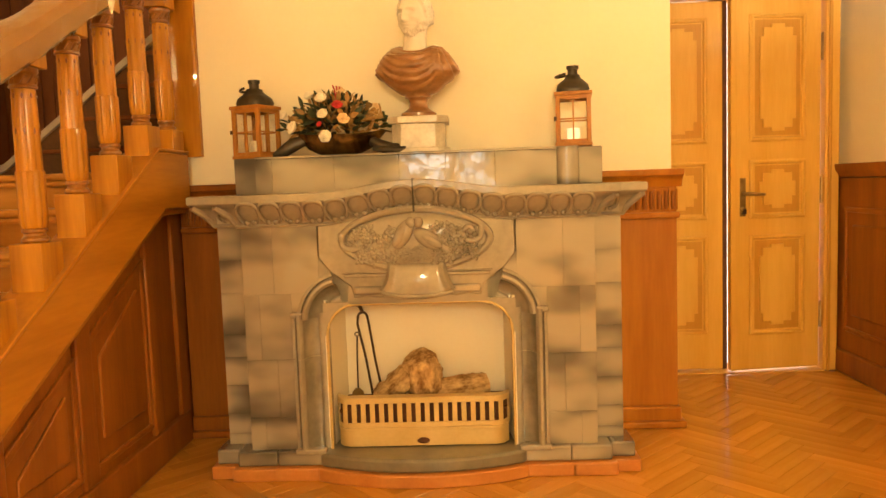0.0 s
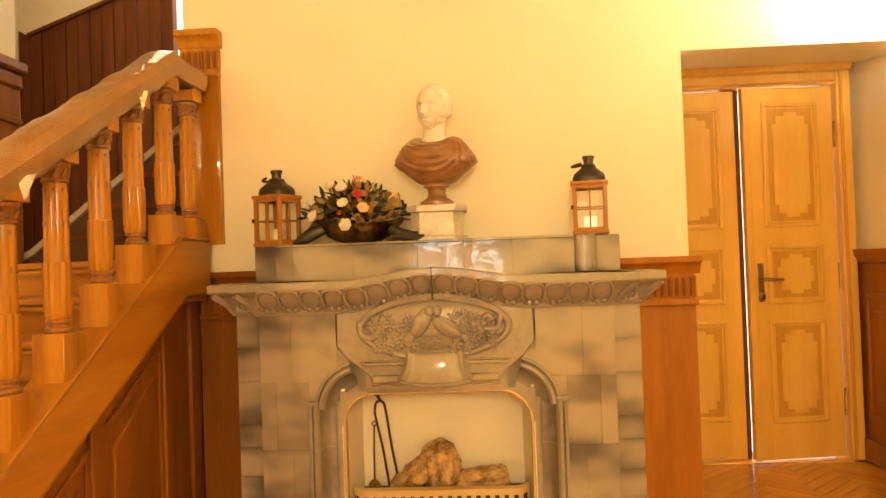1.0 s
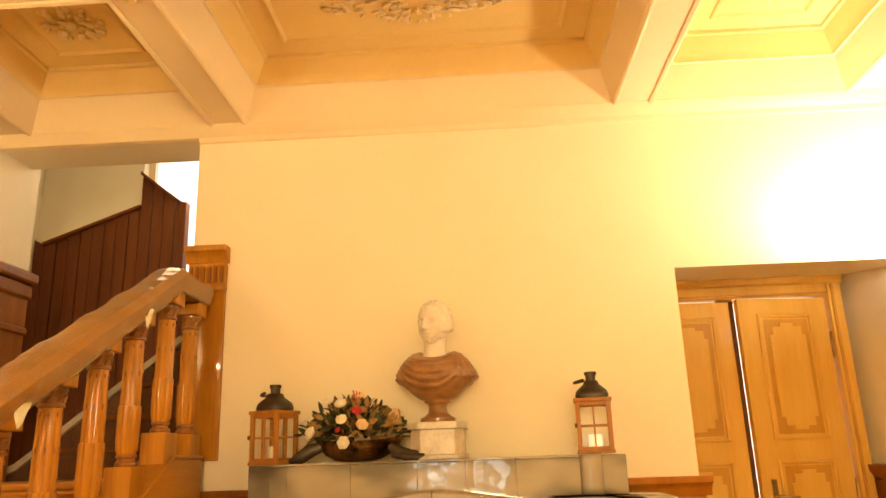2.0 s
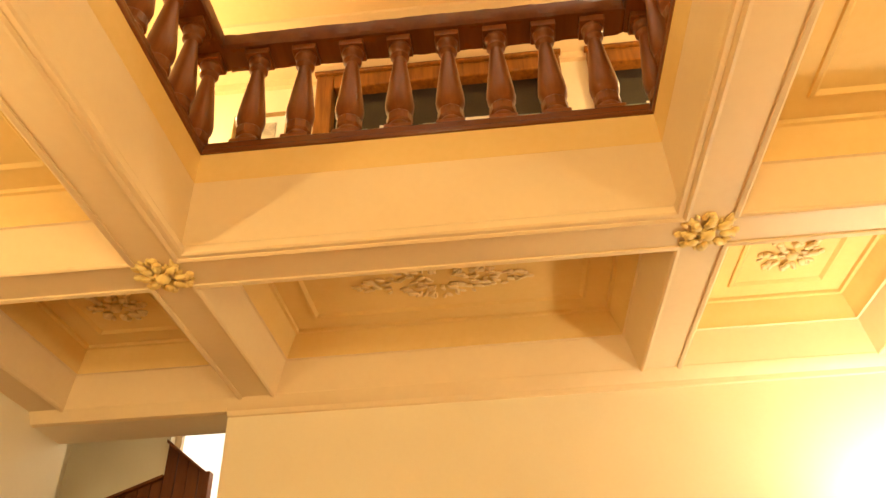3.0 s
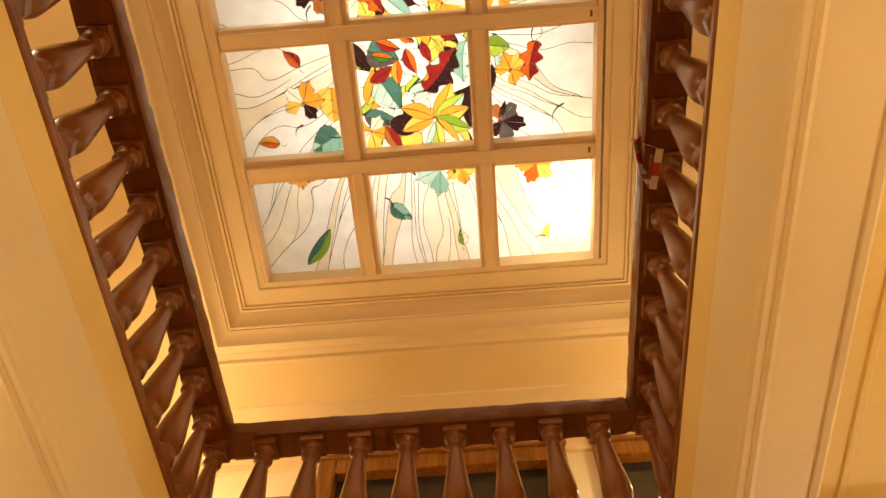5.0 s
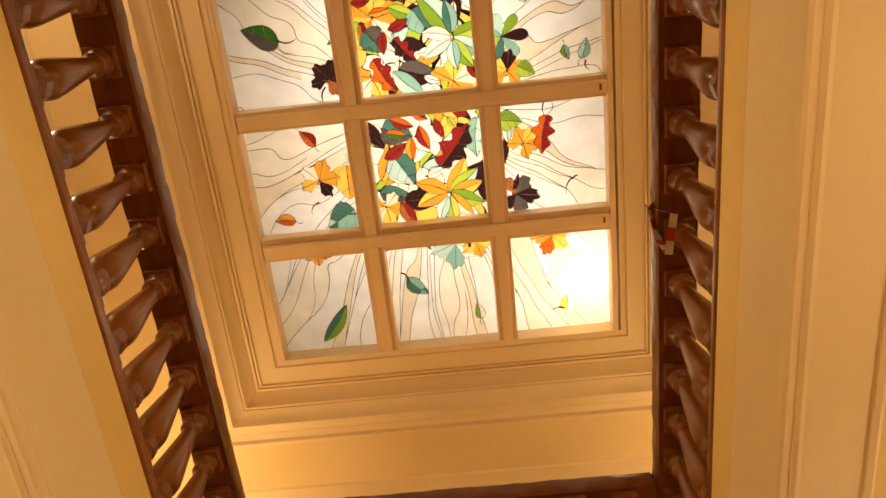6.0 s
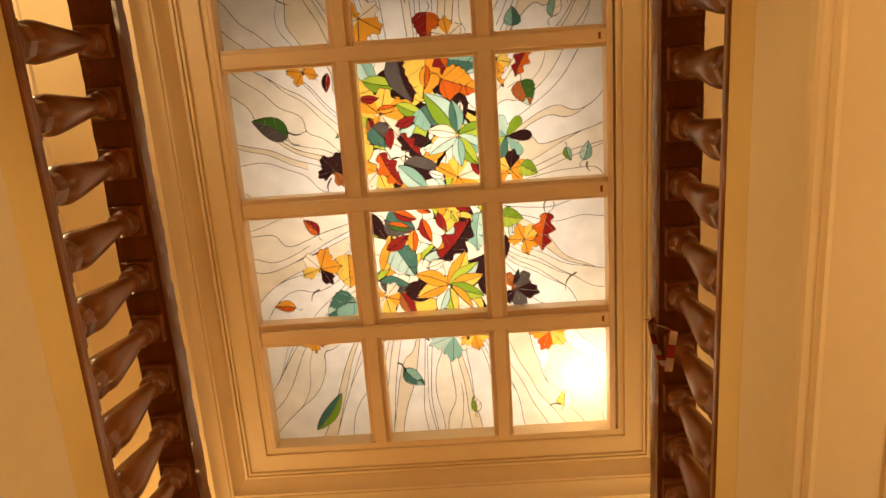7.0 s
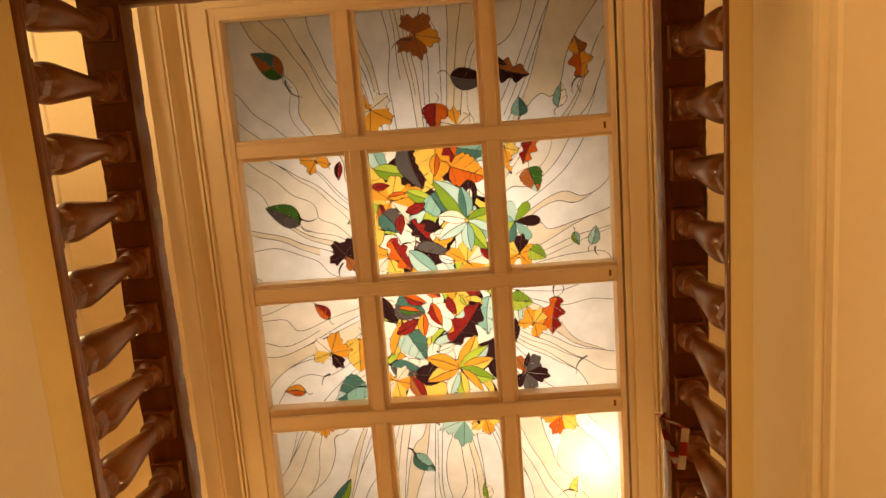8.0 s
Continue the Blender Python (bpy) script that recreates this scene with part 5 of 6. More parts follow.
part("bow", S().tube([(-0.274 + 0.022 * math.cos(a), 3.37, 0.628 + 0.026 * math.sin(a)) for a in [math.pi * i / 8 for i in range(9)]], 0.006, 8), IRON, tongs)
part("grip", S().tube([(-0.272, 3.37, 0.652), (-0.284, 3.372, 0.682), (-0.302, 3.372, 0.692), (-0.325, 3.372, 0.686)], [0.007, 0.010, 0.011, 0.006], 8), IRON, tongs)
pk = thing("fire_shovel", "small iron fire shovel with a twisted shaft", "fire shovel")
part("shaft", S().tube([(-0.296, 3.33, 0.555), (-0.300, 3.33, 0.45), (-0.302, 3.33, 0.30)], 0.0038, 8), IRON, pk)
part("loop", S().tube([(-0.296 + 0.010 * math.cos(a), 3.33, 0.563 + 0.009 * math.sin(a)) for a in [6.2832 * i / 10 for i in range(11)]], 0.003, 6), IRON, pk)
part("blade", S().prism([(-0.33, 0.266), (-0.274, 0.266), (-0.276, 0.30), (-0.290, 0.318), (-0.314, 0.318), (-0.328, 0.30)], "y", 3.322, 3.328), STEEL, pk, "", 0.002)

# ---- things on the mantel ----
MZ = 1.350


def lantern(at, turn, lit, label):
    t = thing("lantern", label, "lantern", "mantel lanterns")
    hw, z1 = 0.068, 0.222
    part("base", S().box(-hw - 0.013, hw + 0.013, -hw - 0.013, hw + 0.013, 0, 0.016), LANT, t, "", 0.003)
    part("top_board", S().box(-hw - 0.015, hw + 0.015, -hw - 0.015, hw + 0.015, z1, z1 + 0.016), LANT, t, "", 0.003)
    for sx in (-1, 1):
        for sy in (-1, 1):
            part("post", S().box(sx * hw - 0.009, sx * hw + 0.009, sy * hw - 0.009, sy * hw + 0.009, 0.016, z1), LANT, t, "", 0.002)
    for k in range(4):
        m = pose(0, 0, 0, 0, 0, 90 * k)
        side = [S().box(-0.0035, 0.0035, hw - 0.004, hw + 0.004, 0.03, z1 - 0.012), S().box(-hw + 0.009, hw - 0.009, hw - 0.004, hw + 0.004, 0.116, 0.123), S().box(-hw + 0.009, hw - 0.009, hw - 0.006, hw + 0.006, 0.016, 0.030), S().box(-hw + 0.009, hw - 0.009, hw - 0.006, hw + 0.006, z1 - 0.016, z1)]
        for nm, sh in zip(("glazing_bar", "glazing_bar", "bottom_bar", "top_bar"), side):
            part(nm, sh, LANT, t).matrix_basis = m
        g = part("pane", S().box(-hw + 0.008, hw - 0.008, hw - 0.001, hw + 0.001, 0.028, z1 - 0.014), PANE, t, "clear glass pane")
        g.matrix_basis = m
        g.visible_shadow = False
    roof, n = S(), 4
    v, f = [], []
    sect = [(0.072, z1 + 0.016), (0.074, z1 + 0.030), (0.068, z1 + 0.050), (0.050, z1 + 0.066), (0.036, z1 + 0.078), (0.030, z1 + 0.094)]
    for r, z in sect:
        for i in range(16):
            a = 6.2832 * (i + 0.5) / 16
            q = r / max(abs(math.cos(a)), abs(math.sin(a))) ** 0.75
            v.append((q * math.cos(a), q * math.sin(a), z))
    for k in range(len(sect) - 1):
        f += [(k * 16 + i, k * 16 + (i + 1) % 16, (k + 1) * 16 + (i + 1) % 16, (k + 1) * 16 + i) for i in range(16)]
    f += [tuple(range(15, -1, -1)), tuple(range(80, 96))]
    part("roof", roof.add(v, f), BLACKM, t, "domed black metal roof", sharp=50)
    part("chimney", S().lathe([(0.022, z1 + 0.09), (0.022, z1 + 0.118), (0.027, z1 + 0.120), (0.027, z1 + 0.134), (0.018, z1 + 0.134), (0.018, z1 + 0.10)], (0, 0, 0), 16), BLACKM, t)
    part("ring_handle", S().tube([(-0.03 - 0.045 * math.sin(a), 0.035 * math.cos(a), z1 + 0.098 - 0.01 * math.sin(a)) for a in [math.pi * i / 10 for i in range(11)]], 0.006, 6), BLACKM, t)
    part("latch", S().box(-hw - 0.016, -hw - 0.004, -hw - 0.016, -hw + 0.012, 0.112, 0.130), IRON, t, "", 0.002)
    part("candle", S().lathe([(0.029, 0.017), (0.029, 0.078), (0.026, 0.082), (0.008, 0.078)], (0, 0, 0), 20), CANDLE if lit else WAX, t, "lit cream candle" if lit else "cream pillar candle")
    part("wick", S().tube([(0, 0, 0.083), (0.002, 0, 0.10)], 0.0015, 5), IRON, t)
    t.matrix_basis = pose(*at, 0, 0, turn)
    return t


lantern((-0.742, 3.485, MZ + 0.011), -24, False, "oak lantern with a black metal roof and a pale candle")
lantern((0.702, 3.470, MZ + 0.015), -8, True, "oak lantern with a black metal roof and a glowing candle")

pl = thing("bust_plinth", "white veined marble plinth under the bust", "plinth", at=(0, 0, 0.013))
oct8 = [(-0.118, 3.44), (-0.075, 3.40), (0.085, 3.40), (0.128, 3.44), (0.128, 3.60), (-0.118, 3.60)]
grow = lambda k: [(0.005 + (x - 0.005) * k, 3.50 + (y - 3.50) * k) for x, y in oct8]
part("base_slab", S().prism(grow(1.12), "z", MZ, MZ + 0.020), VEINED, pl, "", 0.004)
part("die", S().prism(grow(0.97), "z", MZ + 0.020, 1.478), VEINED, pl, "", 0.003)
part("top_slab", S().prism(grow(1.10), "z", 1.478, 1.510), VEINED, pl, "", 0.004)

# the bust: one mesh of plain lofted forms
bust = S()
BC = (0.006, 3.50)
bust.lathe([(0.080, 1.510), (0.080, 1.528), (0.062, 1.538), (0.045, 1.552), (0.040, 1.575), (0.044, 1.592), (0.060, 1.598), (0.060, 1.610), (0.070, 1.618)], (*BC, 0), 28, 1)
v, f, n = [], [], 120
sect = [(1.612, 0.080, 0.052), (1.622, 0.098, 0.062), (1.650, 0.130, 0.078), (1.688, 0.176, 0.096), (1.708, 0.192, 0.102), (1.732, 0.186, 0.104), (1.765, 0.168, 0.100), (1.795, 0.146, 0.092), (1.822, 0.116, 0.080), (1.832, 0.082, 0.066), (1.826, 0.060, 0.056)]
zs = [k / 50 * 10 for k in range(51)]
rings = []
for q in zs:
    k = min(9, int(q))
    u = q - k
    rings.append([sect[k][c] * (1 - u) + sect[k + 1][c] * u for c in range(3)])
for z, rx, ry in rings:
    for i in range(n):
        a = 6.2832 * i / n
        x, y = rx * math.copysign(abs(math.cos(a)) ** 0.85, math.cos(a)), ry * math.sin(a)
        # swags hang in bows from the shoulders; a gathered knot of folds falls from one shoulder
        bow = z - 4.2 * (x + 0.03) ** 2 + 0.004 * math.sin(x * 40)
        swag = abs(math.sin(bow * 88)) ** 0.6
        th = math.atan2(x - 0.085, 1.86 - z)
        knot = abs(math.sin(th * 13)) ** 0.6
        g = 1 / (1 + math.exp(-(x - 0.055 - 0.25 * (1.80 - z)) * 70))
        fold = 0.015 * (swag * (1 - g) + knot * g) * min(1, (z - 1.60) * 14) * (0.55 + 0.45 * abs(math.sin(a)))
        k = 1 + (fold - 0.006) / max(0.5 * (rx + ry), 0.06)
        v.append((BC[0] + x * k, BC[1] + y * k, z - 0.034 * max(0.0, min(1.0, (z - 1.78) * 25)) * max(0, -math.sin(a)) * (1 - 0.6 * g)))
for k in range(len(rings) - 1):
    f += [(k * n + i, k * n + (i + 1) % n, (k + 1) * n + (i + 1) % n, (k + 1) * n + i) for i in range(n)]
f += [tuple(range(n)), tuple(range((len(rings) - 1) * n, len(rings) * n))]
bust.add(v, f, 1)
# neck and head
bust.tube([(0.0, 3.49, 1.77), (0.0, 3.490, 1.83), (0.004, 3.486, 1.87), (0.006, 3.482, 1.92)], [0.070, 0.052, 0.050, 0.055], 24, 0)
TH = Matrix.Rotation(radians(-30), 3, "Z")


def bell(t, c, w):
    return math.exp(-(((t - c) / w) ** 2))


v, f, n, m = [], [], 110, 96
for j in range(m + 1):
    b = math.pi * j / m
    for i in range(n):
        a = 6.2832 * i / n
        d = Vector((math.sin(b) * math.cos(a), math.sin(b) * math.sin(a), math.cos(b)))
        p = Vector((0.072 * d.x, 0.088 * d.y, 0.103 * d.z))
        x, z, ax = p.x, p.z, abs(p.x)
        p.x *= 1 - 0.30 * max(0.0, min(1.0, (-0.03 - z) / 0.07))
        if d.y > 0 and z < -0.03:
            p.y *= 0.75
        front = max(0.0, min(1.0, -d.y * 2.2))
        nose_z = max(0.0, min(1.0, (0.020 - z) / 0.050))
        fwd = (0.005 + 0.021 * nose_z) * bell(x, 0, 0.0085 + 0.004 * nose_z) * (1 / (1 + math.exp(-(z + 0.037) * 700))) * (1 / (1 + math.exp((z - 0.024) * 300)))
        fwd += 0.008 * bell(z, 0.021, 0.008) * bell(ax, 0.026, 0.022) - 0.016 * bell(z, 0.006, 0.009) * bell(ax, 0.026, 0.014)
        fwd += 0.006 * bell(z, 0.004, 0.0055) * bell(ax, 0.027, 0.009) - 0.005 * bell(z, -0.040, 0.016) * bell(ax, 0.040, 0.014)
        fwd += 0.005 * bell(z, -0.020, 0.012) * bell(ax, 0.042, 0.014)
        fwd += (0.006 * bell(z, -0.048, 0.005) + 0.005 * bell(z, -0.061, 0.005) - 0.004 * bell(z, -0.0545, 0.003)) * bell(x, 0, 0.020)
        fwd += 0.012 * bell(z, -0.088, 0.022) * bell(x, 0, 0.034)
        p.y -= fwd * front
        beard = max(0.0, min(1.0, (-0.050 - z + 0.9 * max(0, ax - 0.030)) * 60)) * (1 if d.y < 0.1 else 0) * (1 - 0.8 * bell(z, -0.056, 0.009) * bell(x, 0, 0.022))
        back = max(0.0, min(1.0, (d.y + 0.62) / 0.55))
        line = 0.058 - 0.103 * back * back * (3 - 2 * back) + 0.006 * noise.noise((x * 60, d.y * 5, 2.0))
        hair = max(0.0, min(1.0, (z - line) * 75))
        curl = noise.noise((d.x * 9, d.y * 9, d.z * 9)) + 0.7 * abs(noise.noise((d.x * 17, d.y * 17, d.z * 21)))
        p += d * (hair * (0.007 + 0.007 * curl) + beard * (0.004 + 0.006 * curl) * (1 - 0.5 * hair))
        q = TH @ p
        v.append((q.x + 0.006, q.y + 3.478, q.z + 1.958))
for j in range(m):
    f += [(j * n + i, j * n + (i + 1) % n, (j + 1) * n + (i + 1) % n, (j + 1) * n + i) for i in range(n)]
bust.add(v, f, 0)
for s in (-1, 1):
    q = TH @ Vector((s * 0.072, 0.008, -0.006))
    bust.blob((q.x + 0.006, q.y + 3.478, q.z + 1.958), (0.008, 0.016, 0.026), 0, 10, 8, TH)
tagged(part("bust", bust, [MARBLE, ROSSO], None, "", sharp=60), "white marble bust in red-brown marble drapery on a turned socle", "bust").location.z = 0.013

# flower bowl
fb = thing("flower_arrangement", "white, peach and red roses with leaves in a bronze bowl", "flower bowl", at=(0, 0, 0.013))
bowl, n = S(), 28
v, f = [], []
FC = (-0.358, 3.47)
sect = [(0.05, 0.0), (0.085, 0.006), (0.120, 0.030), (0.145, 0.060), (0.160, 0.088), (0.150, 0.086), (0.11, 0.04), (0.04, 0.02)]
for k, (r, z) in enumerate(sect):
    for i in range(n):
        a = 6.2832 * i / n
        lobe = 1 + 0.05 * math.cos(5 * a) * (k / 4 if k < 5 else 1)
        tip = 1 + 0.16 * abs(math.cos(a)) ** 6 * min(1, k / 3)
        v.append((FC[0] + 1.12 * r * lobe * tip * math.cos(a), FC[1] + 0.68 * r * lobe * math.sin(a), MZ + 0.002 + z + 0.018 * abs(math.cos(a)) ** 4 * (2 < k < 6)))
for k in range(len(sect) - 1):
    f += [(k * n + i, k * n + (i + 1) % n, (k + 1) * n + (i + 1) % n, (k + 1) * n + i) for i in range(n)]
f += [tuple(range(n - 1, -1, -1)), tuple(range((len(sect) - 1) * n, len(sect) * n))]
part("bowl", bowl.add(v, f), BRONZE, fb, "gilt bronze leaf-shaped bowl", sharp=60)


def leaf_shape(length, width, curl=0.2, bend=0.0, n=6):
    v, f = [], []
    for i in range(n + 1):
        u = i / n
        wd = width * math.sin(math.pi * min(1, u * 0.94 + 0.04)) ** 0.8 * (1 - 0.3 * u)
        z = curl * length * u * u + bend * math.sin(u * 6)
        v += [(-wd, u * length, z + 0.25 * wd), (0, u * length, z), (wd, u * length, z + 0.25 * wd)]
    for i in range(n):
        f += [(3 * i, 3 * i + 1, 3 * i + 4, 3 * i + 3), (3 * i + 1, 3 * i + 2, 3 * i + 5, 3 * i + 4)]
    top_n = len(v)
    v = v + [(x, y, z - 0.0015) for x, y, z in v]
    f = f + [tuple(top_n + q for q in reversed(fc)) for fc in f]
    return v, f


def place(vf, m):
    return [tuple(m @ Vector(p)) for p in vf[0]], vf[1]


# broad dark metal leaves that reach out to both sides
for pts, rr in (([(-0.50, 3.44, 1.425), (-0.56, 3.43, 1.405), (-0.61, 3.425, 1.372), (-0.655, 3.42, 1.358)], [0.012, 0.017, 0.015, 0.004]), ([(-0.22, 3.44, 1.420), (-0.17, 3.43, 1.385), (-0.11, 3.42, 1.370), (-0.06, 3.415, 1.375), (0.01, 3.41, 1.392)], [0.010, 0.016, 0.014, 0.009, 0.003]), ([(-0.20, 3.42, 1.375), (-0.14, 3.40, 1.366), (-0.08, 3.395, 1.362), (-0.05, 3.39, 1.372)], [0.006, 0.009, 0.009, 0.003])):
    part("side_leaf", S().tube(pts, rr, 10, 0, 1.9), BLACKM, fb, "broad dark metal leaf", sharp=60)

rnd = random.Random(11)
HEAD = Vector((-0.375, 3.47, MZ + 0.095))
for i in range(420):
    a, b = rnd.uniform(0, 6.283), rnd.uniform(0.05, 1.5)
    d = Vector((1.45 * math.sin(b) * math.cos(a), 0.75 * math.sin(b) * math.sin(a), 1.02 * math.cos(b)))
    p = HEAD + d * rnd.uniform(0.05, 0.165)
    m = Matrix.Translation(p) @ (d + 0.9 * Vector((rnd.uniform(-1, 1), rnd.uniform(-1, 1), rnd.uniform(-1, 1)))).to_track_quat("Y", "Z").to_matrix().to_4x4() @ Matrix.Rotation(rnd.uniform(0, 6.28), 4, "Y")
    part("leaf", S().add(*place(leaf_shape(rnd.uniform(0.035, 0.065), rnd.uniform(0.010, 0.018), rnd.uniform(-0.3, 0.4)), m)), rnd.choice([LEAFD, LEAFD, LEAFD, LEAFG, LEAFG]), fb, sharp=60)


def rose(at, r, material, label):
    sh = S()
    for ringn, (count, rad, tilt, hgt) in enumerate(((6, 1.0, 0.9, 0.0), (6, 0.78, 0.55, 0.12), (5, 0.5, 0.25, 0.28), (3, 0.25, 0.05, 0.36))):
        for i in range(count):
            a = 6.2832 * (i + 0.5 * (ringn % 2)) / count
            m = Matrix.Rotation(a, 3, "Z") @ Matrix.Rotation(tilt, 3, "Y")
            sh.blob(tuple(Vector((0, 0, hgt * r)) + Matrix.Rotation(a, 3, "Z") @ Vector((rad * r * 0.55, 0, 0))), (r * 0.22, r * 0.50, r * 0.55), 0, 8, 6, m)
    ob = part("rose", sh, material, fb, label, sharp=60)
    d = Vector(at) - (HEAD + Vector((0, 0.06, -0.04)))
    ob.matrix_basis = Matrix.Translation(at) @ d.to_track_quat("Z", "Y").to_matrix().to_4x4()


for x, y, z, r, mt, lb in ((-0.420, 3.395, 1.600, 0.030, ROSEW, "white rose"), (-0.412, 3.375, 1.530, 0.027, ROSEW, "white rose"), (-0.345, 3.375, 1.566, 0.026, ROSER, "crimson rose"), (-0.322, 3.375, 1.505, 0.029, ROSEP, "peach rose"), (-0.402, 3.370, 1.432, 0.030, ROSEW, "cream rose"), (-0.478, 3.42, 1.615, 0.026, ROSEW, "white rose"), (-0.345, 3.45, 1.635, 0.026, ROSEP, "peach rose"), (-0.555, 3.41, 1.478, 0.032, ROSEW, "white rose"), (-0.595, 3.43, 1.535, 0.022, ROSEW, "white rose"), (-0.185, 3.45, 1.560, 0.022, ROSEP, "peach rose"), (-0.43, 3.385, 1.488, 0.014, ROSER, "small crimson bud")):
    rose((x, y, z), r, mt, lb)
for i in range(3):
    part("red_twig", S().tube([(-0.36, 3.44, 1.60), (-0.365 + 0.012 * i, 3.43, 1.645), (-0.372 + 0.016 * i, 3.43, 1.662 - 0.004 * i)], 0.003, 5), ROSER, fb)
for i in range(6):
    a = i * 0.5
    part("gold_twig", S().tube([(-0.25, 3.42, 1.50), (-0.20 + 0.01 * i, 3.40, 1.53 + 0.02 * math.sin(i)), (-0.165 + 0.008 * math.cos(a * 3), 3.40, 1.56 + 0.012 * i - 0.05)], [0.006, 0.008, 0.004], 6), LEAFG, fb)


# ---- gallery balustrade ----
def gallery_baluster():
    b = thing("gallery_baluster", "turned dark mahogany vase baluster of the gallery", "baluster", "gallery balusters")
    part("foot_block", S().box(-0.062, 0.062, -0.062, 0.062, 0, 0.025), MAHOG, b, "", 0.004)
    prof = [(0.048, 0.025), (0.054, 0.035), (0.052, 0.055), (0.047, 0.062), (0.056, 0.072), (0.056, 0.110), (0.050, 0.124), (0.052, 0.130), (0.063, 0.148), (0.067, 0.180), (0.063, 0.225), (0.050, 0.33), (0.036, 0.44), (0.030, 0.49), (0.036, 0.498), (0.045, 0.507), (0.045, 0.520), (0.036, 0.530), (0.040, 0.545), (0.052, 0.558), (0.052, 0.575)]
    part("drum", S().lathe([(0.052, 0.066), (0.060, 0.074), (0.060, 0.112), (0.052, 0.122)], (0, 0, 0), 8), MAHOG, b, "eight-sided drum", sharp=25)
    part("vase", S().lathe(prof, (0, 0, 0), 20), MAHOG, b, "", sharp=40)
    part("head_block", S().box(-0.058, 0.058, -0.058, 0.058, 0.575, 0.612), MAHOG, b, "", 0.004)
    return b


gb = gallery_baluster()
PZ = 3.735
gb.matrix_basis = pose(-0.808, 2.372, PZ)
for i in range(1, 8):
    copy_thing(gb, pose(-0.808 + 0.2290 * i, 2.372, PZ))
for s, x in ((-1, OX0 - 0.075), (1, OX1 + 0.075)):
    for i in range(15):
        copy_thing(gb, pose(x, 2.372 - 0.2185 * i, PZ))
for i in range(8):
    copy_thing(gb, pose(-0.808 + 0.2290 * i, OY0 - 0.075, PZ))


def beam(name, x0, x1, y0, y1, z0, z1, label):
    r = thing(name, label, "balustrade rail", "gallery rails")
    along = abs(x1 - x0) > abs(y1 - y0)
    part("body", S().box(x0, x1, y0, y1, z0, z1), MAHOG_X if along else MAHOG, r, "", 0.012)
    if z0 < 4:
        q = 0.012
        part("foot_moulding", S().box(x0 - (0 if along else q), x1 + (0 if along else q), y0 - (q if along else 0), y1 + (q if along else 0), z0 + 0.002, z0 + 0.030), MAHOG_X if along else MAHOG, r, "", 0.008)
    if z0 > 4:
        wrap, sec = S(), [(-0.5, -0.30), (-0.46, -0.46), (0.0, -0.50), (0.46, -0.46), (0.5, -0.30), (0.52, 0.1), (0.5, 0.40), (0.44, 0.5), (-0.44, 0.5), (-0.5, 0.40), (-0.52, 0.1)]
        n, span = int((x1 - x0 if along else y1 - y0) / 0.022), len(sec)
        v = []
        for i in range(n + 1):
            for j, (a, c) in enumerate(sec):
                w = (x0 if along else y0) + i * 0.022
                k = 1.07 + 0.05 * noise.noise((w * 9, j * 1.9, x0 * 3 + y0)) + 0.04 * noise.noise((w * 31 + j, j * 2.3, x0 + y0 * 5))
                d, zz = a * 0.155 * k, (z0 + z1) / 2 + c * (z1 - z0) * k
                v.append((w, (y0 + y1) / 2 + d, zz) if along else ((x0 + x1) / 2 + d, w, zz))
        f = [(i * span + j, i * span + (j + 1) % span, (i + 1) * span + (j + 1) % span, (i + 1) * span + j) for i in range(n) for j in range(span)]
        part("plastic_wrap", wrap.add(v, f), WRAPPED, r, "glossy creased wrap over dark mahogany", sharp=20)
    return r


for nm, z0, z1, lb in (("bottom_rail", 3.660, PZ, "dark mahogany bottom rail of the gallery balustrade"), ("top_rail", 4.345, 4.440, "glossy dark mahogany handrail of the gallery balustrade")):
    beam(nm, OX0, OX1, OY1 + 0.002, OY1 + 0.150, z0, z1, lb)
    beam(nm, OX0, OX1, OY0 - 0.150, OY0 - 0.002, z0, z1, lb)
    beam(nm, OX0 - 0.150, OX0, OY0 - 0.15, OY1 + 0.15, z0, z1, lb)
    beam(nm, OX1, OX1 + 0.150, OY0 - 0.15, OY1 + 0.15, z0, z1, lb)

tape = thing("barrier_tape", "red and white barrier tape knotted round the handrail", "tape")
TX = OX1 + 0.002
zz = [(TX - 0.020, 0.985, 4.470), (TX - 0.022, 0.975, 4.40), (TX + 0.02, 0.945, 4.22), (TX - 0.005, 1.10, 4.20), (TX - 0.010, 1.085, 4.32), (TX - 0.015, 0.99, 4.42), (TX + 0.04, 0.88, 4.33)]
for i, (a, b) in enumerate(zip(zz, zz[1:])):
    a, b = Vector(a), Vector(b)
    wv = Vector((0.018, 0.008, 0.012))
    for k in range(3):
        p, q = a.lerp(b, k / 3), a.lerp(b, (k + 1) / 3)
        sh = S().add([p - wv, q - wv, q + wv, p + wv, *[x + Vector((0.001, 0.001, 0.002)) for x in (p - wv, q - wv, q + wv, p + wv)]], [(0, 1, 2, 3), (7, 6, 5, 4), (0, 4, 5, 1), (2, 6, 7, 3)])
        part("tape_strip", sh, TAPE_R if (i + k) % 2 else TAPE_W, tape)


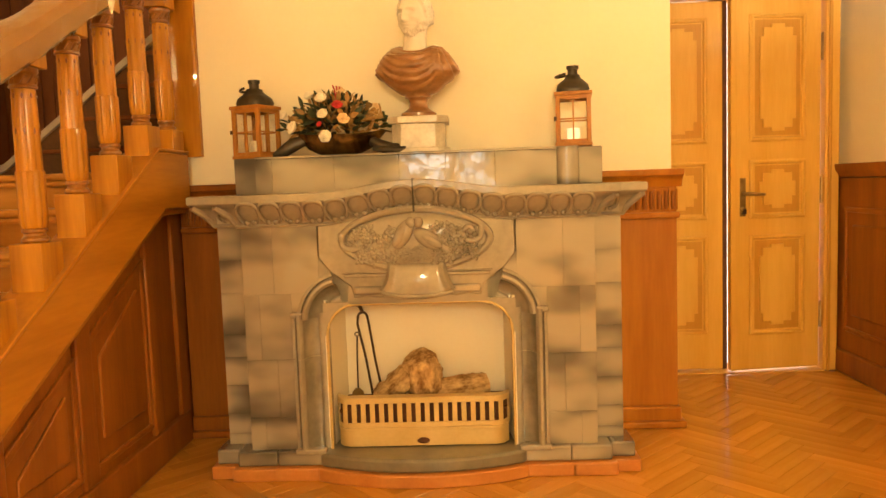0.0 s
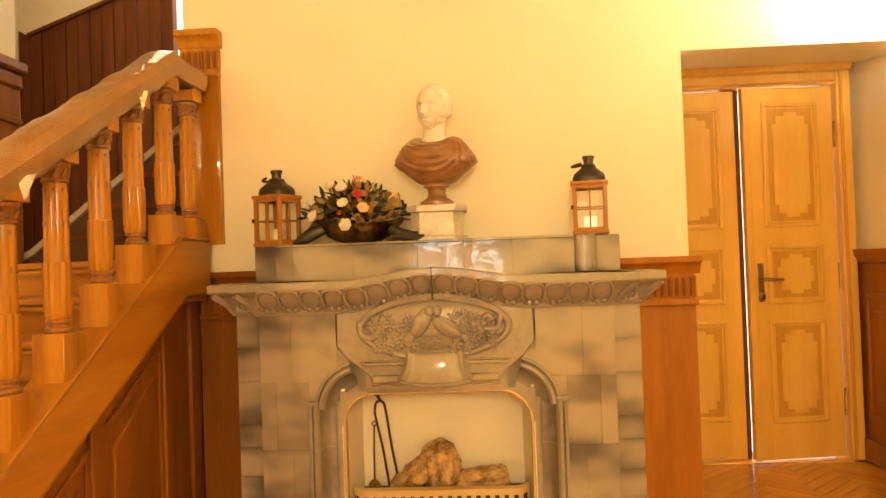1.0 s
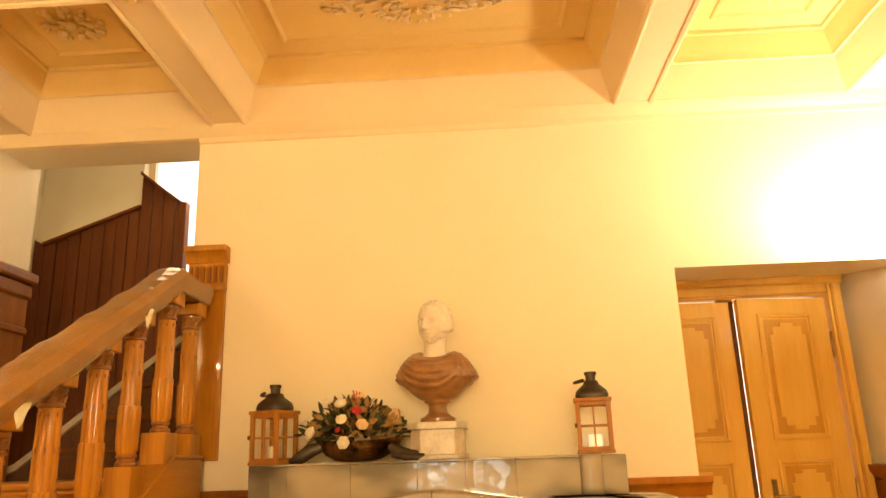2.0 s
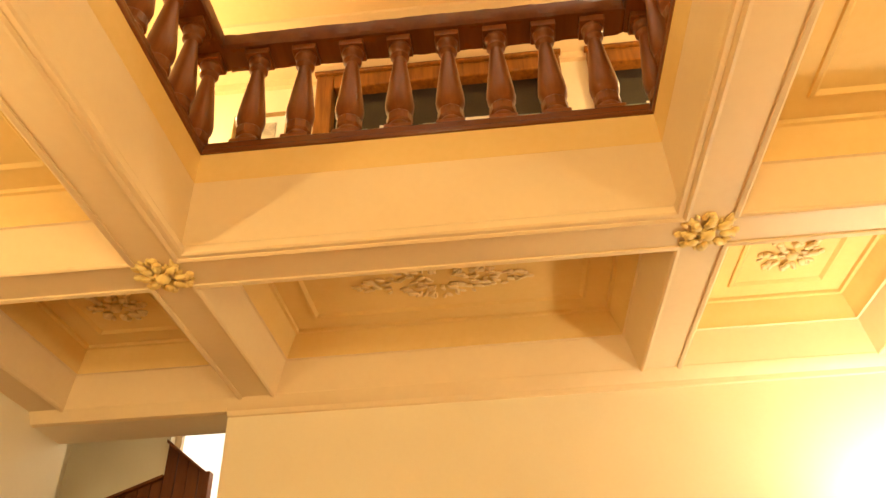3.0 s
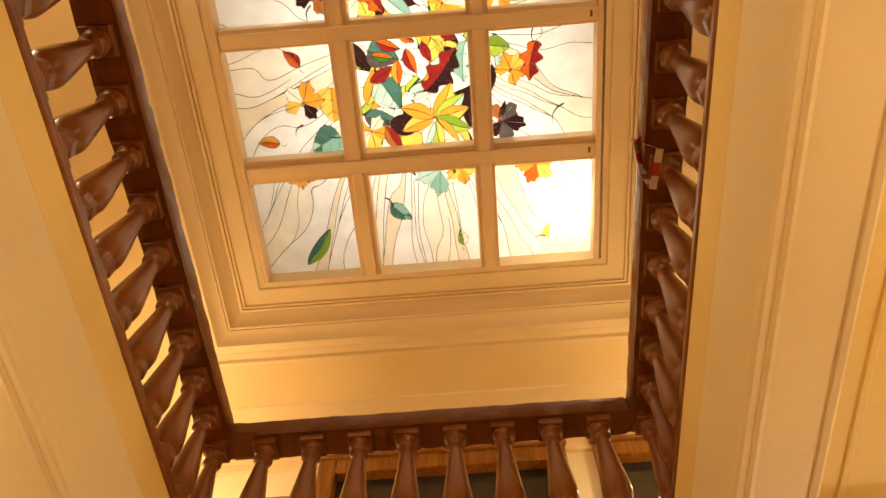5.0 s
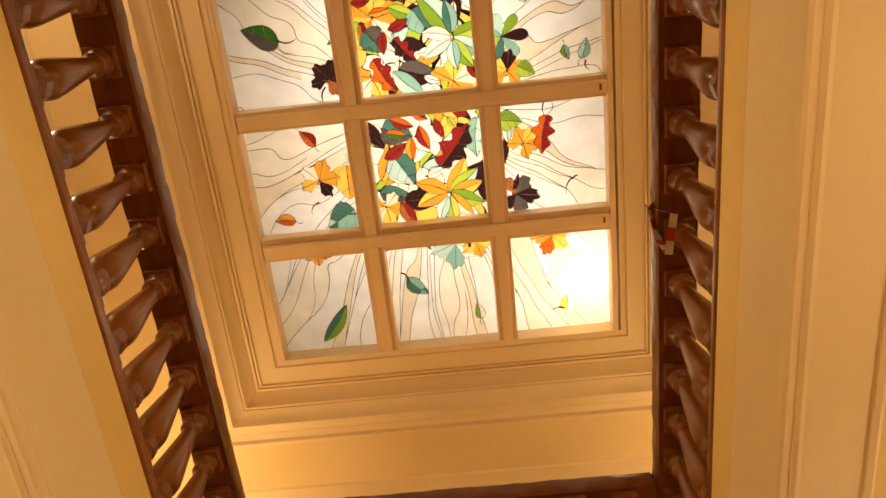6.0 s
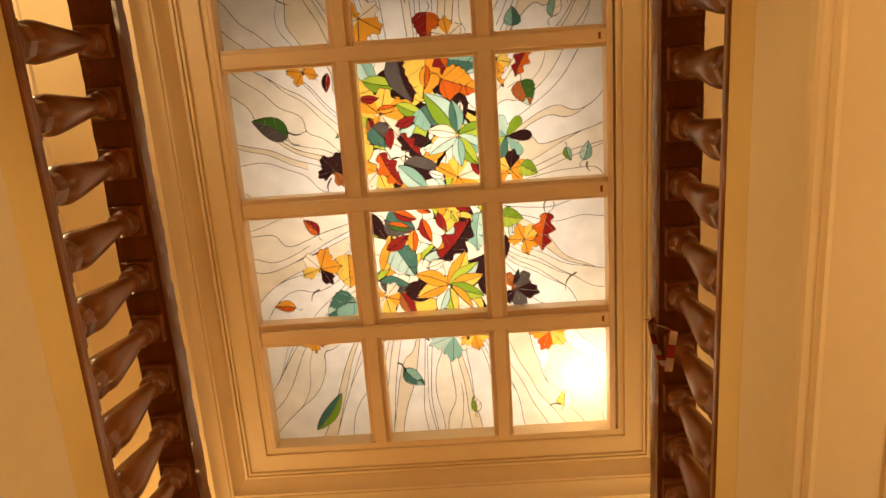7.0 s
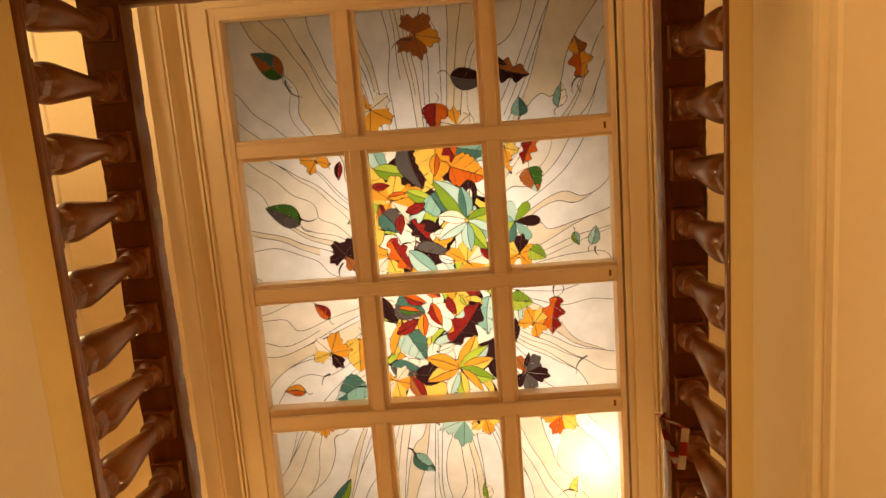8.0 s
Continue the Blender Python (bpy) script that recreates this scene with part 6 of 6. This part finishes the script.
# ---- stucco ornaments ----
def ornament(name, at, rx, ry, count, material, label, diamond=False, seed=1):
    rnd = random.Random(seed)
    t = thing(name, label, "ceiling ornament", name + "s")
    sh = S()
    for i in range(count):
        a = rnd.uniform(0, 6.283)
        rr = rnd.random() ** 0.6
        x, y = rr * rx * math.cos(a), rr * ry * math.sin(a)
        if diamond:
            x = rnd.triangular(-1, 1, 0)
            y = rnd.uniform(-1, 1) * ry * max(0.12, (1 - abs(x)) ** 0.9)
            x *= rx
        r = rnd.uniform(0.010, 0.019)
        sh.blob((x, y, -0.006 - 0.012 * (1 - rr)), (r * 1.5, r * 0.7, 0.008), 0, 7, 5, Matrix.Rotation(math.atan2(y, x) + rnd.uniform(-0.6, 0.6), 3, "Z"))
    part("foliage", sh, material, t, "", sharp=60)
    if not diamond:
        for i in range(8):
            a = 6.2832 * i / 8
            lf = S()
            for k in range(3):
                lf.blob(((rx * (0.60 + 0.17 * k)) * math.cos(a + 0.08 * (k % 2)), (ry * (0.60 + 0.17 * k)) * math.sin(a + 0.08 * (k % 2)), -0.008 - 0.006 * (2 - k)), (0.026 - 0.004 * k, 0.019, 0.011), 0, 8, 5, Matrix.Rotation(a, 3, "Z"))
            part("acanthus_leaf", lf, material, t, "", sharp=60)
        part("boss", S().blob((0, 0, -0.02), (0.030, 0.030, 0.024), 0, 12, 7), material, t)
    t.location = at
    return t


for x, y in ((-1.085, 2.409), (1.068, 2.409), (-1.085, -0.87), (1.068, -0.87)):
    ornament("beam_rosette", (x, y, CZ + 0.004), 0.115, 0.115, 46, STUCCO, "gilded stucco leaf rosette on a ceiling beam crossing", seed=3)
ornament("coffer_ornament", (-0.01, 3.10, COF + 0.004), 0.47, 0.17, 150, STUCCO_W, "long diamond-shaped stucco leaf ornament in a coffer", True, 4)
for x, y in ((1.67, 3.10), (-1.68, 3.10), (-1.68, 0.77), (1.67, 0.77)):
    ornament("round_ornament", (x, y, COF + 0.004), 0.15, 0.15, 40, STUCCO_W, "round pale stucco leaf ornament in a coffer", seed=6)


# ---- stained glass: every pane is leaded from single pieces of tinted glass ----
TINTS = list(GL) + ["milky", "ivory", "straw", "lead"]
MID_X, MID_Y = -0.03, 0.82


def leaf_form(kind, p, q):
    """Half width of a leaf at p along its axis from stalk 0 to tip 1, and which of its cells q falls in."""
    pc = p.clip(0, 1)
    if kind == "ovate":
        wide = 0.30 * np.sin(math.pi * pc ** 0.70) ** 0.85
        vein = np.floor(p * 3.2 - np.abs(q) * 2.4)
    elif kind == "heart":
        wide = (0.46 + 0.02 * np.sin(p * 40)) * np.sin(math.pi * pc ** 0.55) ** 0.75
        vein = np.floor(p * 3.0 - np.abs(q) * 2.0)
    elif kind == "oak":
        wide = 0.23 * np.sin(math.pi * pc ** 0.8) ** 0.6 * (1.0 + 0.34 * np.sin(p * 18 + 0.6))
        vein = np.floor(p * 3.66 - np.abs(q) * 1.5)
    elif kind == "slim":
        wide = 0.15 * np.sin(math.pi * pc ** 0.9) ** 0.8
        vein = np.zeros_like(p)
    else:
        wide = 0.23 * np.sin(math.pi * pc ** 0.85) ** 0.9
        vein = np.zeros_like(p)
    return wide, vein


def glass_pane(r, c, leaves, crowd=0, seed=0):
    """Pieces of one pane: bands between radiating lines (or a crowd of small cells), leaves laid over them.

    A leaf is (u, v, length, angle, kind, tints...): its middle and length as shares of the pane, its angle from stalk to tip."""
    rng = np.random.default_rng(100 + 10 * r + c + seed)
    (x0, x1), (y0, y1) = COLS[c], ROWY[r]
    x0, x1, y0, y1 = x0 - 0.012, x1 + 0.012, y0 - 0.012, y1 + 0.012
    nx = 330
    ny = int(nx * (y1 - y0) / (x1 - x0))
    X, Y = np.meshgrid(x0 + (np.arange(nx) + 0.5) * (x1 - x0) / nx, y0 + (np.arange(ny) + 0.5) * (y1 - y0) / ny)
    code = {t: i for i, t in enumerate(TINTS)}
    W = x1 - x0
    if crowd:
        su, sv = x0 + rng.random(crowd) * W, y0 + rng.random(crowd) * (y1 - y0)
        wx, wy = X + 0.018 * np.sin(Y * 31 + 1), Y + 0.018 * np.sin(X * 27 + 2)
        dist = np.hypot(wx[..., None] - su, wy[..., None] - sv)
        piece = dist.argmin(-1)
        near = np.sort(dist, -1)
        lead = near[..., 1] - near[..., 0] < 0.0042
        tint = np.array([code[t] for t in rng.choice(["ivory", "pale", "pale", "yellow", "milky", "amber", "pale", "aqua", "lime", "yellow", "plum"], crowd)])[piece]
        piece = piece * 50
    else:
        dx, dy = X - MID_X, 0.62 * (Y - MID_Y)
        rad = np.hypot(dx, dy)
        phi = np.arctan2(dy, dx) * 9.8
        a, b, e, g = rng.uniform(0, 6.28, 4)
        phi = phi + 0.34 * np.sin(4.6 * rad + 2.1 * phi + a) + 0.13 * np.sin(9.5 * rad - 1.3 * phi + e) + 0.22 * np.sin(5.1 * X - 4.2 * Y + b) + 0.05 * np.sin(19 * X + 15 * Y + g)
        phi = phi + 0.5
        band = np.floor(phi).astype(int)
        fr = phi - band
        gx = np.hypot(np.gradient(phi, axis=1) * nx / W, np.gradient(phi, axis=0) * ny / (y1 - y0)).clip(1, 400)
        gx[np.abs(fr - 0.5) > 0.499] = 20
        pick = np.array([rng.random() for k in range(160)])
        bi = (band + 80).clip(0, 159)
        # in some bands a further line runs over into its neighbour
        start = 0.35 + 0.5 * pick[bi]
        run = ((rad - start) / 0.55).clip(0, 1)
        place = np.where(pick[bi] * 7 % 1 > 0.5, 0.42 + 0.58 * run ** 1.6, 0.58 - 0.58 * run ** 1.6)
        forked = (pick[bi] * 13 % 1 > 0.35) & (rad > start)
        lead = (np.minimum(fr, 1 - fr) / gx < 0.0022) | (forked & (np.abs(fr - place) / gx < 0.0020))
        piece = (band + 200) * 50 + np.where(forked & (fr > place), 25, 0)
        choice = [code["milky"], code["milky"], code["ivory"], code["straw"], code["milky"], code["ivory"]]
        tint = np.array([choice[int((piece_id * 0.6180339 % 1) * 6)] for piece_id in range(40000)])[piece]
    n_leaf = 0
    for u, v, size, angle, kind, *tints in leaves:
        n_leaf += 1
        ca, sa = math.cos(radians(angle)), math.sin(radians(angle))
        lx, ly = X - (x0 + u * W), Y - (y0 + v * (y1 - y0))
        L = size * W
        p, q = (lx * ca + ly * sa) / L + 0.5, (-lx * sa + ly * ca) / L
        if kind == "stalk":
            q = q - 0.22 * np.sin(p * 3.0)
            lead |= (p > 0) & (p < 1) & (np.abs(q) * L < 0.0065 * (1.2 - p))
            continue
        if kind in ("maple", "fan"):
            # lobes round a point near the stalk: each lobe a cell of its own
            lobes = 5 if kind == "maple" else 7
            reach, at = (0.62, 0.38) if kind == "maple" else (0.60, 0.40)
            th, rr = np.arctan2(q, p - at), np.hypot(q, p - at)
            step = 2 * math.pi / (lobes + (0.6 if kind == "maple" else 0))
            k = np.round(th / step)
            off = np.abs(th - k * step) / (step / 2)
            size_k = 1 - 0.07 * np.abs(k)
            if kind == "maple":
                edge = reach * size_k * (0.70 + 0.30 * (1 - off.clip(0, 1)) ** 1.1 + 0.05 * np.sin(th * 17 + k))
                edge = np.where(np.abs(th) > step * (lobes / 2), 0.12, edge)
            else:
                edge = reach * size_k * np.sqrt((1 - (off * 0.98) ** 2).clip(0.02, 1))
                edge = np.where((off < 0.85), edge, edge * (1.85 - off).clip(0, 1))
            inside = rr < edge
            rim = inside & (((edge - rr) * L < 0.0042) | (((1 - off) * step / 2 * rr * L < 0.0020) if kind == "fan" else (off * step / 2 * rr * L < 0.0022)))
            cell = (k + 10).astype(int) * 2 + (th > k * step)
            which = (k + 10).astype(int)
        else:
            bow = 0.05 * np.sin(math.pi * p) if kind != "heart" else 0.0
            q = q - bow
            wide, vein = leaf_form(kind, p, q)
            inside = (p > 0) & (p < 1) & (np.abs(q) < wide)
            fine = np.zeros_like(inside)
            if kind in ("ovate", "heart", "oak"):
                s = p * (3.66 if kind == "oak" else 3.1) - np.abs(q) * 2.2
                fine = np.abs(s - np.round(s)) * L / 3.1 < 0.0015
            rim = inside & (((wide - np.abs(q)) * L < 0.0040) | (np.abs(q) * L < 0.0024) | fine)
            cell = (vein + 20).astype(int) * 2 + (q > 0)
            which = (q > 0).astype(int) if len(tints) < 3 else (q > 0).astype(int) + (p > 0.62)
            tail = (p > -0.34) & (p <= 0) & (np.abs(q - 0.10 * np.sin(p * 9)) * L < 0.0026)
            lead |= tail & (kind not in ("slim", "simple"))
        tint = np.where(inside, np.array([code[t] for t in tints])[which % len(tints)], tint)
        piece = np.where(inside, 1000000 + n_leaf * 1000 + cell, piece)
        lead = np.where(inside, rim, lead)
    tint = np.where(lead, code["lead"], tint)
    piece = np.where(lead, -1, piece)
    dxs, dys = W / nx, (y1 - y0) / ny
    # stretches of one piece in each row, joined with those that touch them in the row before
    runs, boss, rims, last = [], [], [], []

    def root(k):
        while boss[k] != k:
            boss[k] = boss[boss[k]]
            k = boss[k]
        return k

    for j in range(ny):
        row = piece[j]
        cut = (np.flatnonzero(np.diff(row)) + 1).tolist()
        now = []
        for i0, i1 in zip([0, *cut], [*cut, nx]):
            k = len(runs)
            runs.append((i0, i1, j, int(row[i0]), int(tint[j][i0])))
            boss.append(k)
            rims.append(({i0, i1}, {i0, i1}))
            now.append(k)
            for m in last:
                if runs[m][3] == runs[k][3] and runs[m][0] < i1 and runs[m][1] > i0:
                    ends = {max(i0, runs[m][0]), min(i1, runs[m][1])}
                    rims[k][0].update(ends)
                    rims[m][1].update(ends)
                    boss[root(k)] = root(m)
        last = now
    groups = {}
    for k, run in enumerate(runs):
        groups.setdefault(-1 if run[3] < 0 else root(k), []).append(k)
    small = [key for key, ks in groups.items() if key >= 0 and sum(runs[k][1] - runs[k][0] for k in ks) < 16]
    for key in small:
        groups.setdefault(-1, []).extend(groups.pop(key))
    for key, ks in groups.items():
        z, spot, vv, ff = ZG - (0.0 if key >= 0 else 0.0015), {}, [], []
        for k in ks:
            loop = [(i, runs[k][2]) for i in sorted(rims[k][0])] + [(i, runs[k][2] + 1) for i in sorted(rims[k][1], reverse=True)]
            for q in loop:
                if q not in spot:
                    spot[q] = len(vv)
                    vv.append((x0 + q[0] * dxs, y0 + q[1] * dys, z))
            ff.append([spot[q] for q in loop])
        me = bpy.data.meshes.new("glass_piece")
        me.from_pydata(vv, [], ff)
        me.materials.append(LEAD if key < 0 else GL[TINTS[runs[ks[0]][4]]])
        o = new("lead_came" if key < 0 else "glass_piece", me)
        o.parent = panes[r, c]


# row nearest the fireplace
glass_pane(0, 0, [(0.52, 0.02, 0.26, 20, "maple", "amber", "orange", "amber"), (0.56, 0.70, 0.50, -54, "slim", "dteal", "green")])
glass_pane(0, 1, [(0.66, 0.10, 0.42, 95, "maple", "teal", "pale", "teal", "aqua"), (0.86, 0.08, 0.28, 75, "maple", "yellow", "amber", "yellow"), (0.76, 0.03, 0.18, 60, "oak", "plum", "amber"), (0.43, 0.02, 0.16, 90, "heart", "pale", "plum"), (0.27, 0.42, 0.26, 42, "ovate", "teal", "dteal", "teal"), (0.15, 0.33, 0.14, 230, "stalk"), (0.82, 0.71, 0.17, -100, "ovate", "green", "pale")])
glass_pane(0, 2, [(0.42, 0.10, 0.36, 112, "maple", "amber", "yellow", "orange", "amber"), (0.56, 0.70, 0.18, -85, "heart", "yellow", "ivory"), (0.45, 0.78, 0.16, 160, "stalk")])
# second row
glass_pane(1, 0, [(0.92, 0.57, 0.34, 92, "heart", "amber", "yellow"), (0.66, 0.49, 0.36, -70, "maple", "amber", "amber", "plum", "yellow", "pale"), (0.57, 0.78, 0.15, 125, "stalk"), (0.60, 0.14, 0.20, 228, "ovate", "orange", "red"), (0.25, 0.87, 0.21, 185, "ovate", "orange", "amber"), (0.80, 0.90, 0.32, 150, "heart", "teal", "dteal", "aqua"), (0.95, 0.83, 0.16, -25, "stalk")])
glass_pane(1, 2, [(0.08, 0.28, 0.20, 90, "simple", "aqua", "pale"), (0.11, 0.17, 0.22, 10, "heart", "green", "lime"), (0.03, 0.44, 0.26, 95, "simple", "plum", "smoke"), (0.24, 0.35, 0.30, -50, "maple", "amber", "yellow", "amber"), (0.42, 0.32, 0.38, 100, "oak", "red", "orange"), (0.46, 0.08, 0.20, 100, "stalk"), (0.16, 0.84, 0.38, 10, "maple", "plum", "smoke", "plum", "rust", "smoke"), (0.12, 0.72, 0.18, -70, "slim", "plum"), (0.66, 0.80, 0.22, 118, "stalk"), (0.08, 0.00, 0.14, 0, "slim", "plum")])
# third row
glass_pane(2, 0, [(0.68, 0.02, 0.27, 250, "maple", "amber", "straw", "amber"), (0.90, 0.14, 0.18, 98, "simple", "red", "plum"), (0.33, 0.46, 0.36, 208, "ovate", "smoke", "dgreen"), (0.57, 0.48, 0.20, 0, "stalk"), (0.90, 0.79, 0.32, -65, "maple", "plum", "plum", "rust", "plum", "plum"), (0.84, 0.94, 0.16, 100, "stalk"), (0.97, 0.55, 0.10, 160, "simple", "teal", "green")])
glass_pane(2, 2, [(0.04, 0.08, 0.24, 80, "maple", "yellow", "amber", "yellow"), (0.04, 0.19, 0.20, 60, "oak", "amber", "straw"), (0.26, 0.09, 0.28, 118, "oak", "orange", "red"), (0.28, 0.32, 0.24, 70, "heart", "dgreen", "rust", "aqua"), (0.13, 0.64, 0.40, 0, "fan", "teal", "aqua", "green", "plum", "teal", "dteal", "lime"), (0.12, 0.87, 0.32, -80, "maple", "amber", "yellow", "plum", "amber"), (0.29, 0.91, 0.18, 30, "heart", "green", "lime"), (0.66, 0.81, 0.14, 70, "ovate", "teal", "green"), (0.82, 0.79, 0.19, -75, "ovate", "aqua", "teal"), (0.85, 0.92, 0.10, 70, "stalk")])
# row over the camera's side
glass_pane(3, 0, [(0.34, 0.37, 0.35, 221, "ovate", "dgreen", "rust", "dteal"), (0.57, 0.58, 0.22, 44, "stalk")])
glass_pane(3, 1, [(0.53, 0.23, 0.36, 12, "maple", "rust", "amber", "rust"), (0.37, 0.30, 0.20, 155, "stalk"), (0.06, 0.85, 0.38, 95, "maple", "amber", "amber", "straw"), (0.61, 0.91, 0.24, 95, "heart", "orange", "red"), (0.78, 0.96, 0.26, 260, "maple", "straw", "amber", "straw"), (0.92, 0.60, 0.32, 8, "ovate", "plum", "smoke")])
glass_pane(3, 2, [(0.12, 0.56, 0.38, 18, "oak", "rust", "plum"), (0.04, 0.48, 0.18, 40, "slim", "plum"), (0.74, 0.50, 0.38, 262, "oak", "orange", "amber", "rust"), (0.72, 0.73, 0.18, 110, "stalk"), (0.19, 0.87, 0.17, -90, "heart", "teal", "dteal"), (0.56, 0.80, 0.22, -80, "ovate", "teal", "pale")])
# the two middle panes are crowded with leaves
low = [(0.06, 0.17, 0.30, 60, "simple", "plum", "plum"), (0.26, 0.17, 0.28, 20, "heart", "dteal", "smoke"), (0.95, 0.28, 0.36, 95, "oak", "aqua", "teal"), (0.12, 0.43, 0.34, -72, "simple", "amber", "yellow"), (0.28, 0.52, 0.30, 60, "heart", "dteal", "aqua"), (0.18, 0.72, 0.30, 12, "ovate", "dteal", "smoke"), (0.42, 0.78, 0.34, -4, "ovate", "plum", "plum"), (0.08, 0.87, 0.32, 80, "maple", "amber", "yellow", "straw"), (0.98, 0.78, 0.22, 80, "simple", "plum", "plum"), (0.55, 0.55, 0.20, -20, "simple", "pale", "ivory")]
low += [(0.31, 0.09, 0.22, 22, "simple", "orange", "red"), (0.25, 0.18, 0.20, 12, "simple", "orange", "dgreen"), (0.49, 0.24, 0.24, 70, "simple", "orange", "red"), (0.37, 0.33, 0.22, 92, "simple", "orange", "amber"), (0.22, 0.33, 0.25, -32, "simple", "red", "red"), (0.47, 0.04, 0.17, 30, "simple", "red", "orange"), (0.82, 0.04, 0.18, 30, "simple", "red", "red"), (0.63, 0.17, 0.19, 68, "simple", "red", "red"), (0.75, 0.13, 0.14, 60, "simple", "yellow", "lime"), (0.74, 0.33, 0.46, -52, "oak", "red", "plum"), (0.50, 0.50, 0.22, 132, "stalk"), (0.28, 0.92, 0.28, 62, "simple", "red", "rust")]
low += [(0.66 + 0.17 * math.cos(radians(a)), 0.75 + 0.17 * math.sin(radians(a)), w, a, "simple", t, k) for a, w, t, k in ((-62, 0.36, "amber", "yellow"), (-36, 0.34, "lime", "aqua"), (-14, 0.30, "amber", "yellow"), (22, 0.34, "green", "lime"), (50, 0.30, "amber", "straw"), (82, 0.28, "yellow", "lime"), (112, 0.26, "aqua", "pale"), (160, 0.32, "amber", "yellow"), (200, 0.32, "amber", "amber"))]
glass_pane(1, 1, low, 80)
up = [(0.10, 0.08, 0.34, 66, "simple", "teal", "aqua"), (0.20, 0.17, 0.32, 10, "simple", "lime", "green"), (0.40, 0.14, 0.44, 75, "ovate", "plum", "smoke"), (0.57, 0.13, 0.40, 98, "heart", "amber", "yellow"), (0.58, 0.15, 0.20, 98, "simple", "orange", "amber"), (0.74, 0.05, 0.28, 60, "oak", "orange", "red"), (0.90, 0.05, 0.26, 10, "heart", "teal", "dteal"), (0.86, 0.22, 0.32, 20, "heart", "amber", "orange"), (0.86, 0.40, 0.26, 85, "ovate", "plum", "plum"), (0.86, 0.40, 0.12, 85, "simple", "pale", "pale"), (0.22, 0.40, 0.42, -10, "maple", "amber", "yellow", "amber", "straw"), (0.23, 0.36, 0.17, -10, "simple", "orange", "amber")]
up += [(0.43, 0.38, 0.26, 22, "simple", "lime", "green"), (0.58, 0.48, 0.26, 60, "heart", "dteal", "teal"), (0.09, 0.28, 0.17, 0, "simple", "red", "red"), (0.09, 0.50, 0.18, 80, "simple", "red", "rust"), (0.17, 0.58, 0.24, 50, "heart", "smoke", "dteal"), (0.24, 0.60, 0.19, 95, "simple", "red", "red"), (0.38, 0.47, 0.20, -22, "simple", "red", "red"), (0.41, 0.66, 0.26, 52, "oak", "red", "plum"), (0.52, 0.84, 0.36, 14, "ovate", "smoke", "plum"), (0.12, 0.88, 0.30, 70, "maple", "amber", "yellow", "straw"), (0.22, 0.84, 0.34, 60, "oak", "red", "orange"), (0.42, 0.92, 0.36, 42, "simple", "teal", "aqua")]
up += [(0.84, 0.92, 0.40, -20, "maple", "amber", "yellow", "straw", "amber"), (0.98, 0.86, 0.22, 70, "simple", "plum", "red"), (0.62, 0.90, 0.16, 20, "simple", "pale", "milky"), (0.60, 0.68, 0.18, -15, "simple", "pale", "milky")]
up += [(0.82 + k * math.cos(radians(a)), 0.60 + k * math.sin(radians(a)), w, a, "simple", t, q) for a, w, k, t, q in ((232, 0.46, 0.22, "green", "aqua"), (262, 0.28, 0.15, "dteal", "teal"), (-18, 0.30, 0.15, "green", "lime"), (28, 0.32, 0.16, "aqua", "teal"), (58, 0.30, 0.16, "lime", "green"), (86, 0.26, 0.14, "teal", "aqua"), (150, 0.30, 0.16, "aqua", "pale"), (190, 0.26, 0.14, "pale", "straw"))]
glass_pane(2, 1, up, 84)

# ---- parquet: herringbone blocks, those in the open corner of the floor as pieces ----
BL, BW = 0.36, 0.072


def block_mesh(slot_even):
    h, e = 0.012, 0.0015
    v = [(-BL / 2, -BW / 2, -h), (BL / 2, -BW / 2, -h), (BL / 2, BW / 2, -h), (-BL / 2, BW / 2, -h)]
    v += [(-BL / 2, -BW / 2, -e), (BL / 2, -BW / 2, -e), (BL / 2, BW / 2, -e), (-BL / 2, BW / 2, -e)]
    k = 0.0016
    v += [(-BL / 2 + k, -BW / 2 + k, 0), (BL / 2 - k, -BW / 2 + k, 0), (BL / 2 - k, BW / 2 - k, 0), (-BL / 2 + k, BW / 2 - k, 0)]
    f = [(0, 1, 5, 4), (1, 2, 6, 5), (2, 3, 7, 6), (3, 0, 4, 7), (4, 5, 9, 8), (5, 6, 10, 9), (6, 7, 11, 10), (7, 4, 8, 11), (8, 9, 10, 11)]
    return v, f


PARQ_BLOCK = wood("parquet_block", (0.46, 0.200, 0.023), (0.54, 0.255, 0.036), 0.15, "x", 0.5, vary=0.13, grain=12)
bv, bf = block_mesh(0)
block = S().add([(x * 0.996, y * 0.985, z) for x, y, z in bv], bf).mesh("parquet_block", PARQ_BLOCK)
rest = S()
T = Matrix.Rotation(radians(45), 4, "Z")
count = 0
for i in range(-70, 71):
    for j in range(-14, 15):
        for m, (ox, oy) in ((0, (0.0, 0.0)), (90, (BL / 2 + BW / 2, BW / 2 - BL / 2))):
            px = i * BW + ox + j * BL * 1.0
            py = i * BW * 1.0 + oy - j * BL * 1.0
            p = T @ Vector((px, py, 0))
            if not ((-1.36 if p.y > 1.0 else -2.5) < p.x < 2.62 and -4.75 < p.y < 4.72):
                continue
            if 0.85 < p.x and 2.95 < p.y and count < 300:
                o = new("parquet_block", block)
                o.parent = floor
                o.matrix_basis = Matrix.Translation(p) @ Matrix.Rotation(radians(45 + m), 4, "Z")
                count += 1
            else:
                q = Matrix.Translation(p) @ Matrix.Rotation(radians(45 + m), 4, "Z")
                rest.add([tuple(q @ Vector((x * 0.996, y * 0.985, z))) for x, y, z in bv], bf, 1 if m else 0)
tagged(part("parquet_field", rest, PARQ, floor), kind="stuff")
